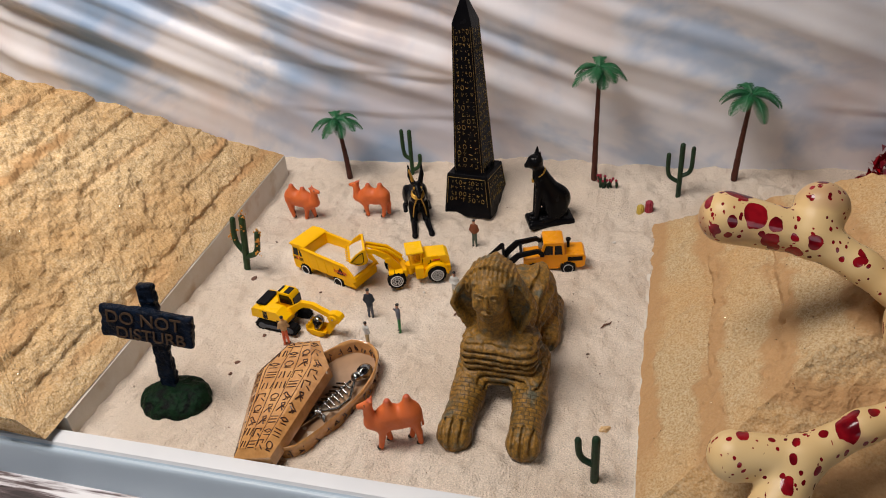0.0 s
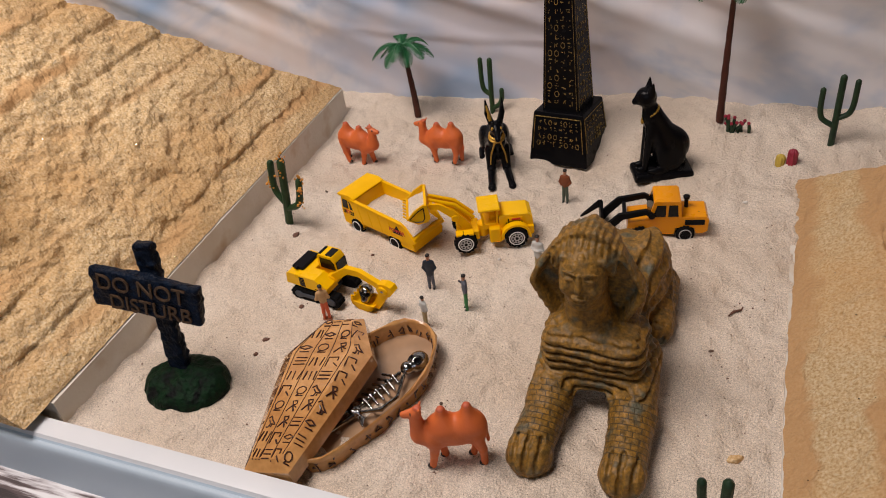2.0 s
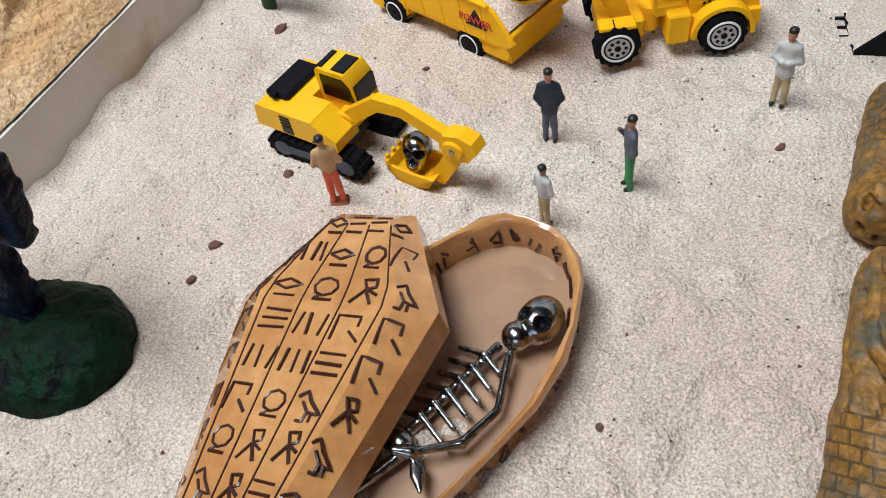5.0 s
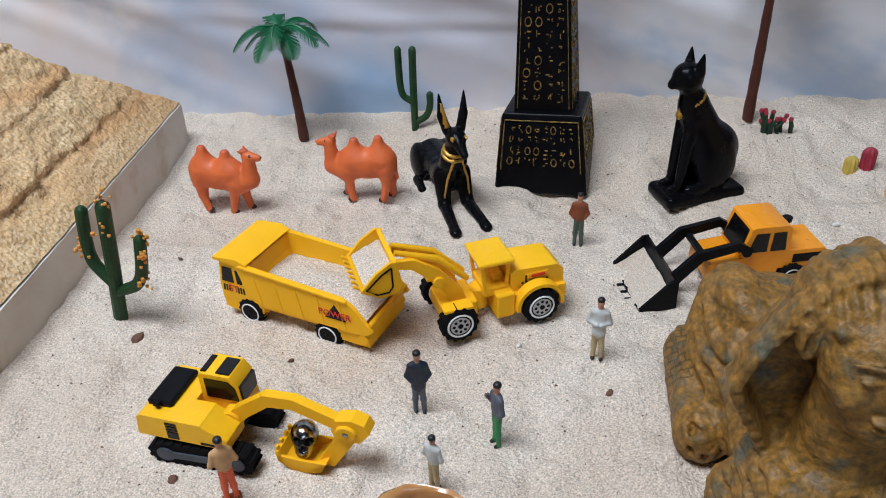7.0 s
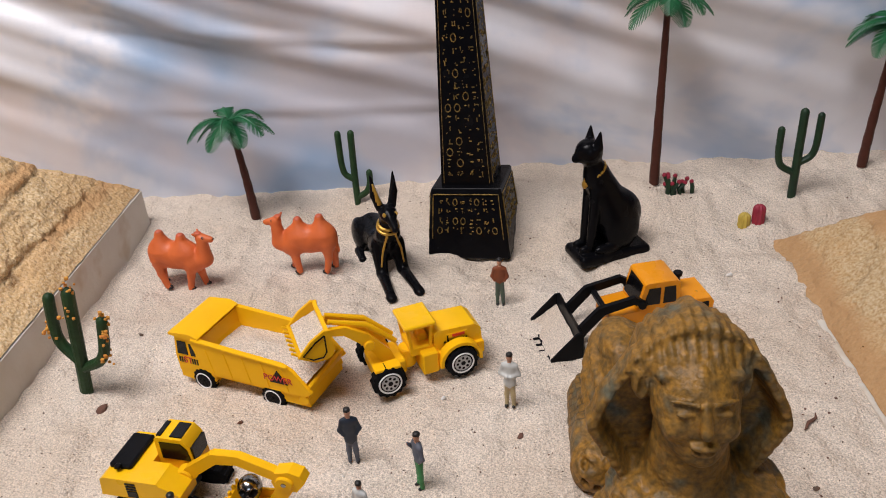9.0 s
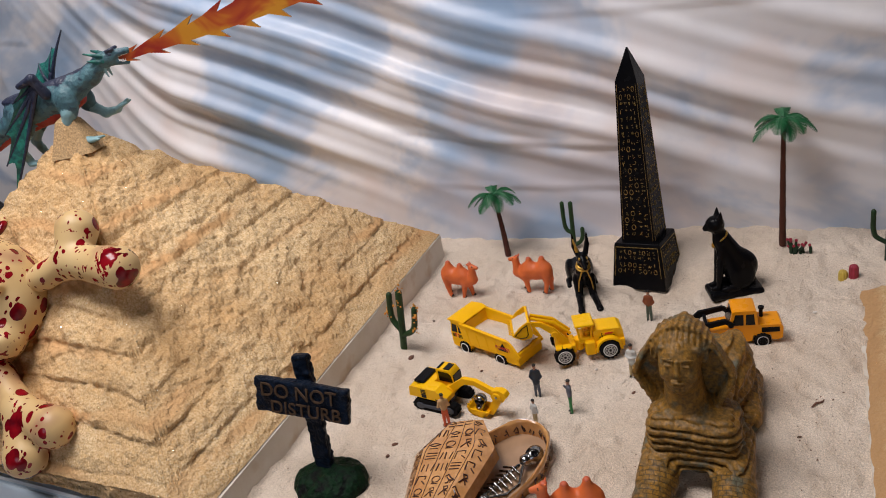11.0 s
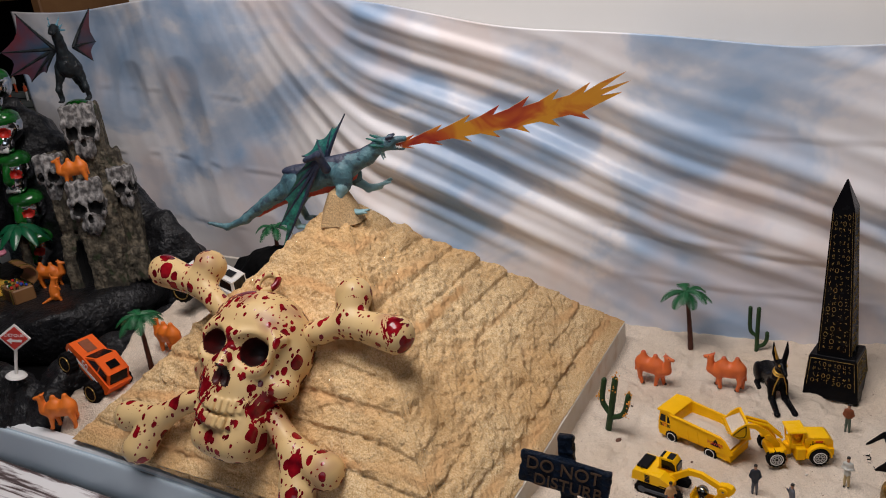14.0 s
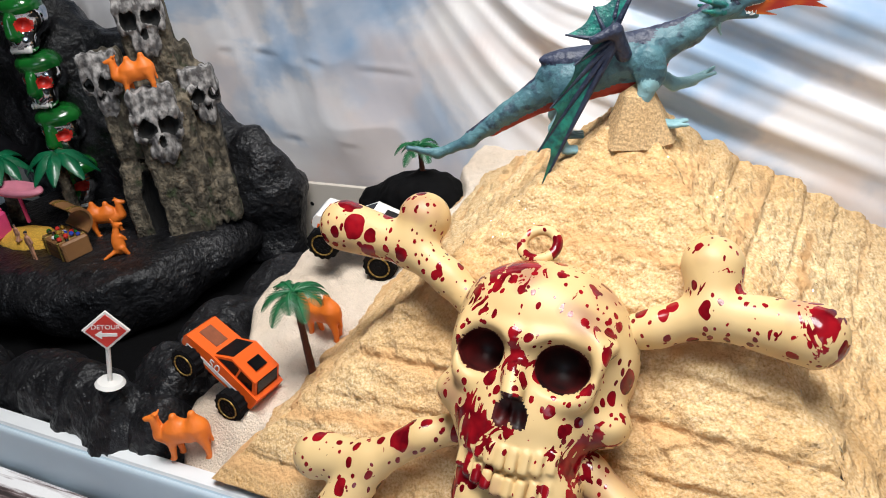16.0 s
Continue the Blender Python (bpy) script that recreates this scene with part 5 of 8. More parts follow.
def stroke_glyphs(b, cells, height, rnd, t=0.46):
    """Ink signs: bars, rings, birds' outlines, all as thin ribbons laid on the lid."""
    def put(pts):
        q = []
        for (x0, y0), (x1, y1) in zip(pts, pts[1:]):
            for k in range(3):
                q.append((x0 + (x1 - x0) * k / 3, y0 + (y1 - y0) * k / 3))
        q.append(pts[-1])
        b.tube([(x, y, height(x, y) + 0.05) for x, y in q], [t * rnd.uniform(0.75, 1.1)] * len(q), 5, 0)
    for cx, cy, w, h in cells:
        kind = rnd.randrange(7)
        X = lambda u: cx + u * w
        Y = lambda v: cy + v * h
        if kind == 0:
            put([(X(math.cos(a) * 0.7), Y(math.sin(a) * 0.7)) for a in np.linspace(0, 6.28, 9)])
            put([(X(-0.2), Y(-0.7)), (X(-0.5), Y(-1)), (X(0.6), Y(-1))])
        elif kind == 1:
            for v in (-0.7, 0, 0.7):
                put([(X(-0.8), Y(v)), (X(0.8), Y(v + rnd.uniform(-0.1, 0.1)))])
        elif kind == 2:
            put([(X(-0.9), Y(0.5)), (X(-0.4), Y(0.9)), (X(0), Y(0.3)), (X(0.9), Y(-0.5)), (X(0), Y(-0.4)), (X(-0.5), Y(0.2))])
            put([(X(0), Y(-0.4)), (X(-0.1), Y(-1)), (X(-0.5), Y(-1))])
            put([(X(0.3), Y(-0.4)), (X(0.3), Y(-1))])
        elif kind == 3:
            put([(X(-0.8), Y(-0.9)), (X(-0.8), Y(0.9)), (X(0.5), Y(0.9)), (X(0.5), Y(0.2))])
            put([(X(0.1), Y(-0.2)), (X(0.8), Y(-0.9))])
        elif kind == 4:
            put([(X(-0.9), Y(0)), (X(0), Y(0.4)), (X(0.9), Y(0)), (X(0), Y(-0.4)), (X(-0.9), Y(0))])
            put([(X(-0.6), Y(-0.9)), (X(0.7), Y(-0.9))])
        elif kind == 5:
            put([(X(-0.7), Y(-1)), (X(0.0), Y(0.1)), (X(-0.3), Y(0.8)), (X(0.4), Y(0.9)), (X(0.5), Y(0.3)), (X(0.0), Y(0.1)), (X(0.7), Y(-0.3))])
            put([(X(0), Y(0)), (X(0.5), Y(-1))])
        else:
            for u in (-0.7, 0.1, 0.8):
                put([(X(u), Y(-0.8)), (X(u + rnd.uniform(-0.2, 0.2)), Y(0.8))])


lid = part("lid", Build().box((0, 0, -50), (1, 1, 1)), KRAFT, coffin)
b = Build()
TOP = [(-9, 3.5), (9, 3.5), (19.5, 75), (8, 99), (-8, 99), (-19.5, 75)]
shell(b, [z3(scaled(OUT, 0.93), 0.6), z3(scaled(OUT, 1.0), 0), z3(scaled(OUT, 1.03), 0.4), z3(scaled(OUT, 1.03), 8.5), z3(TOP, 13.5)])
b.add(z3(TOP, 13.5), [tuple(range(6))])
b.add(z3(scaled(OUT, 0.93), 0.6), [tuple(range(6))])
lid.data = b.mesh("lid", [KRAFT], 30)
lid_at = Matrix.Translation((-0.1085, 0.4010, 0.0065)) @ pose(0, 0, 0, 1.5, -11, 4) @ Matrix.Scale(0.82, 4)
lid.matrix_basis = coffin.matrix_basis.inverted() @ lid_at
tagged(lid, "glossy lid printed with brown hieroglyphs between ruled lines")


def half_at(y, poly):
    ys = [(poly[1][1], poly[1][0]), (poly[2][1], poly[2][0]), (poly[3][1], poly[3][0])]
    return float(np.interp(y, [a for a, _ in ys], [c for _, c in ys]))


def lid_z(x, y):
    o, i = half_at(y, scaled(OUT, 1.03)), half_at(y, TOP)
    z = 13.5 if abs(x) <= i else 13.5 - 5.0 * min(1, (abs(x) - i) / max(0.5, o - i))
    if y < 3.5:
        z = min(z, 8.5 + 5.0 * max(0, y) / 3.5)
    if y > 99:
        z = min(z, 8.5 + 5.0 * max(0, 104 - y) / 5)
    return z


b, rnd = Build(), random.Random(11)
for fx in (-0.97, -0.66, -0.24, 0.2, 0.62):
    pts = [(fx * half_at(y, scaled(OUT, 1.0)) * 0.98, y) for y in np.linspace(1, 103, 18)]
    b.tube([(x, y, lid_z(x, y) + 0.03) for x, y in pts], [0.24] * len(pts), 5)
cells = []
for ky in range(10):
    y = 6 + ky * 10.2
    hw = half_at(y, scaled(OUT, 1.0))
    for fx in (-0.82, -0.45, -0.02, 0.41, 0.8):
        cells.append((fx * hw + rnd.uniform(-0.5, 0.5), y + rnd.uniform(-0.6, 0.6), hw * (0.165 if abs(fx) < 0.5 else 0.11) + 0.4, 3.7))
stroke_glyphs(b, cells, lid_z, rnd)
part("inked_print", b, INK, lid, "dark brown inked signs and ruled lines")
b = Build()
for poly, side in ((BOX_OUT, 1), (scaled(BOX_OUT, 0.935), -1)):
    for i in range(NB):
        (x0, y0), (x1, y1) = poly[i], poly[(i + 1) % NB]
        L0 = math.hypot(x1 - x0, y1 - y0)
        ax, ay = (x1 - x0) / L0, (y1 - y0) / L0
        nx, ny = ay * side, -ax * side
        for k in range(max(1, int(L0 // 6.5))):
            f = (k + 0.5) / max(1, int(L0 // 6.5))
            cx, cy = x0 + (x1 - x0) * f + nx * 0.25, y0 + (y1 - y0) * f + ny * 0.25
            w = min(2.4, L0 * 0.4)
            for _ in range(3):
                a, c = rnd.uniform(-w, w), rnd.uniform(-w, w)
                b.tube([(cx + ax * a, cy + ay * a, rnd.uniform(3.5, 10.5)), (cx + ax * c, cy + ay * c, rnd.uniform(3.5, 10.5))], [0.4, 0.4], 5)
part("side_print", b, INK, coffin, "dark brown inked signs on the sides")


def skeleton_mesh():
    p = [egg((9, 80, 8.5), (5.2, 6.5, 5)), egg((7, 73.5, 8.5), (3.6, 3.6, 3.4)), limb((4, 70, 6), (0, 40, 5), 1.2)]
    for i in range(6):
        y = 66 - i * 4
        p += [limb((3.4 - 0.5 * i, y, 7.5), (9.5 - i * 0.3, y - 2, 6), 0.75), limb((3.4 - 0.5 * i, y, 7.5), (-3, y - 1, 6), 0.75)]
    p += chain([(8, 69, 7), (13.5, 57, 6), (12, 46, 6.5), (5, 38, 8)], [1.1, 0.9, 1.2, 0.8]) + chain([(5, 38, 8), (2, 36, 9)], [1.6, 1.0])
    p += chain([(3, 38, 6), (-1, 22, 6), (-4, 6, 6)], [1.4, 1.0, 1.2]) + chain([(-2, 40, 6), (-6, 24, 6), (-9, 8, 6)], [1.4, 1.0, 1.2])
    p += [egg((0, 39, 6), (4.5, 3, 2.5))] + [egg((-1 + 1.2 * i, 5 + (i % 2), 6.5), (1, 1.6, 1)) for i in range(-2, 4)] + [limb((6 + i, 37, 7.5), (8.5 + 1.1 * i, 34 - 0.5 * i, 7.5), 0.55) for i in range(4)]
    p += [egg((6.2, 77.5, 12.2), (1.5, 1.5, 1.6), 1, 0.3, "-"), egg((11.2, 77.5, 12.2), (1.5, 1.5, 1.6), 1, 0.3, "-")]
    return sculpt("skeleton", p, 0.5, [SILVER, BLACK], blend=0.6)


single("toy_skeleton", skeleton_mesh(), "small shiny silver skeleton lying in the coffin", "skeleton", coffin.matrix_basis @ pose(-0.003, -0.002, 0.0005, 0, 0, -5) @ Matrix.Scale(1.06, 4))

# ---- sign ----
sign = thing("warning_sign", "dark blue wooden cross-shaped sign on a mossy round base", "sign", pose(-0.1775, 0.439, 0.0, 0, 0, 3) @ Matrix.Scale(0.90, 4))
part("base", sculpt("base", [egg((0, 0, 5), (22.5, 19, 10)), egg((8, 3, 9), (12, 10, 6), k=4), egg((-9, -2, 8), (11, 10, 6), k=4)], 1.0, [MOSS], 4, 0, lambda D, P: D + 0.8 * vnoise(P, 0.25, 3) + 0.5 * vnoise(P, 0.5, 4)), MOSS, sign, "dark green mossy rock base")


def plank_mesh(name, c, h, seed):
    return sculpt(name, [block(c, h, 1.2)], 0.8, [NAVY_WOOD], 1, None, lambda D, P: D + 0.7 * vnoise(P * np.array([0.25, 0.6, 1.0]), 0.5, seed) + 0.5 * np.maximum(0, vnoise(P, 0.22, seed + 1)))


board_at = pose(-0.006, 0.008, 0.0565, -9, 7, 2)
part("post", plank_mesh("post", (0, 0, 0), (5.2, 3.2, 40), 3), NAVY_WOOD, sign, at=pose(-0.005, 0.009, 0.044, -10, -3, 2))
bd = part("board", plank_mesh("board", (0, -4.5, 4), (29, 3.0, 10.5), 5), NAVY_WOOD, sign, "rough dark blue board", board_at)


def lettering(name, text, size, mat, parent, at, extrude=0.0004, label=""):
    cu = bpy.data.curves.new(name, "FONT")
    cu.body, cu.size, cu.extrude, cu.align_x, cu.align_y = text, size, extrude, "CENTER", "CENTER"
    cu.materials.append(mat)
    o = new(name, cu)
    o.parent, o.matrix_basis = parent, at
    return tagged(o, label)


lettering("lettering", "DO NOT", 0.0118, BRONZE, bd, pose(-0.001, -0.0082, 0.0085, 90, 0, 0), label="bronze letters")
lettering("lettering", "DISTURB", 0.0112, BRONZE, bd, pose(0.003, -0.0082, -0.0018, 90, 0, 0), label="bronze letters")
# ---- toy vehicles ----


def wheel(parent, at, r, w, rim_mat, ring_mat=None, name="wheel", spokes=8):
    """Axle along local y; tread blocks, a rim and a ring are its parts."""
    b = Build()
    rad = [r * (1.0 if k % 4 < 2 else 0.92) for k in range(56)]
    gear = [(rad[k] * math.cos(2 * math.pi * k / 56), rad[k] * math.sin(2 * math.pi * k / 56)) for k in range(56)]
    inner = [(0.80 * r * math.cos(2 * math.pi * k / 56), 0.80 * r * math.sin(2 * math.pi * k / 56)) for k in range(56)]
    loops = [[(x, y, z) for x, z in q] for q, y in ((inner, -w / 2 - 0.05), (gear, -w / 2 + 0.5), (gear, w / 2 - 0.5), (inner, w / 2 + 0.05))]
    shell(b, loops)
    b.add(loops[0], [tuple(range(56))])
    b.add(loops[3], [tuple(range(56))])
    wh = part(name, b, RUBBER, parent, at=at)
    b = Build()
    for s in (-1, 1):
        b.cyl((0, s * (w / 2 - 0.3), 0), (0, s * (w / 2 + 0.15), 0), r * 0.52, n=20)
        for k in range(spokes):
            a = 2 * math.pi * k / spokes
            b.cyl((math.cos(a) * r * 0.34, s * (w / 2), math.sin(a) * r * 0.34), (math.cos(a) * r * 0.34, s * (w / 2 + 0.3), math.sin(a) * r * 0.34), r * 0.09, n=6, mat=1)
        b.cyl((0, s * w / 2, 0), (0, s * (w / 2 + 0.5), 0), r * 0.14, n=10, mat=1)
    part("rim", b, [rim_mat, BLACK], wh, "pale wheel rim" if ring_mat else "")
    if ring_mat:
        b = Build()
        for s in (-1, 1):
            b.ring((0, s * (w / 2 + 0.05), 0), r * 0.64, r * 0.055, axis=(0, 1, 0), n=24, m=6)
        part("tyre_ring", b, ring_mat, wh, "white painted tyre ring")
    return wh


SILVER_RIM = material("rim_grey", (0.5, 0.5, 0.5), 0.35, metal=0.3, size=200)


def dump_truck():
    t = thing("toy_dump_truck", "yellow plastic toy dump truck with its bed full of sand", "toy truck", at_ground(-0.1328, 0.5755, 160, -0.0008) @ Matrix.Scale(0.93, 4))
    b = Build()
    b.prism([(-29, 4), (-16, 4), (-16, 3), (-9, 3), (-8, 7.5), (13, 7.5), (14, 3.5), (26, 3.5), (30, 4), (30, 10), (-29, 10)], -12, 12)
    part("chassis", b, YELLOW, t)
    b = Build()
    b.prism([(17, 8), (30, 8), (30.5, 14), (29, 23.5), (17.5, 23.5)], -12.2, 12.2)
    b.box((30.6, 0, 8), (1.2, 23, 4), ch=0.3)
    cab = part("cab", b, YELLOW, t)
    for s in (-1, 1):
        w = Build()
        w.prism([(24.2, 15.5), (29.2, 15.5), (28.2, 21.5), (24.2, 21.5)], s * 12.1, s * 12.45, axis="y")
        part("side_window", w, GLASS, cab, "black printed side window")
        w = Build()
        w.prism([(20.6, 15.5), (22.8, 15.5), (22.8, 21.0), (20.6, 21.0)], s * 12.1, s * 12.45)
        part("rear_window", w, GLASS, cab, "black printed rear window")
        w = Build()
        for k in range(3):
            w.prism([(28.6 - k * 1.1, 11.4), (29.2 - k * 1.1, 11.4), (29.0 - k * 1.1, 14), (28.4 - k * 1.1, 14)], s * 12.1, s * 12.4)
            w.prism([(20.2 + k * 1.1, 11.4), (20.8 + k * 1.1, 11.4), (20.8 + k * 1.1, 14), (20.2 + k * 1.1, 14)], s * 12.1, s * 12.4)
        part("stripe_mark", w, GLASS, cab, "black printed stripes")
        lettering("lettering", "ST", 0.0042, RED, cab, pose(0.0248 if s > 0 else 0.0248, s * 0.01235, 0.0127, 90, 0, 180 if s > 0 else 0), 0.0001, "red printed letters")
    w = Build()
    w.prism([(-9.5, 15), (9.5, 15), (9, 21.8), (-9, 21.8)], 29.6, 30.5, axis="x")
    part("windscreen", w, GLASS, cab, "black printed windscreen")
    bed = Build()
    side = [(-31, 11.5), (-28, 9.2), (14, 9.2), (18.5, 13), (22, 24.5), (-20, 22), (-24, 20)]
    for s in (-1, 1):
        bed.prism(side, s * 11.6, s * 13.0)
        for k in range(5):
            bed.box((-20 + k * 8.4, s * 13.0, 15.2), (0.8, 0.6, 11), rot=(0, 10, 0), ch=0.15)
        bed.box((-1, s * 13.1, 22.6), (43, 1.2, 1.2), rot=(0, -3.3, 0), ch=0.3)
    bed.box((-6, 0, 9.8), (46, 24, 1.4), ch=0.3)
    bed.box((18.2, 0, 18), (1.4, 24.4, 13.5), rot=(0, 17, 0), ch=0.3)
    bed.prism([(19.5, 23.2), (31, 24.2), (31, 25.2), (21, 26.2), (17, 24.8)], -13, 13)
    bed.box((-29.3, 0, 12), (1.5, 24.4, 5.5), rot=(0, -22, 0), ch=0.3)
    bd = part("tipping_bed", bed, YELLOW, t)
    for s in (-1, 1):
        p = Build()
        p.cyl((-27, s * 10, 7.2), (-27, s * 12.8, 7.2), 2.2, n=14)
        part("hinge", p, YELLOW, t)
        tri = Build()
        tri.prism([(-21.5, 13.2), (-13.5, 13.2), (-17.5, 19)], s * 13.05, s * 13.3)
        part("triangle_mark", tri, GLASS, bd, "black triangle sticker")
        lettering("lettering", "POWER", 0.0036, RED, bd, pose(-0.0175, s * 0.01345, 0.0152, 90, 0, 180 if s > 0 else 0), 0.0001, "red printed word")
    for x, s in ((19, -1), (19, 1), (-13, -1), (-13, 1)):
        wheel(t, pose(x * 0.001, s * 0.0112, 0.0046), 5.3, 3.2, BLACK, WHITE, spokes=6)
    # the load of sand
    u, v = np.meshgrid(np.linspace(-27.5, 17.5, 40), np.linspace(-11.5, 11.5, 24), indexing="ij")
    P = np.stack([u, v, 0 * u], -1)
    z = 15.2 + 2.6 * np.exp(-((u + 3) / 15) ** 2 - (v / 8) ** 2) + 0.5 * vnoise(P, 0.25, 3) + 0.3 * vnoise(P, 0.7, 4) - 2.0 * step(-18, -28, u)
    m = at_ground(-0.1328, 0.5755, 160, -0.0008) @ Matrix.Scale(0.93, 4)
    single("sand_load", sheet("sand_load", u / 1000, v / 1000, z / 1000, SAND), "heap of pale sand lying in the truck bed", "sand", m)


dump_truck()


def wheel_loader():
    m = at_ground(-0.0764, 0.5783, 204, -0.0006) @ Matrix.Scale(0.86, 4)
    t = thing("toy_wheel_loader", "yellow plastic toy wheel loader with its bucket raised over the truck", "toy loader", m)
    b = Build()
    b.prism([(-27, 7), (-24, 5), (-8, 5), (-6, 3), (0, 3), (0, 12), (-27, 12)], -9.5, 9.5)
    b.box((-3, 0, 9), (7, 22, 10), ch=0.6)
    part("rear_chassis", b, YELLOW, t)
    b = Build()
    b.prism([(-27, 11.5), (-26.5, 18), (-24, 20.2), (-8, 21.2), (-6, 20), (-6, 11.5)], -7.5, 7.5)
    for s in (-1, 1):
        b.box((-16, s * 7.6, 17.6), (9, 0.5, 2.2), ch=0.15)
    hood = part("engine_hood", b, PAINT, t)
    for s in (-1, 1):
        g = Build()
        for k in range(7):
            g.box((-20 + k * 1.6, s * 7.75, 15.2), (0.8, 0.3, 0.7), ch=0.05)
        g.box((-11.8, s * 7.75, 16.8), (0.7, 0.3, 3), ch=0.05)
        part("vent_mark", g, GLASS, hood, "black printed vents")
        g = Build()
        g.box((-16.5, s * 8.0, 17.6), (5.4, 0.3, 1.3), ch=0.05)
        part("badge", g, RED, hood, "red and yellow badge")
    for s in (-1, 1):
        b = Build()
        pts = [(-15.7 + 9.3 * math.cos(a), 7.2 + 9.3 * math.sin(a)) for a in np.linspace(-0.1, math.pi + 0.1, 13)]
        pts2 = [(-15.7 + 7.9 * math.cos(a), 7.2 + 7.9 * math.sin(a)) for a in np.linspace(math.pi + 0.1, -0.1, 13)]
        b.prism(pts + pts2, s * 8.5, s * 13)
        part("mudguard", b, YELLOW, t)
    b = Build()
    b.box((-1, 0, 13.5), (10, 14, 4), ch=0.5)
    for x in (-5, 4):
        for s in (-1, 1):
            b.box((x, s * 6.3, 19.5), (1.3, 1.3, 12), rot=(0, 6 if x > 0 else -6, 0), ch=0.2)
    cab = part("cab", b, YELLOW, t)
    part("roof", Build().box((-0.5, 0, 26), (13.5, 16.5, 1.8), ch=0.5), PAINT, cab)
    part("seat", Build().box((-2.5, 0, 16.5), (4, 6, 5), ch=0.8), YELLOW, cab)
    b = Build()
    b.box((13.5, 0, 8.5), (14, 15, 7), ch=0.8)
    b.cyl((4, 0, 4), (4, 0, 13), 3.6, n=14)
    for s in (-1, 1):
        b.box((15.7, s * 10.5, 13.6), (11, 5.5, 1.4), ch=0.3)
    part("front_chassis", b, YELLOW, t)
    for s in (-1, 1):
        b = Build()
        b.prism([(10, 11), (14, 8.5), (21, 21), (30, 29.5), (36, 31.0), (36, 34), (29, 33.2), (20, 27), (12, 17)], s * 3.4, s * 5.4)
        b.cyl((20.5, s * 3, 22), (20.5, s * 6.4, 22), 2.3, n=14)
        part("lift_arm", b, YELLOW, t)
        b = Build()
        b.tube([(9, s * 2.6, 19), (20, s * 2.6, 30), (35, s * 2.6, 36)], [1.1, 1.4, 1.0], 10)
        part("tilt_link", b, YELLOW, t)
    bk = Build()
    prof = [(35, 29), (36.5, 26), (42, 25), (49, 28.5), (49.5, 30), (42, 27), (38, 27.8), (37, 30), (38, 38), (36.5, 38.5)]
    bk.prism(prof, -11.5, 11.5)
    for s in (-1, 1):
        bk.prism([(36, 28), (38, 25.6), (43, 25.2), (49.5, 29), (44, 35), (38.5, 38.5), (36, 38)], s * 10.6, s * 11.8)
    bucket = part("bucket", bk, YELLOW, t)
    for k in range(7):
        tb = Build()
        tb.box((50.3, -9.6 + 3.2 * k, 30), (3, 1.2, 0.9), rot=(0, -35, 0), ch=0.2)
        part("tooth", tb, YELLOW, bucket)
    for s in (-1, 1):
        o = Build()
        o.tube([(38.5, s * 12.0, 36.5), (38.5, s * 12.0, 29), (40, s * 12.0, 27), (44, s * 12.0, 27), (47.5, s * 12.0, 29.5), (42, s * 12, 34.5), (38.5, s * 12, 36.5)], [0.35] * 7, 5)
        part("outline_mark", o, GLASS, bucket, "black printed outline")
    for x, s in ((15.7, -1), (15.7, 1), (-15.7, -1), (-15.7, 1)):
        wheel(t, pose(x * 0.001, s * 0.0112, 0.0072), 7.2, 5.4, SILVER_RIM, WHITE)
    u, v = np.meshgrid(np.linspace(37.5, 48, 16), np.linspace(-10.4, 10.4, 20), indexing="ij")
    z = 34.5 - 0.42 * (u - 37.5) + 0.4 * vnoise(np.stack([u, v, 0 * u], -1), 0.5, 4)
    single("sand_load", sheet("sand_load", u / 1000, v / 1000, z / 1000, SAND), "pale sand heaped in the loader bucket", "sand", m)


wheel_loader()


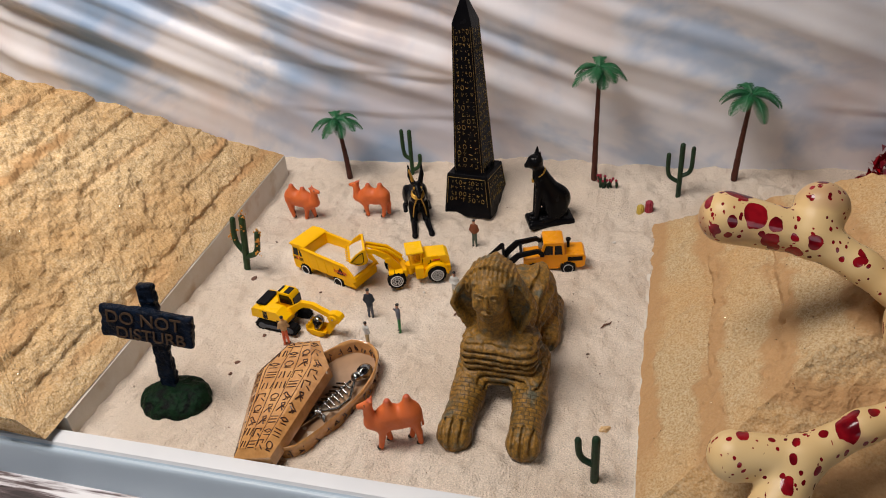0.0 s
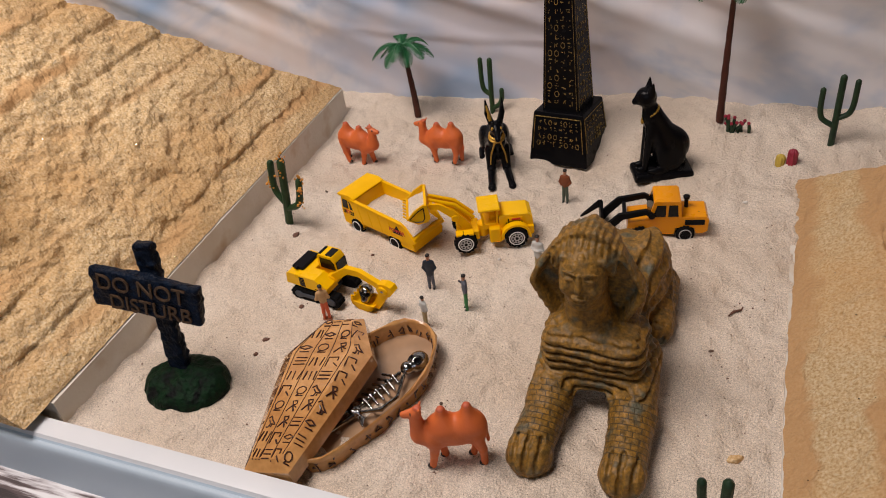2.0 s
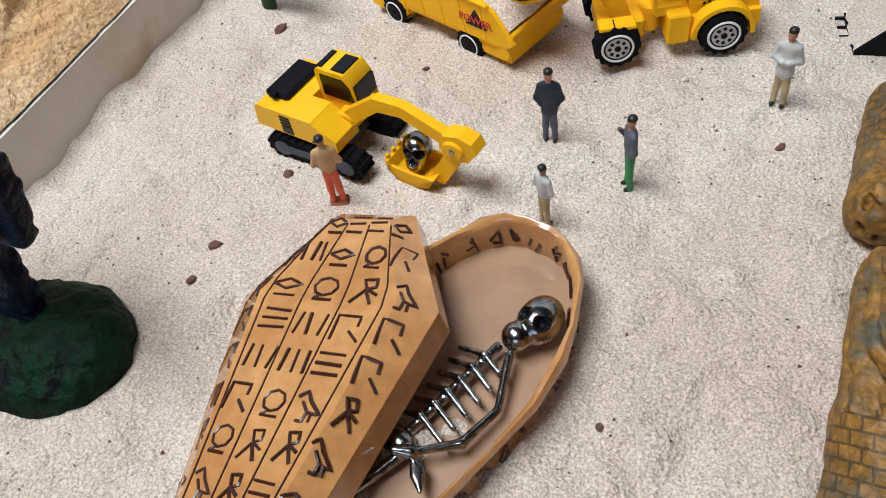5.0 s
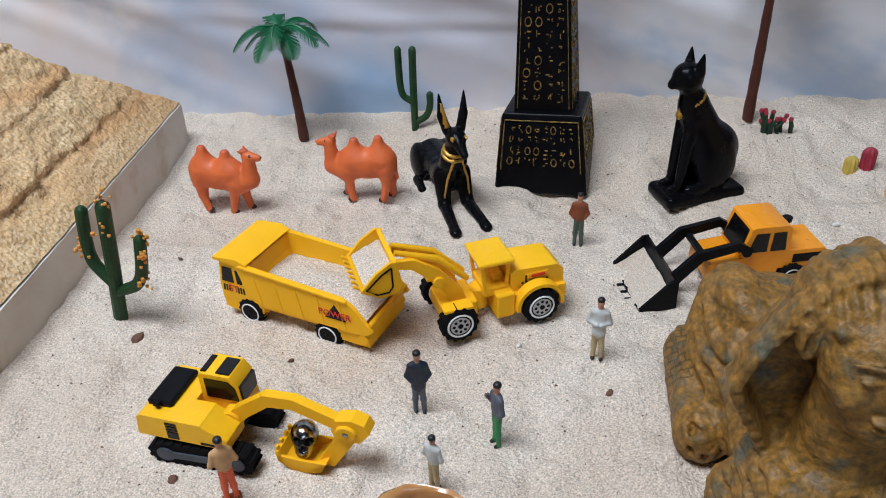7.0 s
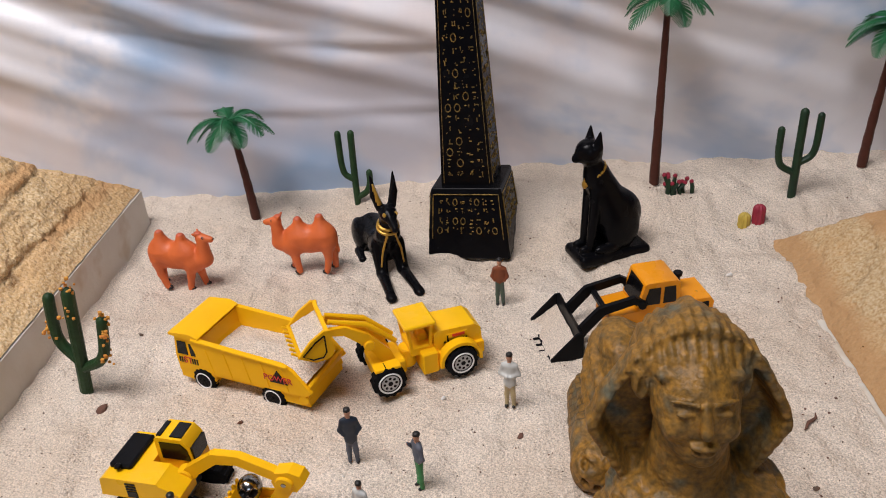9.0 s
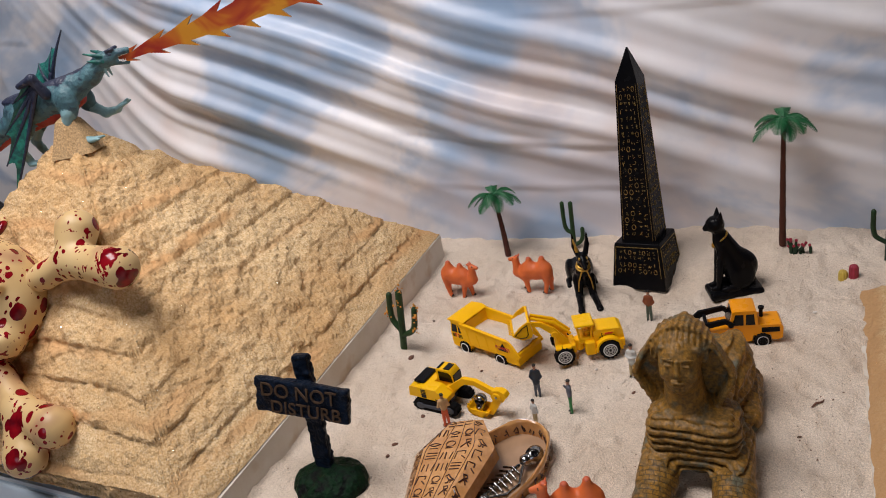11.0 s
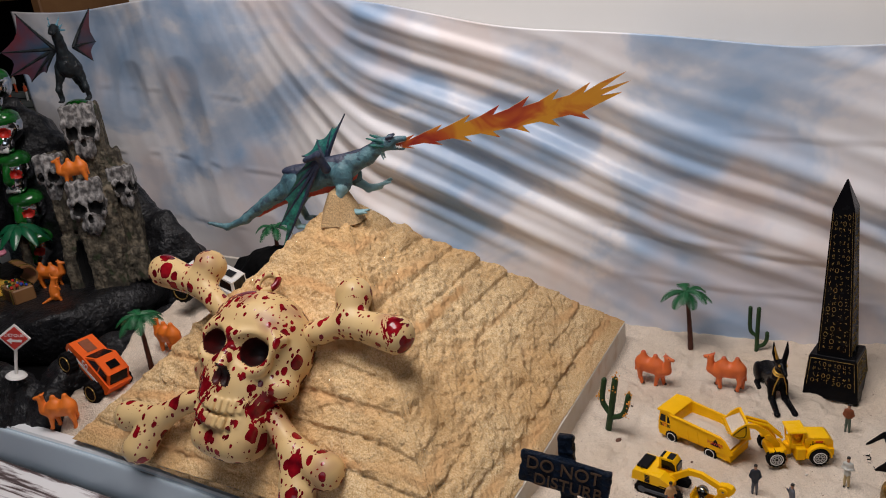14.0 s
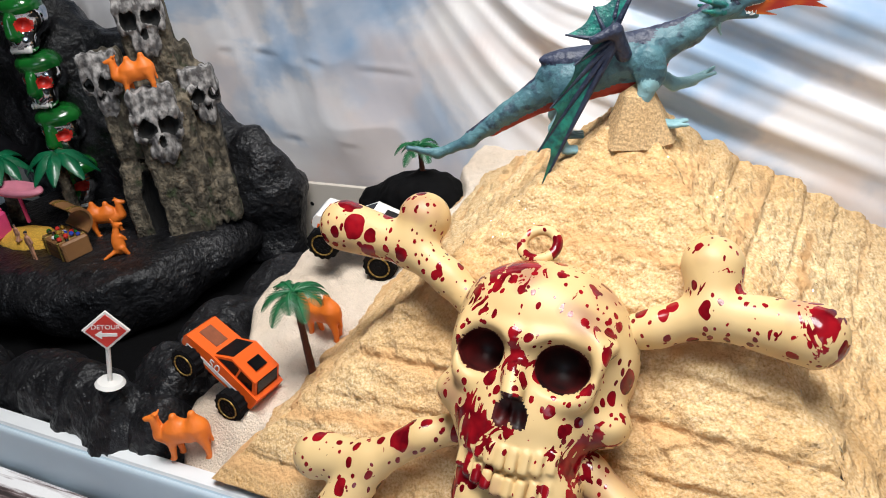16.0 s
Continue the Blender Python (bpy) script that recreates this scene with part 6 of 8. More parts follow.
def shovel_loader():
    m = at_ground(0.0098, 0.6055, 193, -0.0004) @ Matrix.Diagonal((0.82, 0.82, 0.87, 1))
    t = thing("toy_shovel_loader", "worn amber toy loader with a black front shovel on the sand", "toy loader", m)
    b = Build()
    b.prism([(-28, 7), (-25, 5.5), (-21, 5.5), (-20, 9.5), (-8.5, 9.5), (-7.5, 5), (6, 5), (7, 9.5), (19, 9.5), (20, 7), (21.5, 8), (21, 14), (7, 15.5), (7, 17.5), (-27, 17), (-28.5, 15)], -9, 9)
    body = part("body", b, AMBER, t)
    b = Build()
    b.prism([(-12, 16), (-11, 27.5), (-9.5, 28.5), (4, 28.5), (5.2, 27.8), (8.5, 16)], -9.2, 9.2)
    cab = part("cab", b, AMBER, t)
    for s in (-1, 1):
        w = Build()
        w.prism([(-9.8, 18), (-3.5, 18), (-3.8, 26), (-9, 26)], s * 9.1, s * 9.45)
        part("rear_window", w, GLASS, cab, "dark rear window")
        w = Build()
        w.prism([(-2, 18), (5.8, 18), (3.4, 26), (-2, 26)], s * 9.1, s * 9.45)
        part("side_window", w, GLASS, cab, "dark side window")
        w = Build()
        w.box((-20, s * 9.1, 13.5), (12, 0.5, 3.6), ch=0.1)
        part("vent", w, BLACK, body, "black side vent")
    w = Build()
    w.add([(8.6, -7.5, 17.3), (8.6, 7.5, 17.3), (5.5, 7, 27), (5.5, -7, 27), (8.2, -7.5, 17.0), (8.2, 7.5, 17.0), (5.1, 7, 26.8), (5.1, -7, 26.8)], [(0, 1, 2, 3), (4, 5, 6, 7), (0, 1, 5, 4), (1, 2, 6, 5), (2, 3, 7, 6), (3, 0, 4, 7)])
    part("windscreen", w, GLASS, cab, "dark windscreen")
    w = Build()
    w.cyl((-15.5, -3, 16.5), (-15.5, -3, 23.5), 1.3, n=12)
    w.cyl((-15.5, -3, 23), (-15.5, -3, 25), 2.0, 2.2, n=12)
    part("exhaust_stack", w, BLACK, t, "black exhaust stack")
    for s in (-1, 1):
        b = Build()
        b.prism([(5, 17), (10, 20), (24, 17), (32, 9), (36, 4), (39, 5), (36, 12), (27, 20.5), (10, 23.5), (4, 20)], s * 8.2, s * 10.4)
        b.cyl((6.5, s * 8, 19), (6.5, s * 11, 19), 2.0, n=12)
        part("lift_arm", b, BLACK, t, "black lift arm")
    part("cross_bar", Build().box((23, 0, 17.5), (2.4, 18, 2.4), ch=0.4), BLACK, t, "black cross bar")
    b = Build()
    b.prism([(36, 2), (36, 13), (38, 14.5), (38.4, 4), (40, 2.4), (51, 1.6), (51, 0.6), (38, 0.8)], -17, 17)
    for s in (-1, 1):
        b.prism([(36, 1.5), (36.5, 14), (39, 14), (51, 2.5), (51, 0.8)], s * 16.2, s * 17.4)
    sh = part("shovel", b, BLACK, t, "black front shovel")
    for k in range(6):
        tb = Build()
        tb.box((52.2, -12.5 + 5 * k, 1.2), (3.4, 1.2, 0.8), ch=0.2)
        part("tooth", tb, BLACK, sh)
    for x, s in ((13, -1), (13, 1), (-14.5, -1), (-14.5, 1)):
        wheel(t, pose(x * 0.001, s * 0.0088, 0.0055), 5.8, 4.2, BLACK, SILVER_RIM)
    u, v = np.meshgrid(np.linspace(38.6, 51, 16), np.linspace(-15.8, 15.8, 24), indexing="ij")
    z = 9 - 0.6 * (u - 38.6) + 0.5 * vnoise(np.stack([u, v, 0 * u], -1), 0.4, 6)
    single("sand_load", sheet("sand_load", u / 1000, v / 1000, z / 1000, SAND), "pale sand lying in the black shovel", "sand", m)


shovel_loader()


def excavator():
    m = at_ground(-0.1465, 0.519, -7, -0.0004) @ Matrix.Diagonal((0.83, 0.83, 0.69, 1))
    t = thing("toy_excavator", "yellow toy excavator with black tracks, holding a small silver skull", "toy excavator", m)
    for s in (-1, 1):
        pts = [(-13 + 4.8 * math.cos(a), 4.9 + 4.8 * math.sin(a)) for a in np.linspace(math.pi / 2, 1.5 * math.pi, 9)] + [(13 + 4.8 * math.cos(a), 4.9 + 4.8 * math.sin(a)) for a in np.linspace(-math.pi / 2, math.pi / 2, 9)]
        b = Build()
        b.prism(pts, s * 6.5, s * 12.5)
        tr = part("track", b, RUBBER, t, "black rubber track")
        for k in range(26):
            f = k / 26 * (52 + 2 * math.pi * 4.9)
            if f < 26:
                x, z, a = -13 + f, 9.8, 0
            elif f < 26 + 15.4:
                q = math.pi / 2 - (f - 26) / 4.9
                x, z, a = 13 + 4.9 * math.cos(q), 4.9 + 4.9 * math.sin(q), 90 - math.degrees(q)
            elif f < 67.4:
                x, z, a = 13 - (f - 41.4), 0.1, 0
            else:
                q = -math.pi / 2 - (f - 67.4) / 4.9
                x, z, a = -13 + 4.9 * math.cos(q), 4.9 + 4.9 * math.sin(q), 90 - math.degrees(q)
            g = Build()
            g.box((0, 0, 0), (1.5, 6.4, 0.9), ch=0.15)
            part("track_shoe", g, RUBBER, tr, at=pose(x / 1000, s * 0.0095, z / 1000, 0, a, 0))
        g = Build()
        g.box((0, s * 12.6, 4.9), (24, 0.8, 3.4), ch=0.3)
        for x in (-12, 12):
            g.cyl((x, s * 12.3, 4.9), (x, s * 13.1, 4.9), 3.2, n=14)
        part("side_frame", g, GREY, tr, "dark grey side frame")
    part("turntable", Build().cyl((0, 0, 7), (0, 0, 12.5), 8, n=24).box((0, 0, 6), (16, 14, 4), ch=0.5), GREY, t, "dark grey turntable")
    up = pose(0, 0, 0, 0, 0, -3)
    b = Build()
    b.prism([(-20.5, 12), (-19.5, 21), (-18, 22.2), (3, 22.2), (4, 21), (10.5, 17.5), (11.5, 16.5), (11.5, 12)], -12, -1.5)
    b.prism([(-20.5, 12), (-19.5, 21), (-18, 22.2), (-4, 22.2), (-4, 15), (10, 15), (10, 12)], -1.5, 12)
    body = part("upper_body", b, PAINT, t, "glossy yellow body", up)
    part("engine_cover", Build().box((-14, 1.5, 23), (9, 17, 2.8), ch=0.8).box((-14, -7.6, 24.3), (2.2, 2.2, 1.6), ch=0.3), BLACK, body, "black engine cover")
    g = Build()
    for k in range(3):
        g.box((-7.5, -12.1, 20.3 - 1.5 * k), (4, 0.4, 0.9), ch=0.05)
    g.box((-7.5, -12.1, 14.6), (4, 0.4, 3.4), ch=0.05)
    part("side_mark", g, GLASS, body, "black printed side marking")
    part("nameplate", Build().box((5.5, -12.1, 13.2), (7, 0.3, 1.0), ch=0.05), GLASS, body, "black printed nameplate bar")
    b = Build()
    b.prism([(-4, 15), (-4, 31), (-3, 32), (7, 32), (9.5, 28), (10.5, 15)], 2, 12)
    cab = part("cab", b, PAINT, t, at=up)
    for y0, y1 in ((1.6, 1.95), (12.05, 12.4)):
        g = Build()
        g.prism([(-2, 21), (-2, 30), (6.4, 30), (8.6, 27), (9.2, 21)], y0, y1)
        part("side_window", g, GLASS, cab, "dark cab window")
    g = Build()
    g.prism([(2.6, 20), (11.4, 20), (11.4, 27.6), (2.6, 27.6)], 9.2, 10.6, axis="x")
    g.box((4.2, 7, 32.1), (5, 8, 0.8), ch=0.2)
    g.box((-2.6, 7, 32.1), (2, 8, 0.8), ch=0.2)
    part("windscreen", g, GLASS, cab, "dark windscreen and roof hatch")
    b = Build()
    b.prism([(6, 15), (10, 13.5), (14, 19), (22, 26.5), (30, 27.5), (46, 20.5), (49, 21), (49, 25), (46, 26), (31, 32.5), (21, 32), (9, 21.5)], -2.6, 0.6)
    b.cyl((8, -3.4, 17), (8, 1.4, 17), 3.4, n=16)
    b.tube([(20, -1, 31.5), (44, -1, 25.5)], [1.1, 0.8], 8)
    part("boom", b, YELLOW, t, at=up)
    b = Build()
    b.prism([(44, 18), (52, 18), (55.5, 23.5), (54, 27), (50, 28.6), (44.5, 27), (43, 22)], -3.6, 1.6)
    b.prism([(45.5, 21), (51.5, 20), (42, 2), (36.5, 2.5)], -3.0, 1.0)
    b.cyl((48, -4.6, 22.5), (48, 2.6, 22.5), 3.4, n=16)
    part("stick", b, YELLOW, t, at=up)
    b = Build()
    b.cyl((48, -5.0, 22.5), (48, -4.5, 22.5), 1.0, n=10)
    part("rivet", b, SILVER, t, "metal rivet", at=up)
    b = Build()
    b.prism([(41, 7), (39, 2.5), (35, 0.4), (29, 0.4), (24.5, 4), (24, 9), (25.2, 9), (26.5, 4.8), (30, 2.2), (35, 2.2), (38, 4.5)], -6.6, 5)
    for y in (-6.6, 4.2):
        b.prism([(41, 7), (39, 2.5), (35, 0.4), (29, 0.4), (24.5, 4), (24.5, 7), (33, 6.5)], y, y + 0.9)
    bk = part("bucket", b, YELLOW, t, at=up)
    for k in range(4):
        part("tooth", Build().box((24.4, -5.3 + 3 * k, 9.6), (1.0, 1.4, 2.6), ch=0.2), YELLOW, bk)
    sk = sculpt("skull_bead", [egg((0, 0, 1.5), (3.6, 3.2, 3.9)), egg((1.2, 0, -2.2), (2.5, 2.1, 2.4), k=1.2), egg((3.2, -1.4, 1.0), (1.3, 1.0, 1.1), 1, 0.2, "-"), egg((3.2, 1.4, 1.0), (1.3, 1.0, 1.1), 1, 0.2, "-"), egg((3.6, 0, -1.0), (0.7, 0.5, 0.8), 1, 0.2, "-")], 0.3, [SILVER, BLACK], 0.8)
    single("silver_skull", sk, "small silver skull bead lying in the excavator bucket", "skull bead", m @ pose(0.031, -0.001, 0.0088, 0, -20, -75) @ Matrix.Scale(1.4, 4))


excavator()

# ---- plants ----


def palm(name, label, at, height, reach, fronds, seed, trunk_mat=TRUNK, leaf_mat=LEAF, lean=0.0, trunk_r=1.9, group="toy palms"):
    R = random.Random(seed)
    t = thing(name, label, "toy palm", at, group)
    b = Build()
    n = 14
    pts = [(lean * height * (k / n) ** 1.5, 0, height * k / n) for k in range(n + 1)]
    b.tube(pts, [trunk_r * (1.25 - 0.55 * k / n) * (1.06 if k % 2 else 0.96) for k in range(n + 1)], 12)
    part("trunk", b, trunk_mat, t)
    x0 = pts[-1][0]
    for f in range(fronds):
        a = 2 * math.pi * f / fronds + R.uniform(-0.2, 0.2)
        rise = R.uniform(0.55, 1.0) if f % 2 else R.uniform(0.15, 0.5)
        L = reach * R.uniform(0.85, 1.12)
        b = Build()
        spine = []
        for k in range(9):
            s = k / 8
            spine.append(np.array([x0 + math.cos(a) * L * s * (1 - 0.12 * s), math.sin(a) * L * s * (1 - 0.12 * s), height + L * (rise * s - (0.55 + 0.55 * rise) * s * s)]))
        b.tube(spine, [0.7 * (1 - 0.8 * k / 8) + 0.12 for k in range(9)], 6)
        side = np.array([-math.sin(a), math.cos(a), 0])
        for k in range(2, 27):
            s = k / 26
            i = min(7, int(s * 8))
            p = spine[i] + (spine[i + 1] - spine[i]) * (s * 8 - i)
            d = (spine[i + 1] - spine[i]) / np.linalg.norm(spine[i + 1] - spine[i])
            w = reach * 0.23 * math.sin(math.pi * min(1, 0.12 + s * 0.86)) ** 0.6
            for q in (-1, 1):
                tip = p + q * side * w + d * w * 0.75 - np.array([0, 0, w * 0.28])
                h = d * (L / 26 * 0.5)
                up = np.array([0, 0, 0.22])
                b.add([p - h, p + h, tip + h * 0.25, tip - h * 0.25, p - h - up, p + h - up, tip + h * 0.25 - up, tip - h * 0.25 - up], [(0, 1, 2, 3), (7, 6, 5, 4), (0, 4, 5, 1), (1, 5, 6, 2), (2, 6, 7, 3), (3, 7, 4, 0)])
        part("frond", b, leaf_mat, t)
    return t


PL = "small green plastic palm tree with a dark brown trunk"
palm("toy_palm", PL, at_ground(-0.168, 0.699, 20), 52, 21, 10, 1, lean=-0.07)
palm("toy_palm", "tall green plastic palm tree with a brown trunk, by the cloth", at_ground(0.029, 0.705, 70), 88, 22, 10, 2, lean=0.03)
palm("toy_palm", PL, at_ground(0.130, 0.716, 10), 67, 22, 10, 3, lean=0.06)


def cactus(label, at, limbs, mat, flowers=(), tips=None):
    t = thing("toy_cactus", label, "toy cactus", at, "toy cacti")
    for k, (pts, r) in enumerate(limbs):
        b = Build()
        n = len(pts)
        fine = []
        for i in range(n - 1):
            for s in np.linspace(0, 1, 5)[:-1]:
                fine.append(np.array(pts[i]) * (1 - s) + np.array(pts[i + 1]) * s)
        fine.append(np.array(pts[-1]))
        for _ in range(2):
            fine = [fine[0]] + [(fine[i - 1] + 2 * fine[i] + fine[i + 1]) / 4 for i in range(1, len(fine) - 1)] + [fine[-1]]
        end = fine[-1] - fine[-2]
        end = end / np.linalg.norm(end)
        fine += [fine[-1] + end * r * 0.5, fine[-1] + end * r * 0.9]
        b.tube(fine, [r] * (len(fine) - 2) + [r * 0.8, r * 0.3], 10)
        part("stem" if k == 0 else "arm", b, mat, t)
    R = random.Random(5)
    for c in flowers:
        b = Build()
        for _ in range(14):
            b.ball(np.array(c) + np.array([R.gauss(0, 1.1), R.gauss(0, 1.1), R.gauss(0, 1.6)]), R.uniform(0.4, 0.9), n=6)
        part("flower", b, FLOWER, t, "orange flower cluster")
    return t


cactus("dark green flowering toy cactus with orange blossoms on its arms", at_ground(-0.198, 0.569, -10, 0, 9), [([(0, 0, -1), (0, 0, 20), (-0.5, 0, 44)], 2.3), ([(0, 0, 14), (-7, 0, 20), (-8.5, 0, 26), (-8.5, 0, 40)], 2.0), ([(0, 0, 11), (8, 0, 16), (10.5, 0, 22), (11, 0, 35)], 2.0)], CACTUS, [(-0.5, 0, 45), (-0.5, -1, 36), (11, 0, 36), (11.5, -1, 20), (-10, -0.5, 25), (12.5, -1, 30)])
cactus("olive green toy cactus with two upright stems", at_ground(-0.118, 0.712, 0), [([(0, 0, -1), (0, 0, 15), (0.5, 0, 38)], 1.7), ([(0, 0, 13), (-5, 0, 16), (-6, 0, 22), (-6, 0, 38)], 1.6), ([(0, 0, 3), (5.5, 0, 6), (7.5, 0, 11), (7.5, 0, 17)], 1.6)], CACTUS)
cactus("dark green toy cactus with two raised arms by the cloth", at_ground(0.091, 0.695, 0), [([(0, 0, -1), (0, 0, 20), (0, 0, 42)], 1.9), ([(0, 0, 12), (-7.5, 0, 16), (-9, 0, 22), (-9, 0, 34)], 1.6), ([(0, 0, 17), (6, 0, 20), (7.5, 0, 25), (7.5, 0, 40)], 1.6)], DARK_CACTUS)
cactus("small dark green toy cactus with one bent arm", at_ground(0.058, 0.4305, 0), [([(0, 0, -1), (0, 0, 14), (0, 0, 29)], 2.1), ([(0, 0, 11), (-6, 0, 14), (-8, 0, 18), (-8.5, 0, 27)], 1.7)], DARK_CACTUS)

succulent = thing("toy_succulent", "tiny branching green cactus with red tips on the sand", "toy cactus", at_ground(0.041, 0.699, 0), "toy cacti")
R = random.Random(9)
for k in range(11):
    x, y, h = R.uniform(-7, 7), R.uniform(-2, 2), R.uniform(5, 10.5)
    tip_x = x + R.uniform(-2.5, 2.5)
    stem = part("stem", Build().tube([(x, y, -0.5), (x + R.uniform(-1, 1), y, h * 0.5), (tip_x, y, h)], [0.9, 1.1, 0.8], 8), DARK_CACTUS, succulent)
    part("tip", Build().ball((tip_x, y, h + 0.3), (1.1, 1.0, 1.2), n=8), CRIMSON, stem, "crimson tip")
for nm, lb, x, y, r, h, m in (("toy_barrel_cactus", "tiny yellow ribbed barrel cactus half sunk in sand", 0.0655, 0.678, 2.6, 6.5, LIME), ("toy_barrel_cactus", "tiny crimson ribbed barrel cactus half sunk in sand", 0.0715, 0.6775, 2.7, 9, CRIMSON)):
    me = sculpt(nm, [limb((0, 0, 0), (0, 0, h - r), r, r)], 0.3, [m], 0.5, -1, lambda D, P: D + 0.25 * np.cos(9 * np.arctan2(P[..., 1], P[..., 0])))
    single(nm, me, lb, "toy cactus", at_ground(x, y, 15), "toy cacti")

# ---- painted miniature figurines: one plain mesh each ----


def figurine(name, label, at, coat, legs, arms="down", seed=0, skin=SKIN, hair=HAIR, coat_long=False, scale=1.0, base=False, kneel=False):
    z = 4.5 if kneel else 10
    p = [egg((0, 0, z + 4.3), (1.7, 2.6, 4.3), 0), egg((0, 0, z + 7.2), (1.5, 3.0, 1.6), 0, 0.8), limb((0, 0, z + 8), (0, 0, z + 9.4), 0.8, 0.8, 2), egg((0.1, 0, z + 10.6), (1.25, 1.2, 1.5), 2, 0.2), egg((-0.1, 0, z + 11.5), (1.4, 1.35, 0.9), 3, 0.2)]
    if coat_long:
        p += [egg((0, 0, z + 0.5), (1.7, 2.4, 2.6), 0, 0.8)]
    for s in (-1, 1):
        if kneel:
            p += [limb((0, s, 4.6), (2.5, 1.2 * s, 1.0), 1.2, 1.0, 1), limb((2.5, 1.2 * s, 1.0), (-1.5, 1.2 * s, 0.8), 0.9, 0.8, 1)]
        else:
            p += [limb((0, 0.9 * s, 10.5), (0.3 * s, 1.3 * s, 5), 1.25, 0.95, 1), limb((0.3 * s, 1.3 * s, 5), (0, 1.4 * s, 0.8), 0.95, 0.8, 1), egg((0.6, 1.4 * s, 0.5), (1.3, 0.7, 0.6), 3, 0.3)]
        hand = {"down": (0.6, 3.2 * s, z + 0.6), "hips": (0.8, 2.4 * s, z + 2.2), "front": (2.0, 0.8 * s, z + 3.6), "one": (0.8, 2.4 * s, z + 2.2) if s > 0 else (2.4, -2.6, z + 7)}[arms]
        elbow = (0.0, 3.6 * s, z + 3.8)
        p += [limb((0, 2.5 * s, z + 7.2), elbow, 0.85, 0.75, 0), limb(elbow, hand, 0.75, 0.6, 0), egg(hand, (0.6, 0.6, 0.6), 2, 0.2)]
    if base:
        p += [block((0, 0, 0.2), (2.2, 2.8, 0.4), 0.3, 4, 0.1)]
    me = sculpt(name, p, 0.33, [coat, legs, skin, hair, RUST], 0.7, -0.3, None, scale)
    return single(name, me, label, "figurine", at @ Matrix.Diagonal((0.86, 0.86, 1, 1)), "miniature figurines")


figurine("figurine", "miniature figurine in a navy coat and slate trousers", at_ground(-0.093, 0.533, -80), NAVY, SLATE, "hips", coat_long=True)
figurine("figurine", "miniature figurine in grey top and green trousers", at_ground(-0.071, 0.524, -150), SLATE, GREEN_P, "one", base=False)
figurine("figurine", "miniature figurine in a tan shirt and orange trousers", at_ground(-0.137, 0.500, 120), BEIGE_FIG, TROUSER, "front", base=True)
figurine("figurine", "miniature figurine in a white coat and buff trousers", at_ground(-0.043, 0.556, -100), PALE, BUFF, "front", coat_long=True)
figurine("figurine", "miniature figurine in a rust brown jacket with hands on hips", at_ground(-0.046, 0.624, -95), RUST, OLIVE, "hips")
figurine("figurine", "miniature figurine in white standing behind the coffin", at_ground(-0.086, 0.507, 60), PALE, BUFF, "hips", scale=0.85)
# ---- dragon breathing a paper flame, on top of the pyramid ----
dm = pose(-0.388, 0.531, 0.161, 0, 0, 19) @ Matrix.Scale(0.78, 4)
dragon = thing("toy_dragon", "blue toy dragon with teal wings perched on the pyramid top", "toy dragon", dm)
p = chain([(-122, 0, 2), (-104, 0, -3), (-84, 0, 4), (-60, 0, 20), (-34, 0, 34)], [1.6, 2.8, 4.0, 5.6, 8.5], 0, 3)
p += [egg((-18, 0, 40), (24, 12, 12), 0), egg((10, 0, 46), (20, 11.5, 13), 0, 6), egg((-14, 0, 49), (26, 9, 6), 2, 1), egg((16, 0, 55), (20, 7.5, 6), 2, 1), limb((22, 0, 50), (42, 0, 58), 10, 7, 0, 5), limb((42, 0, 58), (54, 0, 66), 7, 6, 0, 4),
      egg((60, 0, 69), (9, 6, 6), 0, 3), limb((64, 0, 71), (78, 0, 72.5), 4.2, 2.8, 0, 2), limb((64, 0, 66), (76, 0, 63.5), 3.2, 1.6, 0, 1.5),
      limb((66, 0, 68.5), (82, 0, 68), 0.8, 2.2, 1, 0.5, "-")]
p += chain([(-84, 0, 9), (-58, 0, 25), (-34, 0, 42), (-8, 0, 51), (18, 0, 57), (42, 0, 64), (54, 0, 72)], [1.4, 2.0, 3.4, 4.2, 4.2, 3.2, 2.2], 2, 2)
p += chain([(-70, 0, 8), (-46, 0, 20), (-20, 0, 29), (8, 0, 34), (26, 0, 42)], [2.2, 3.6, 6.0, 6.4, 5.0], 1, 1.5)
p += [limb((58, 4.5 * s, 72), (46, 6.5 * s, 76), 2.0, 1.0, 3, 0.6) for s in (-1, 1)] + [limb((57, 5 * s, 68), (47, 7 * s, 70), 1.8, 1.0, 3, 0.6) for s in (-1, 1)]
p += [limb((63, 4 * s, 74.5), (68, 3.2 * s, 76), 1.6, 1.4, 2, 0.8) for s in (-1, 1)] + [limb((56, 3 * s, 63), (58, 3 * s, 55), 1.6, 0.6, 4, 0.8) for s in (-1, 1)]
p += [egg((65, 4.8 * s, 72.2), (1.3, 0.8, 1.0), 2, 0.1) for s in (-1, 1)]
for k in range(6):
    for s in (-1, 1):
        p += [limb((67 + 2 * k, 2.3 * s, 70.0), (67 + 2 * k, 2.3 * s, 68.0), 0.55, 0.2, 5, 0.1), limb((66 + 1.9 * k, 2.0 * s, 65.6), (66 + 1.9 * k, 2.0 * s, 67.4), 0.5, 0.2, 5, 0.1)]
p += [egg((20, -11, 42), (9, 5.5, 13), 0, 3)] + chain([(19, -13, 34), (14, -14, 21), (21, -14, 13)], [5.2, 4, 3.2], 4, 2) + chain([(21, -14, 13), (32, -14, 11)], [3.4, 2.6], 4, 1.5)
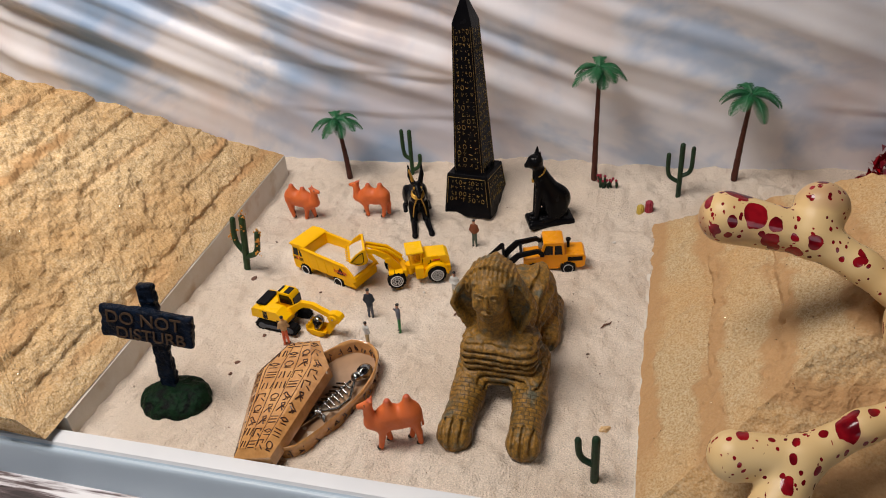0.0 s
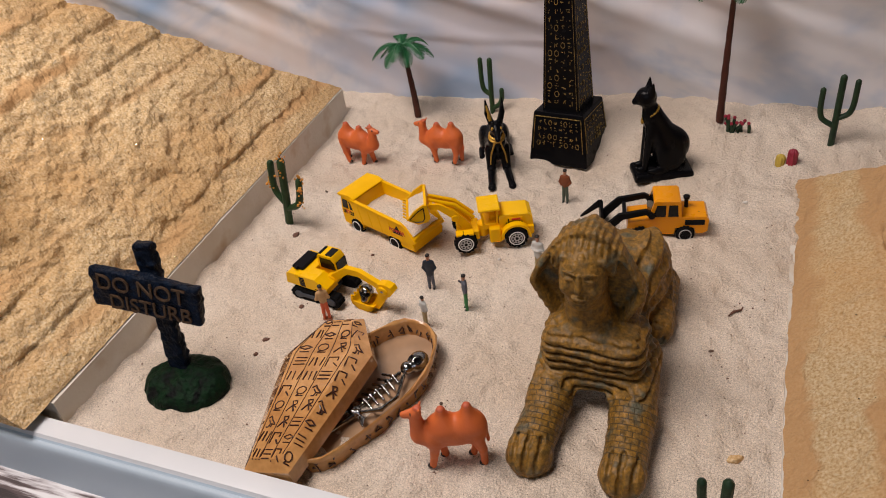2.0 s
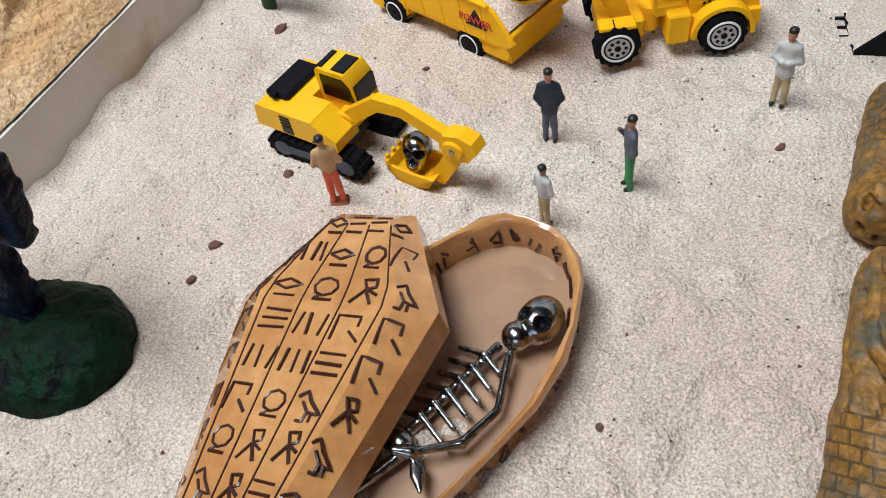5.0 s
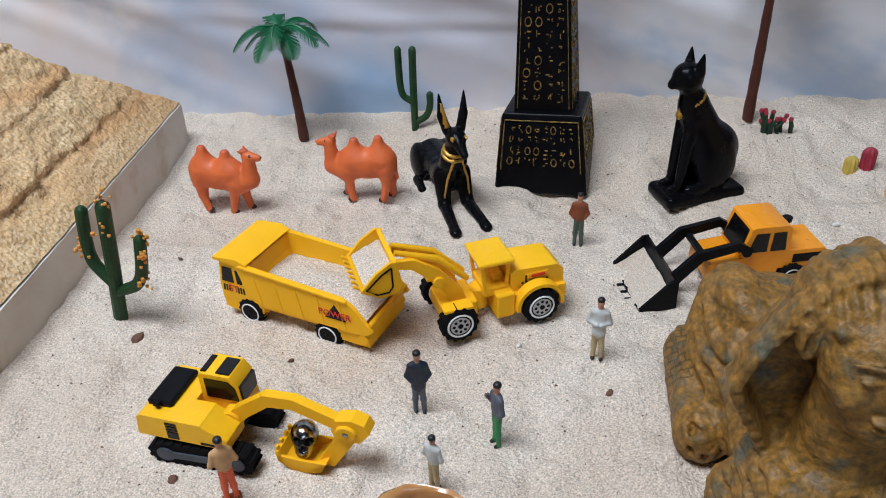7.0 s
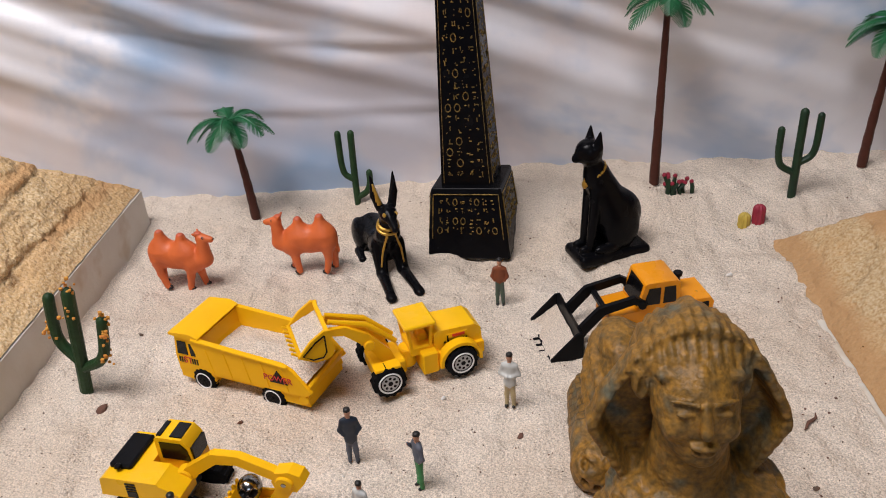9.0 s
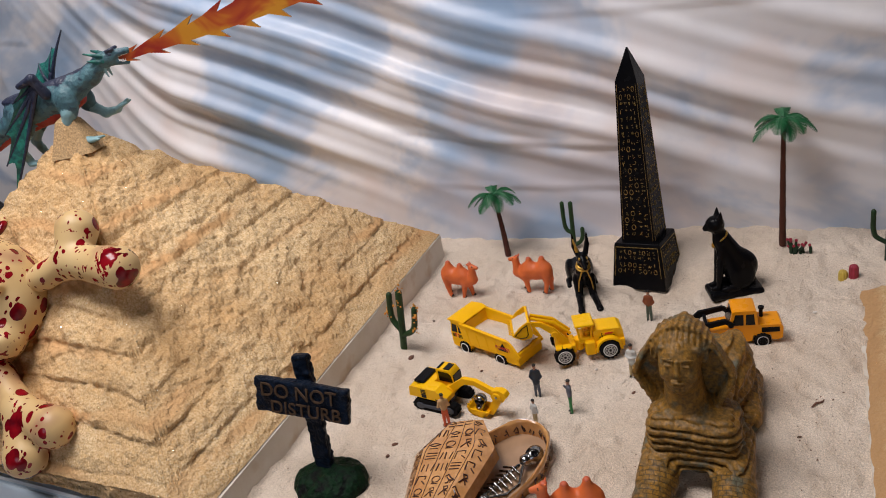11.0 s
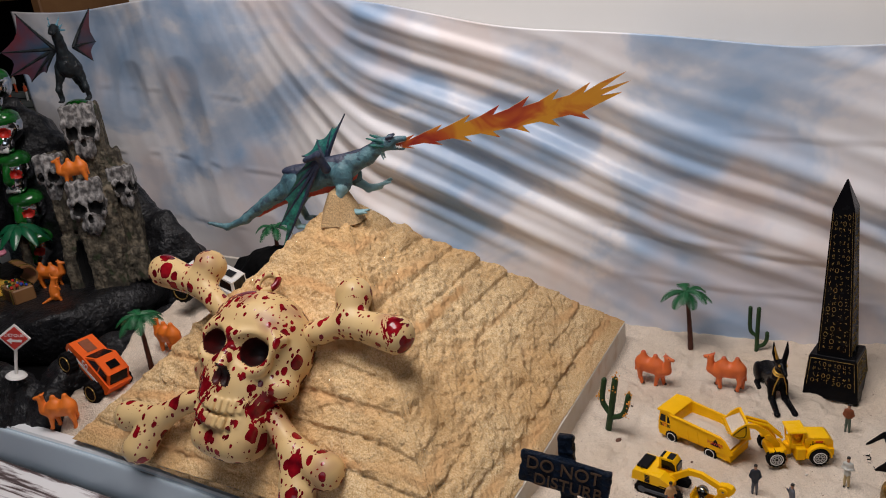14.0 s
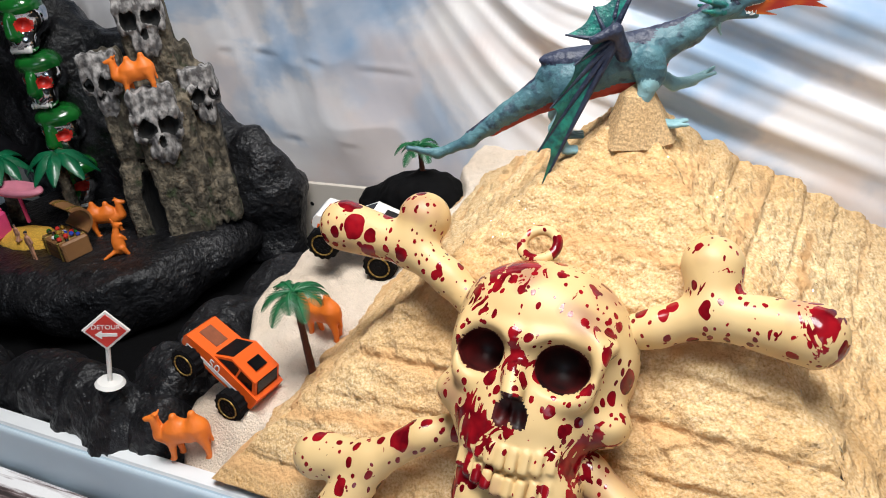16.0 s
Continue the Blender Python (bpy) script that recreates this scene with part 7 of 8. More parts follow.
p += [limb((30, -14 + 2.4 * k, 11), (40, -14 + 4 * k, 12.5 - abs(k)), 1.9, 1.1, 4, 0.8) for k in (-1, 0, 1)]
p += [egg((24, 11, 40), (8, 5, 11), 0, 3)] + chain([(24, 12, 34), (36, 13, 25), (47, 13, 26)], [4.6, 3.8, 3.0], 4, 2) + [limb((47, 13 + 2 * k, 27), (58, 13 + 3.6 * k, 33 - 2 * abs(k)), 2.0, 1.1, 4, 0.8) for k in (-1, 0, 1)]
for s in (-1, 1):
    p += [egg((-24, 10 * s, 32), (10, 5, 13), 0, 3)] + chain([(-24, 11 * s, 24), (-33, 12 * s, 12), (-28, 12 * s, 0)], [5, 3.6, 3.2], 4, 2) + [limb((-28, 12 * s + 2 * k, -1), (-17, 12 * s + 3.6 * k, -1.5), 2.1, 1.2, 4, 0.8) for k in (-1, 0, 1)]
part("body", sculpt("body", p, 0.95, [D_BLUE, D_RED, D_NAVY, D_TEAL, D_PALE, WHITE], 3, None, lambda D, P: D + 0.3 * vnoise(P, 0.45, 5)), D_BLUE, dragon, "blue body with a red belly and navy spine")


def wing(parent, root, tips, mem_mat, rib_mat, label, thick=0.9, rib=1.6):
    """A ribbed wing: a thin curved membrane between rib tips, and tapering ribs on it."""
    tips = [np.array(q, float) for q in tips]
    root = np.array(root, float)
    b = Build()
    edge = []
    for i in range(len(tips) - 1):
        for s in np.linspace(0, 1, 6)[:-1]:
            m = tips[i] * (1 - s) + tips[i + 1] * s
            edge.append(m + (root - m) * 0.16 * math.sin(math.pi * s))
    edge.append(tips[-1])
    nrm = np.cross(tips[0] - root, tips[-1] - root)
    nrm /= np.linalg.norm(nrm)
    rows = []
    for e in edge:
        rows.append([root + (e - root) * f + nrm * 2.2 * math.sin(math.pi * f) for f in np.linspace(0.02, 1, 8)])
    for off in (thick / 2, -thick / 2):
        vs = [q + nrm * off for r in rows for q in r]
        b.add(vs, [(i * 8 + k, (i + 1) * 8 + k, (i + 1) * 8 + k + 1, i * 8 + k + 1) for i in range(len(rows) - 1) for k in range(7)])
    w = part("wing", b, mem_mat, parent, label)
    for q in tips:
        r = Build()
        pts = [root + (q - root) * f + nrm * 2.2 * math.sin(math.pi * f) for f in np.linspace(0, 1.02, 8)]
        r.tube(pts, [rib * (1 - 0.75 * f) for f in np.linspace(0, 1, 8)], 8)
        part("rib", r, rib_mat, w)
    return w


wing(dragon, (4, -13, 62), [(-44, -24, -22), (-42, -22, 4), (-34, -20, 28), (-20, -17, 50), (-8, -15, 64)], D_TEAL, D_NAVY, "teal scaled wing with navy ribs, folded down", rib=2.4)
part("shoulder", sculpt("shoulder", chain([(6, -11, 52), (2, -15, 66), (-10, -16, 62)], [4.5, 3.6, 2.4]), 0.8, [D_NAVY], 2), D_NAVY, dragon, "navy wing joint")
wing(dragon, (0, 11, 54), [(22, 16, 94), (8, 18, 82), (-8, 18, 72), (-24, 16, 58)], D_TEAL, D_NAVY, "teal scaled wing with navy ribs, raised", rib=2.2)
# flame: painted card with torn points
up, dn = [], []
L0 = 140.0
xs = np.linspace(0, 1, 8)
for i, x in enumerate(xs):
    w = 1.8 + 8.5 * math.sin(math.pi * min(1, 0.06 + x * 0.62)) ** 1.1
    c = 22 * x
    up += [(L0 * x, c + w * 0.75), (L0 * x + 14, c + w * 1.25 + 2.5), (L0 * x + 9, c + w * 0.8)]
    dn += [(L0 * x, c - w * 0.55), (L0 * x + 13, c - w * 0.9 - 0.5), (L0 * x + 8, c - w * 0.45)]
up, dn = up[:-3], dn[:-3]
tip = [(L0 * 1.0, 33), (L0 * 1.12, 39), (L0 * 1.0, 28.5), (L0 * 1.14, 33), (L0 * 1.0, 24.5), (L0 * 1.10, 26), (L0 * 0.97, 18)]
poly = [(-6, 1.0)] + up + tip + dn[::-1] + [(-6, -1.0)]


def tri_prism(poly, t):
    bm = bmesh.new()
    vs = [bm.verts.new((x * 0.001, -t * 0.0005, y * 0.001)) for x, y in poly]
    f = bm.faces.new(vs)
    r = bmesh.ops.extrude_face_region(bm, geom=[f])
    for v in (g for g in r["geom"] if isinstance(g, bmesh.types.BMVert)):
        v.co.y += t * 0.001
    bmesh.ops.recalc_face_normals(bm, faces=bm.faces)
    caps = [q for q in bm.faces if len(q.verts) > 4]
    for q in bm.faces:
        q.material_index = 0 if len(q.verts) > 4 else 1
    bmesh.ops.triangulate(bm, faces=caps)
    me = bpy.data.meshes.new("flame")
    bm.to_mesh(me)
    bm.free()
    me.materials.append(FLAME)
    me.materials.append(CARD)
    return me


part("flame", tri_prism(poly, 1.6), FLAME, dragon, "cut-out card flame painted orange, red and yellow", pose(0.070, 0, 0.0675, 0, 0, 0) @ Matrix.Scale(1.27, 4))

# ---- the left end: black island, skull tower and toys ----
ISL = (-0.843, 0.612)
me = sculpt("island", [("egg", "+", 0, 6, np.array([0, 0, 12.0]), np.array([127.0, 127, 40]), None, 0), block((0, 0, 8), (118, 118, 26), 26, 0, 8)], 4.0, [ROCK], 8, -22,
            lambda D, P: np.maximum(D + 3.0 * vnoise(P, 0.045, 3) + 1.8 * vnoise(P, 0.11, 4) + 1.0 * vnoise(P, 0.24, 5), np.maximum(np.hypot(P[..., 0], P[..., 1]) - 129 + 5 * vnoise(P * np.array([1, 1, 0.3]), 0.04, 6) + 10 * step(10, -25, P[..., 2]), P[..., 2] - 35 + 0.6 * vnoise(P, 0.12, 8))))
single("black_island", me, "round black rocky plinth with a rough crumbling edge", "rock plinth", pose(ISL[0], ISL[1], 0.0))
# black rocks at the tray's front and by the sand
rocks = [((-0.618, 0.424), (26, 24, 40), 16), ((-0.624, 0.478), (24, 34, 44), 18), ((-0.655, 0.416), (44, 20, 46), 19), ((-0.64, 0.58), (40, 50, 30), 17), ((-0.70, 0.428), (75, 26, 42), 11), ((-0.80, 0.425), (60, 26, 34), 12), ((-0.632, 0.455), (38, 44, 44), 13), ((-0.652, 0.52), (32, 45, 34), 14), ((-0.90, 0.44), (60, 32, 30), 15)]
for (x, y), (a, c, h), sd in rocks:
    me = sculpt("black_rock", [egg((0, 0, 4), (a, c, h * 0.9)), egg((a * 0.35, -c * 0.1, 6), (a * 0.5, c * 0.8, h), k=6), egg((-a * 0.4, 2, 4), (a * 0.5, c * 0.8, h * 0.85), k=6)], 2.2, [ROCK], 8, -34,
                lambda D, P, sd=sd: D + 5 * vnoise(P, 0.045, sd) + 3.0 * np.abs(vnoise(P, 0.09, sd + 1)) + 1.2 * vnoise(P, 0.25, sd + 2))
    single("black_rock", me, "lumpy glossy black rock of hardened foam", "rock", pose(x, y, -0.004), "black rocks")
# black floor boards behind, and the back mountain
single("black_floor", Build().box((-850, 560, -25), (540, 300, 8), ch=1).mesh("black_floor", [MATT_BLACK]), "matt black floor under the black island", "floor", pose(0, 0, 0), kind="structure")
pg = thing("pegboard", "white perforated board strip standing behind the black floor", "pegboard", pose(-0.70, 0.702, -0.002), kind="structure")
part("panel", Build().box((-130, 0, 6), (560, 4, 60), ch=0.5), PEG, pg)
# no holes are cut: near-black discs stand for the shade in the perforations
for k in range(26):
    for r in range(2):
        part("hole_shade_disc", Build().cyl((-400 + k * 22, -2.2, -4 + r * 20), (-400 + k * 22, -1.7, -4 + r * 20), 2.0, n=10), RECESS_SHADE, pg)
me = sculpt("mountain", [egg((0, 0, 60), (120, 45, 120)), egg((-70, 10, 90), (60, 40, 130), k=15), egg((60, 10, 30), (60, 40, 80), k=15), egg((-20, -10, 150), (50, 35, 60), k=15), egg((172, -8, 30), (42, 26, 66), k=15), egg((120, 0, 40), (50, 30, 90), k=15)], 4.0, [ROCK], 15, -20,
            lambda D, P: D + 8 * vnoise(P, 0.03, 21) + 4 * vnoise(P, 0.07, 22) + 2 * vnoise(P, 0.16, 23))
single("black_mountain", me, "tall glossy black crag behind the skull tower", "rock", pose(-0.90, 0.675, 0.0), "black rocks")

# skull tower
def skull_relief(x, y, z, s, turn=0.0):
    c, q = math.cos(radians(turn)), math.sin(radians(turn))

    def w(a, b2, h):
        return (x + (a * c - b2 * q) * s, y + (a * q + b2 * c) * s, z + h * s)
    out = [egg(w(0, -2, 4), (24 * s, 10 * s, 18 * s), 1, 3), block(w(0, 0, 17), (22 * s, 10 * s, 11 * s), 3 * s, 1, 3), egg(w(-16, -6, -4), (8 * s, 6 * s, 6 * s), 1, 2), egg(w(16, -6, -4), (8 * s, 6 * s, 6 * s), 1, 2), egg(w(0, -5, -17), (13 * s, 7 * s, 11 * s), 1, 3), limb(w(-20, -9, 9), w(20, -9, 9), 4 * s, 4 * s, 1, 3), limb(w(0, -10, 4), w(0, -12, -6), 3 * s, 3.4 * s, 1, 2)]
    # eye and nose cuts are coloured near-black to deepen their shade
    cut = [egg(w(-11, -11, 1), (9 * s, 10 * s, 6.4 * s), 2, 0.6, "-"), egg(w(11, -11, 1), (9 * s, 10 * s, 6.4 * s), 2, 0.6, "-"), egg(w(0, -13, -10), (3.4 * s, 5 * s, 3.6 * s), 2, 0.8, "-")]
    return out, cut


P0, CUT = [], []
for c, h in (((8, 8, 55), (30, 26, 57)), ((4, -8, 40), (25, 16, 72)), ((9, 40, 95), (24, 22, 97)), ((-37, 18, 105), (16, 20, 42)), ((45, 22, 62), (15, 20, 62)), ((38, 44, 72), (11, 14, 69)), ((-42, 10, 28), (14, 18, 33)), ((-33, 4, 20), (24, 14, 22)), ((50, -2, 18), (12, 14, 19))):
    P0.append(block(c, h, 5, 0, 4))
for a in (skull_relief(2, -21, 92, 1.08), skull_relief(9, 20, 166, 1.02), skull_relief(-42, 2, 126, 0.85, -35), skull_relief(50, 4, 104, 0.8, 30)):
    P0 += a[0]
    CUT += a[1]
# the cave's darkness is also in its colour
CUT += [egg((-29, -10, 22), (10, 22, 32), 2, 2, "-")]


def tower_mod(D, P):
    ang = P[..., 0] * 0.55 + 2.5 * vnoise(P * np.array([1, 1, 0.25]), 0.08, 31)
    groove = np.sin(ang) * 0.9 + 1.0 * vnoise(P * np.array([1.6, 1.6, 0.3]), 0.16, 32)
    return D + groove + 0.9 * vnoise(P, 0.12, 33) + 0.7 * vnoise(P, 0.3, 34)


me = sculpt("tower", P0 + CUT, 1.2, [STONE, BONE_STONE, RECESS_SHADE], 4, -2, tower_mod, 0.97)
TOWER_AT = pose(-0.756, 0.608, 0.034, 0, 0, 40)
TOWER = TOWER_AT @ Matrix.Diagonal((0.72, 0.72, 1.0, 1))
single("skull_tower", me, "grey-brown stone tower with pale skull faces and a cave", "ornament", TOWER)
single("toy_camel", CAM3, "bright orange plastic camel standing on the skull tower", "toy camel", TOWER_AT @ pose(-0.003, -0.0145, 0.1135, 0, 0, 172), "toy camels")

# black dragon on the tower
BD = TOWER_AT @ pose(0.0065, 0.026, 0.191, 0, 0, -96) @ Matrix.Scale(0.9, 4)
bdr = thing("toy_dragon", "black toy dragon with ice-blue crest standing on the tower", "toy dragon", BD)
p = [egg((0, 0, 40), (12, 11, 15)), limb((4, 0, 50), (8, 0, 70), 7, 5, k=4), limb((8, 0, 70), (13, 0, 80), 5, 4.4, k=3), limb((13, 0, 81), (24, 0, 77), 4.4, 2.8, k=2)]
for s in (-1, 1):
    p += [egg((0, 10 * s, 34), (7, 5, 11), k=2)] + chain([(0, 12 * s, 28), (4, 15 * s, 14), (0, 15 * s, 3)], [4, 3, 2.8]) + [limb((0, 15 * s, 2), (9, (15 + 2 * k) * s, 1.5), 2.4, 1.2, k=1) for k in (-1, 0, 1)]
    p += [limb((12, 3 * s, 83), (4, 7 * s, 94), 1.6, 0.4, 1, 0.5), limb((10, 3.5 * s, 80), (4, 10 * s, 86), 1.6, 0.4, 1, 0.5), limb((9, 3.5 * s, 78), (4, 10 * s, 77), 1.6, 0.5, 1, 0.5)]
p += chain([(-8, 0, 34), (-22, 0, 20), (-30, 0, 6)], [7, 4.5, 2.5])
part("body", sculpt("body", p, 1.2, [D_BLACK, D_ICE], 3, None, lambda D, P: D + 0.5 * vnoise(P, 0.35, 9)), D_BLACK, bdr, "black scaly body")
wing(bdr, (-4, -10, 58), [(-10, -44, 98), (-8, -70, 60), (-6, -66, 34), (-4, -44, 26), (-4, -26, 34)], MEMBRANE, D_BLACK, "black-ribbed wing with blue and red membrane", rib=2.4)
wing(bdr, (-4, 10, 58), [(-12, 34, 96), (-20, 30, 60), (-20, 22, 40)], MEMBRANE, D_BLACK, "narrow black-ribbed wing seen edge on", rib=2.2)

# totem of chrome and green skulls
tot = thing("skull_totem", "totem of chrome skulls with glossy green tops and red eyes", "ornament", pose(-0.892, 0.628, 0.034, 0, 0, 12))
for k in range(5):
    z = 12 + 46 * k
    q = [egg((0, 0, z + 12), (20, 17, 17), 0), egg((0, -9, z - 4), (13, 9, 12), 0, 4), egg((0, -2, z + 22), (19, 17, 10), 1, 2), limb((0, -17, z + 14), (0, -18, z + 2), 4.5, 5.5, 1, 3)]
    q += [egg((9 * s, -15, z + 8), (5.2, 5, 4.4), 2, 0.8, "-") for s in (-1, 1)]
    q += [egg((-9 + 3 * i, -16, z - 11), (1.4, 1.4, 2.8), 3, 0.4) for i in range(7)]
    part("skull", sculpt("skull", q, 1.4, [CHROME, GREEN_GLOSS, RED, WHITE], 4, None, lambda D, P: D + 0.9 * vnoise(P, 0.11, 41)), CHROME, tot, "chrome skull with green paint and red eyes")
tot2 = thing("skull_totem", "dark totem of green-topped skulls behind the tower", "ornament", pose(-0.815, 0.668, 0.10, 0, 0, 12))
for k in range(3):
    z = 14 + 40 * k
    q = [egg((0, 0, z + 10), (15, 13, 14), 0), egg((0, -7, z - 4), (10, 7, 9), 0, 4), egg((0, -2, z + 17), (15, 13, 8), 1, 2)] + [egg((6.5 * s, -12, z + 7), (4, 4, 3.4), 2, 0.8, "-") for s in (-1, 1)]
    part("skull", sculpt("skull", q, 1.6, [BLACK, GREEN_GLOSS, RED], 4), BLACK, tot2, "black skull with a green top")
single("black_arch", Build().ring((0, 0, 0), 48, 10, axis=(0, 1, 0), n=24, m=12, span=0.5, start=0.5).mesh("black_arch", [BLACK]), "arched glossy black plastic handle beside the totem", "ornament", pose(-0.955, 0.625, 0.12))


def broad_palm(at, h, seed):
    R = random.Random(seed)
    t = thing("toy_palm", "glossy green broad-leaved toy palm with a scaly brown trunk", "toy palm", at, "toy palms")
    b = Build()
    for k in range(9):
        b.tube([(0.5 * k, 0, h * k / 9), (0.5 * k + 0.3, 0, h * (k + 1) / 9 + 0.6)], [5.2 - 0.2 * k, 6.0 - 0.22 * k], 10)
    part("trunk", b, STONE, t, "brown scaly trunk")
    for f in range(8):
        a = 2 * math.pi * f / 8 + R.uniform(-0.2, 0.2)
        L = R.uniform(24, 30)
        rise = R.uniform(0.2, 0.8)
        rows = []
        for k in range(9):
            s = k / 8
            w = 6.2 * math.sin(math.pi * (0.08 + 0.9 * s)) ** 0.7
            c = np.array([4 + math.cos(a) * L * s, math.sin(a) * L * s, h + L * (rise * s - (0.9 + rise * 0.4) * s * s)])
            sd = np.array([-math.sin(a), math.cos(a), 0])
            rows.append([c - sd * w - (0, 0, w * 0.5), c - sd * w * 0.5, c + (0, 0, w * 0.22), c + sd * w * 0.5, c + sd * w - (0, 0, w * 0.5)])
        b = Build()
        for off in (0, -0.8):
            b.add([q + np.array([0, 0, off]) for r in rows for q in r], [(i * 5 + k, (i + 1) * 5 + k, (i + 1) * 5 + k + 1, i * 5 + k + 1) for i in range(8) for k in range(4)])
        part("leaf", b, JUNGLE, t)
    for k in range(3):
        part("coconut", Build().ball((5 + 3 * math.cos(2.1 * k), 3.5 * math.sin(2.1 * k), h - 3), 3, n=10), GREEN_GLOSS, t, "small green coconut")
    return t


broad_palm(pose(-0.868, 0.592, 0.034), 60, 3)
broad_palm(pose(-0.925, 0.578, 0.034), 58, 4)

# toys on the black island
chest = thing("treasure_chest", "brown wooden toy treasure chest open and full of jewels", "treasure chest", pose(-0.823, 0.545, 0.034, 0, 0, -14))
part("box", Build().box((0, 0, 8), (34, 22, 16), ch=1.5), SHELF_WOOD, chest)
for x in (-11, 11):
    part("band", Build().box((x, -0.2, 8), (3, 23.4, 16.6), ch=0.4), OLD_GOLD, chest, "gold band")
arch = [(-11 + 11 * math.cos(a), 11 * math.sin(a)) for a in np.linspace(0, math.pi, 13)] + [(-11 + 9.4 * math.cos(a), 9.4 * math.sin(a)) for a in np.linspace(math.pi, 0, 13)]
chest_lid = part("lid", Build().prism(arch, -17, 17, axis="x"), SHELF_WOOD, chest, "arched open lid", pose(0, 0.011, 0.0165, -72, 0, 0))
for x in (-11, 11):
    rib = [(-11 + 11.6 * math.cos(a), 11.6 * math.sin(a)) for a in np.linspace(0, math.pi, 13)] + [(-11 + 10.8 * math.cos(a), 10.8 * math.sin(a)) for a in np.linspace(math.pi, 0, 13)]
    part("lid_band", Build().prism(rib, x - 1.5, x + 1.5, axis="x"), OLD_GOLD, chest_lid, "gold band")
for k in range(3):
    part("board_line", Build().box((0, -11.15, 4 + 4 * k), (34, 0.3, 0.5), ch=0.05), INK, chest, "dark joint between boards")
R = random.Random(3)
for k in range(26):
    m = R.choice((GOLD, GOLD, SILVER, RED, BLUE_PACK, GREEN_GLOSS, WHITE))
    part("jewel", Build().ball((0, 0, 0), R.uniform(1.2, 2.2), n=8), m, chest, "", pose(R.uniform(-0.014, 0.014), R.uniform(-0.009, 0.006), 0.0165 + R.uniform(0, 0.0025)))
single("yellow_grit_patch", sculpt("yellow_grit_patch", [egg((0, 0, 0), (34, 18, 9))], 1.2, [GOLD_SAND], 2, -1, lambda D, P: D + 0.8 * vnoise(P, 0.15, 2)), "patch of bright yellow grit on the black rock", "grit", pose(-0.878, 0.553, 0.034))
bus = thing("toy_bus", "pink plastic toy bus parked on the black rock", "toy bus", pose(-0.928, 0.540, 0.034, 0, 0, 6))
part("body", Build().box((0, 0, 14), (62, 24, 22), ch=2.5).box((0, 0, 26), (58, 21, 3), ch=1), PINK, bus)
for x in (-20, -6, 8):
    part("window", Build().box((x, -12.1, 18), (10, 0.6, 7), ch=0.4), SOFT_PINK, bus, "pale pink window")
part("ladder", Build().box((25, -12.4, 15), (1, 0.8, 18), ch=0.2).box((30, -12.4, 15), (1, 0.8, 18), ch=0.2), RED, bus, "red ladder")
for x in (-18, 18):
    for s in (-1, 1):
        wheel(bus, pose(x / 1000, s * 0.0115, 0.005), 5, 4, SILVER_RIM)
ham = thing("toy_hammock", "pink plastic hammock hung between the palms", "hammock", pose(-0.886, 0.562, 0.075))
part("bed", sculpt("bed", [egg((0, 0, 0), (30, 11, 6), 0), egg((0, 0, 5), (26, 9, 6), None, 0.5, "-")], 0.9, [SOFT_PINK], 1), SOFT_PINK, ham)
part("stand", Build().cyl((0, 0, -30), (0, 0, -5), 1.6, n=10), PINK, ham, "pink stand")
figurine("figurine", "miniature bathing figurine sitting on the yellow grit", pose(-0.872, 0.540, 0.041, 0, 0, -90), SKIN, SKIN, "down", kneel=True, scale=0.9)
figurine("figurine", "miniature bathing figurine standing by the treasure chest", pose(-0.842, 0.528, 0.034, 0, 0, -90), SKIN, SKIN, "hips", scale=1.15)
single("toy_kangaroo", sculpt("toy_kangaroo", [egg((0, 0, 10), (5, 4, 9)), limb((0, 0, 17), (2, 0, 24), 3, 2), limb((2, 0, 25), (6, 0, 24.5), 2.2, 1.4), limb((-3, 0, 5), (-13, 0, 1.5), 2, 1)] + [limb((1, 1.4 * s, 26), (0, 2 * s, 30), 1, 0.6) for s in (-1, 1)] + [limb((1, 3 * s, 7), (4, 3.4 * s, 1), 2.4, 1.5) for s in (-1, 1)] + [limb((3, 2.4 * s, 16), (6, 2 * s, 12), 1.1, 0.8) for s in (-1, 1)], 0.6, [CAMEL_BRIGHT], 1.5, 0), "small orange animal figure by the cave mouth", "toy animal", pose(-0.775, 0.553, 0.034, 0, 0, 60))
single("toy_camel", CAM3, "bright orange plastic camel lying behind the treasure chest", "toy camel", pose(-0.815, 0.578, 0.034, 0, 0, 30), "toy camels")

# toys on the left sand
single("toy_camel", CAM3, "bright orange plastic camel standing by the tray rim", "toy camel", at_ground(-0.583, 0.410, 202), "toy camels")
single("toy_camel", CAM3, "bright orange plastic camel half hidden behind a palm", "toy camel", at_ground(-0.549, 0.497, 172), "toy camels")
palm("toy_palm", PL, at_ground(-0.537, 0.464, 40), 56, 20, 10, 6)
palm("toy_palm", PL, pose(-0.570, 0.668, 0.064, 0, 0, 40), 26, 19, 10, 7)
single("black_rock", sculpt("black_rock", [egg((0, 0, 0), (50, 30, 34))], 2.0, [MATT_BLACK, SAND], 4, -30, lambda D, P: D + 4 * vnoise(P, 0.06, 51) + 1.5 * vnoise(P, 0.2, 52)), "dark sandy mound at the foot of the cloth", "rock", pose(-0.575, 0.665, 0.035), "black rocks")
sgn = thing("toy_road_sign", "white-edged red diamond toy road sign on a round base", "toy sign", pose(-0.632, 0.412, 0.0525, 0, 14, 38))
part("post", Build().cyl((0, 0, 0), (0, 0, 30), 1.3, n=12), WHITE, sgn)
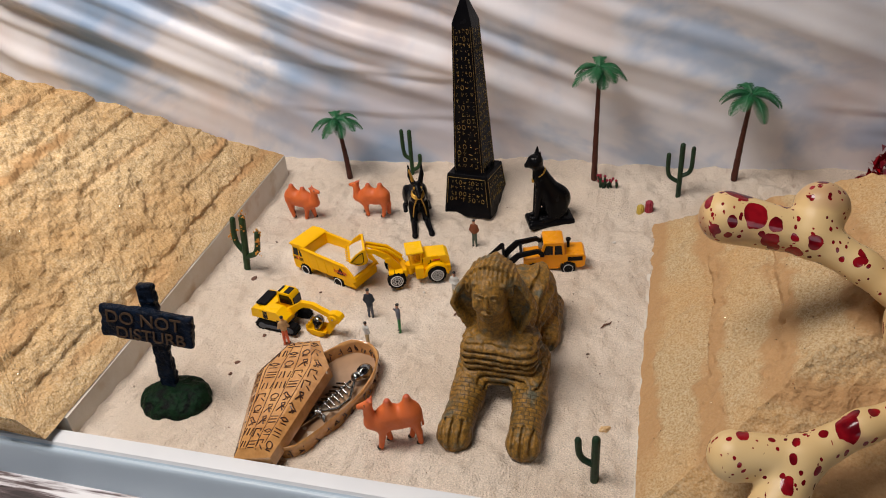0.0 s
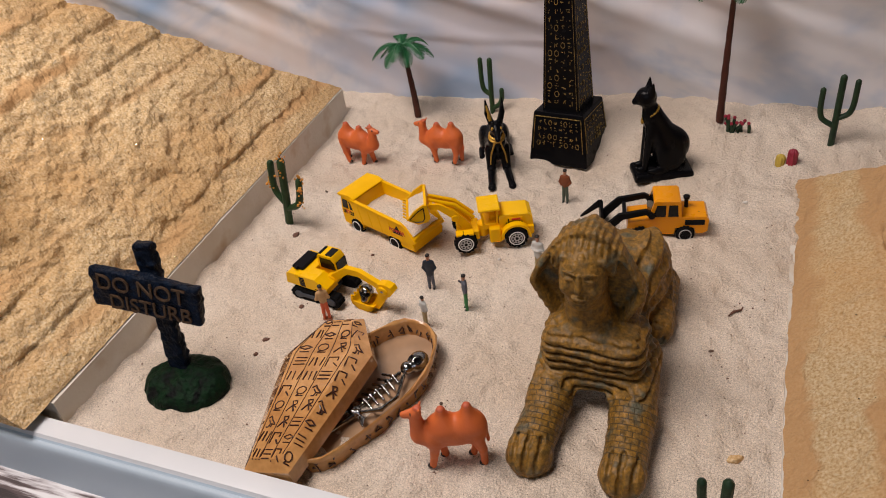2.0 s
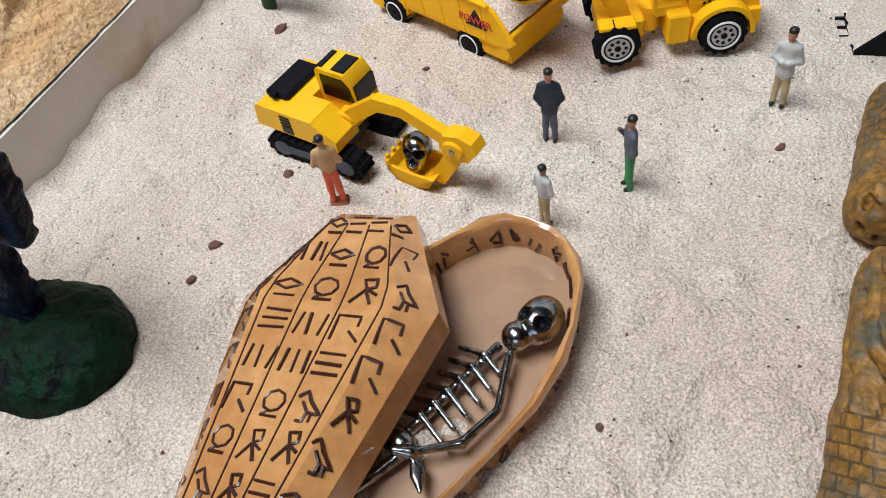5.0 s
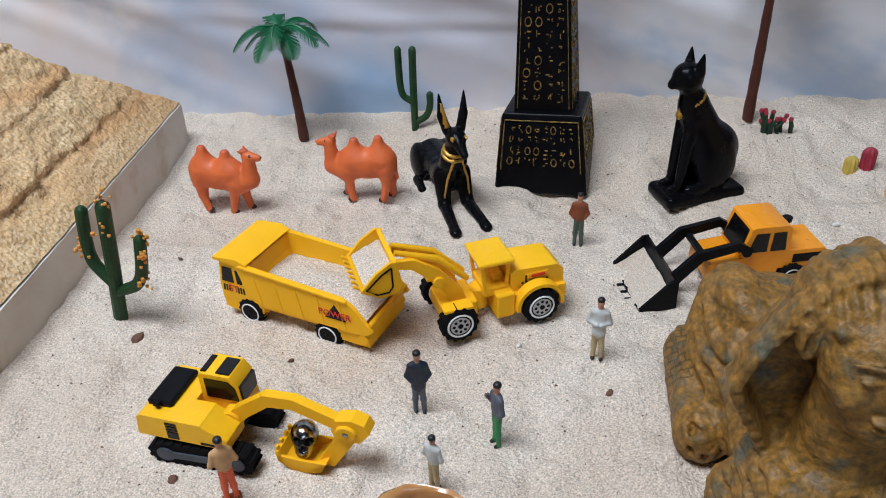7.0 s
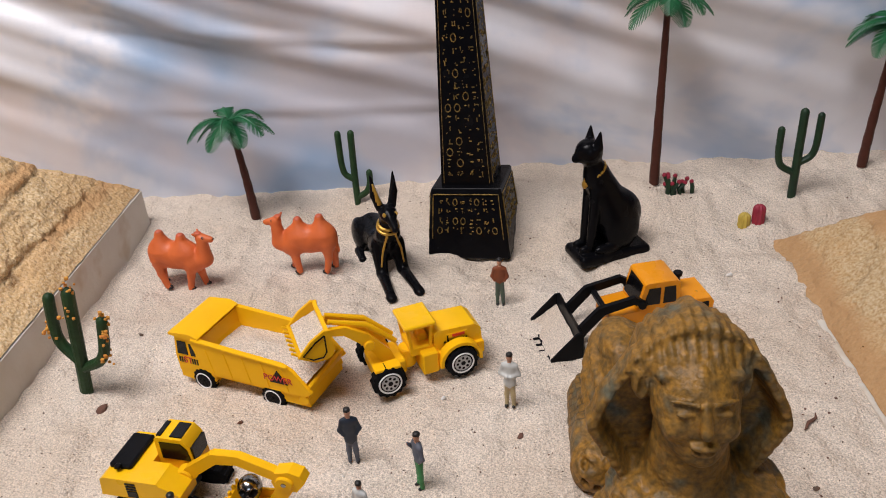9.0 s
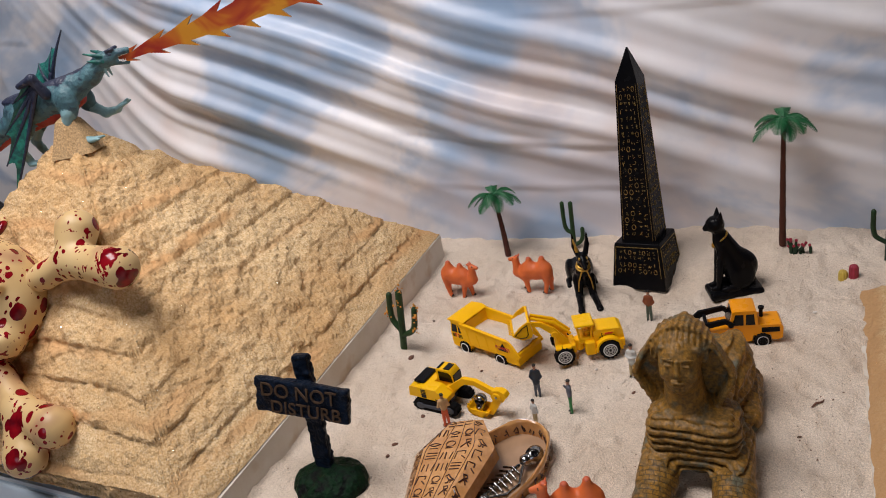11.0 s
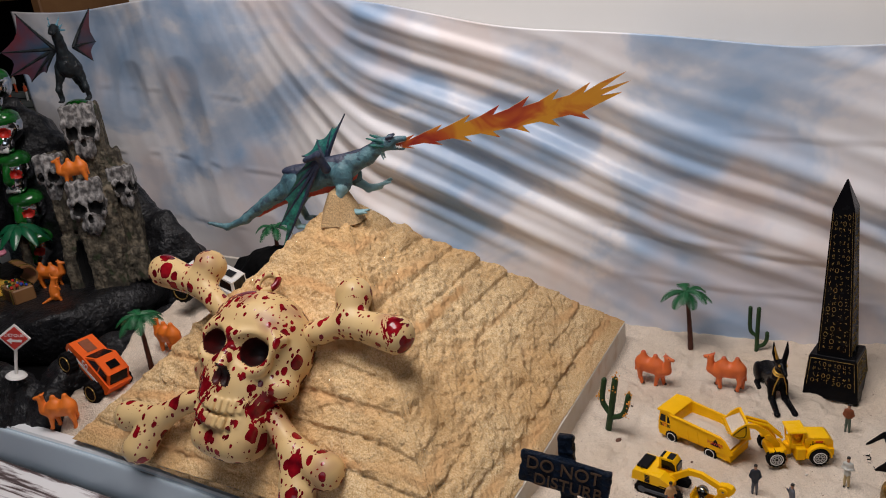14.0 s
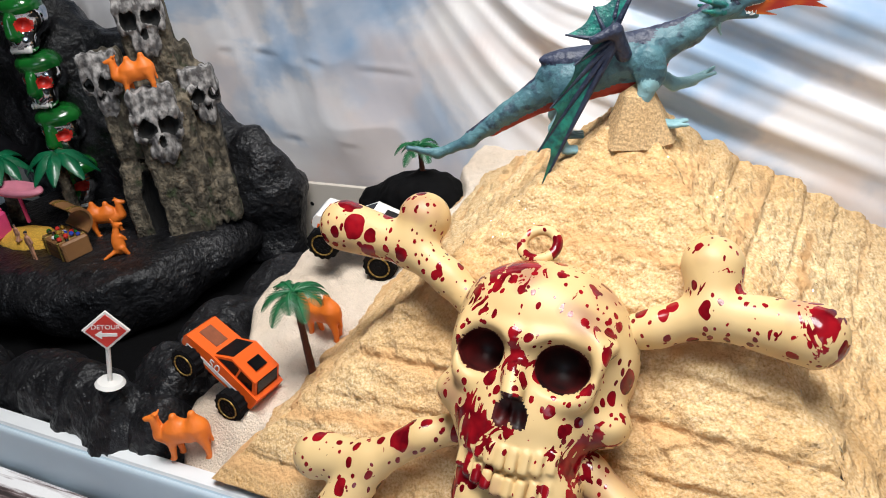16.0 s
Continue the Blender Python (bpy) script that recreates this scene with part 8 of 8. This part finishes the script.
part("base", Build().cyl((0, 0, -1), (0, 0, 1.6), 8, 7.2, n=24), WHITE, sgn)
part("plate", Build().box((0, -1.4, 34), (17, 1.4, 17), rot=(0, 45, 0), ch=0.4), WHITE, sgn, "white diamond plate")
rp = part("red_panel", Build().box((0, -2.3, 34), (14, 0.5, 14), rot=(0, 45, 0), ch=0.1), RED, sgn, "red diamond panel")
lettering("lettering", "DETOUR", 0.0036, WHITE, rp, pose(0, -0.0027, 0.0365, 90, 0, 0), 0.0001, "white letters")
part("arrow", Build().prism([(-5.5, 32), (-2, 34.6), (-2, 33), (5.5, 33), (5.5, 31), (-2, 31), (-2, 29.4)], -2.8, -2.5), WHITE, rp, "white arrow")


def monster_truck(name, label, at, body_mat, trim, number, stripe):
    t = thing(name, label, "toy truck", at)
    b = Build()
    b.prism([(-26, 13), (-24, 11), (24, 11), (27, 13), (27.5, 18), (26, 20.5), (8, 22.5), (-26.5, 21.5)], -11, 11)
    body = part("body", b, body_mat, t)
    b = Build()
    b.prism([(-24, 21), (-20, 30), (-2, 31), (8, 22)], -9.8, 9.8)
    cab = part("cab", b, body_mat, t)
    for s in (-1, 1):
        w = Build()
        w.prism([(-21, 22.6), (-18.6, 28.6), (-10, 29.2), (-10, 22.8)], s * 9.7, s * 10.05)
        part("rear_window", w, GLASS, cab, "dark rear window")
        w = Build()
        w.prism([(-8.6, 22.8), (-8.6, 29.3), (-3, 29.6), (4.5, 23.4)], s * 9.7, s * 10.05)
        part("side_window", w, GLASS, cab, "dark side window")
        w = Build()
        w.box((4, s * 11.05, 14.5), (40, 0.3, 2.6), ch=0.05)
        part("side_stripe", w, stripe, body, "printed side stripe")
        if number:
            lettering("lettering", number, 0.0085, WHITE, body, pose(0.004, s * 0.0113, 0.0175, 90, 0, 180 if s > 0 else 0), 0.0001, "white printed number")
    for (a, z0), (c, z1) in (((7.4, 22.9), (-1.8, 30.8)), ((-23.6, 22.0), (-20.2, 29.6))):
        w = Build()
        o = 0.4 if a > 0 else -0.4
        w.add([(a + o, -8.2, z0), (a + o, 8.2, z0), (c + o, 7.8, z1), (c + o, -7.8, z1), (a - o, -8.2, z0), (a - o, 8.2, z0), (c - o, 7.8, z1), (c - o, -7.8, z1)], [(0, 1, 2, 3), (4, 5, 6, 7), (0, 1, 5, 4), (1, 2, 6, 5), (2, 3, 7, 6), (3, 0, 4, 7)])
        part("windscreen", w, GLASS, cab, "dark screen")
    w = Build()
    w.box((-12, 0, 31), (7, 9, 0.6), ch=0.2)
    part("sunroof", w, GLASS, cab, "dark sunroof")
    w = Build()
    w.box((17, 0, 21.6), (13, 9, 0.5), rot=(0, 6, 0), ch=0.1)
    hood = part("hood_stripe", w, trim, body, "printed hood stripe")
    for k in range(7):
        part("zigzag", Build().box((11.5 + 1.8 * k, (-1) ** k * 0.7, 22.2 - 0.19 * k), (1.4, 3.2, 0.3), rot=(0, 6, 25 * (-1) ** k), ch=0.05), WHITE, hood, "white zigzag mark")
    w = Build()
    w.box((27.6, 0, 15), (1.2, 19, 4.5), ch=0.4)
    part("grille", w, CHROME, body, "chrome grille")
    part("underframe", Build().box((0, 0, 9.4), (46, 9, 3), ch=0.6), BLACK, t, "black underframe")
    for x in (-16.5, 17):
        part("axle", Build().cyl((x, -10, 7.5), (x, 10, 7.5), 1.5, n=10), BLACK, t, "black axle")
        for s in (-1, 1):
            wheel(t, pose(x / 1000, s * 0.0135, 0.0075), 9.4, 7.5, RUBBER, OLD_GOLD)
    return t


monster_truck("toy_monster_truck", "orange toy monster truck climbing a black rock", pose(-0.583, 0.444, 0.043, 6, -38, 174) @ Matrix.Scale(0.98, 4), ORANGE, RUST, "50", WHITE)
monster_truck("toy_monster_truck", "white toy monster truck with orange stripe behind the pyramid", pose(-0.564, 0.562, 0.060, 0, -24, 192) @ Matrix.Scale(1.12, 4), WHITE, RED, "", ORANGE)

# shelf with a small terraced stand behind, far left
shelf = thing("shelf", "brown wooden shelf behind the black crag", "shelf", pose(-1.30, 0.93, 0.0))
part("top_board", Build().box((0, 0, 330), (420, 160, 22), ch=2), SHELF_WOOD, shelf)
part("back_panel", Build().box((0, 82, 250), (420, 8, 300), ch=1), MATT_BLACK, shelf, "dark back panel")
part("bottom_board", Build().box((0, 0, 118), (420, 160, 16), ch=2), BOARD, shelf, "white lower board")
for x in (-205, 205):
    part("side_board", Build().box((x, 0, 130), (18, 160, 420), ch=2), SHELF_WOOD, shelf)
part("front_panel", Build().box((0, -70, 20), (420, 6, 180), ch=1), PEG, shelf, "white lower panel")
part("foot", Build().box((0, 0, -410), (400, 140, 640), ch=2), SHELF_WOOD, shelf)
stand = thing("terraced_stand", "green base with grey terraces for figurines on the shelf", "model stand", pose(-1.27, 0.895, 0.126))
part("lawn", Build().box((0, 0, 5), (240, 90, 10), ch=1), LAWN, stand, "green felt base")
for k in range(4):
    part("terrace", Build().box((0, -6 + 12 * k, 14 + 10 * k), (200, 66 - 15 * k, 8), ch=0.6), STEP_GREY, stand)
R = random.Random(8)
for k in range(10):
    r = k % 4
    figurine("figurine", "miniature figurine standing on the grey terraces", pose(-1.35 + 0.017 * k, 0.895 - 0.030 + 0.0185 * r, 0.126 + 0.018 + 0.010 * r, 0, 0, -90), R.choice((TROUSER, PALE, SLATE, TROUSER)), R.choice((PALE, TROUSER, SLATE)), R.choice(("down", "hips")), scale=1.35)

# red foil bush behind the banded pyramid
b = Build()
R = random.Random(12)
for k in range(420):
    a, u = R.uniform(0, 6.28), R.random()
    r = 48 * (1 - u) + 6
    c = np.array([r * math.cos(a), r * math.sin(a), 110 * u])
    e = np.array([R.gauss(0, 1), R.gauss(0, 1), R.gauss(0, 1)])
    b.add([c + 6 * np.array([R.gauss(0, 0.7), R.gauss(0, 0.7), R.gauss(0, 0.7)]) for _ in range(4)], [(0, 1, 2), (0, 3, 1), (1, 3, 2), (0, 2, 3)])
tb = thing("foil_tree", "shiny dark red tinsel cone behind the banded pyramid", "ornament", pose(0.246, 0.703, 0.008) @ Matrix.Scale(0.7, 4))
tagged(part("tinsel", b, RED_FOIL, tb, "dark red foil tinsel", smooth=0), kind="stuff")
part("core", Build().tube([(0, 0, -5), (0, 0, 105)], [44, 4], 16), CRIMSON, tb)

# printed toy box lying on the table
pk = thing("toy_package", "blue printed toy package with red flame and yellow shapes", "package", pose(-0.69, 0.285, -0.0118, 0, 0, -6))
part("card", Build().box((0, 0, 2), (150, 90, 4), ch=0.6), BLUE_PACK, pk)
part("flame_print", Build().prism([(-72, -42), (-72, 32), (-40, 40), (10, 38), (58, 32), (71, 12), (60, -42)], 4.02, 4.3, axis="z"), RED, pk, "red flame print")
for k in range(5):
    part("yellow_print", Build().prism([(-62 + 24 * k, -18), (-60 + 24 * k, 26), (-50 + 24 * k, 18), (-46 + 24 * k, 26), (-44 + 24 * k, -20)], 4.32, 4.5, axis="z"), YELLOW_PACK, pk, "yellow printed shape")

# ---- grit and chips on the sand ----
R = random.Random(21)


def pebble(rad, rnd):
    b = Build()
    b.ball((0, 0, 0), (rad, rad * rnd.uniform(0.6, 0.9), rad * rnd.uniform(0.35, 0.7)), n=8, rot=(rnd.uniform(-20, 20), rnd.uniform(-20, 20), rnd.uniform(0, 180)))
    b.v = [tuple(np.array(v) * rnd.uniform(0.75, 1.2)) for v in b.v]
    return b


for x, y, r, m, lb in ((0.060, 0.464, 3.2, CRUST, "small tan sandy lump on the sand"), (-0.160, 0.478, 1.9, CHIP, "small brown pebble on the sand"), (-0.158, 0.466, 1.4, CHIP, "small brown pebble on the sand"), (-0.187, 0.558, 2.2, CHIP, "reddish brown chip on the sand"), (-0.135, 0.551, 1.3, CHIP, "reddish brown chip on the sand"),
                       (-0.040, 0.542, 1.4, CHIP, "reddish brown chip on the sand"), (-0.066, 0.562, 1.2, SHELL, "tiny white shell piece on the sand"), (-0.19, 0.602, 1.2, GRIT, "dark grain on the sand"), (-0.155, 0.505, 1.6, CHIP, "flat brown chip on the sand"), (0.05, 0.640, 1.5, SHELL, "pale grey pebble on the sand"), (-0.06, 0.46, 1.0, GRIT, "dark grain on the sand"), (0.045, 0.52, 1.1, GRIT, "dark grain on the sand")):
    single("pebble", pebble(r, R).mesh("pebble", [m]), lb, "pebble", at_ground(x, y, R.uniform(0, 180), 0.0005), "pebbles")
b = Build()
b.tube([(0, 0, 0.6), (3, 1.5, 1.2), (7, 2, 0.8), (9, 4, 0.5)], [0.3, 0.6, 0.5, 0.2], 6)
single("dry_leaf_shred", b.mesh("dry_leaf_shred", [CHIP]), "thin curled dry brown shred on the sand", "shred", at_ground(0.05, 0.545, 30))
for nm, mat_, cnt, r0, r1, lb in (("sand_grit", GRIT, 900, 0.18, 0.5, "scattered dark grit grains in the sand"), ("shell_grit", SHELL, 700, 0.2, 0.45, "scattered white shell grains in the sand"), ("brown_grit", CHIP, 340, 0.25, 0.7, "scattered reddish brown grains in the sand")):
    g = Build()
    for _ in range(cnt):
        x, y = R.uniform(-0.215, 0.16), 0.41 + 0.30 * R.random()
        z = ground(x, y) * 1000
        r = R.uniform(r0, r1)
        c = np.array([x * 1000, y * 1000, z])
        vs = [c + r * np.array(q) * R.uniform(0.7, 1.3) for q in ((1, 0, 0), (-0.5, 0.87, 0), (-0.5, -0.87, 0), (0, 0, 0.8))]
        g.add(vs, [(0, 1, 3), (1, 2, 3), (2, 0, 3)])
    tagged(single(nm, g.mesh(nm, [mat_], 0), lb, "grit", pose(0, 0, 0)), kind="stuff")
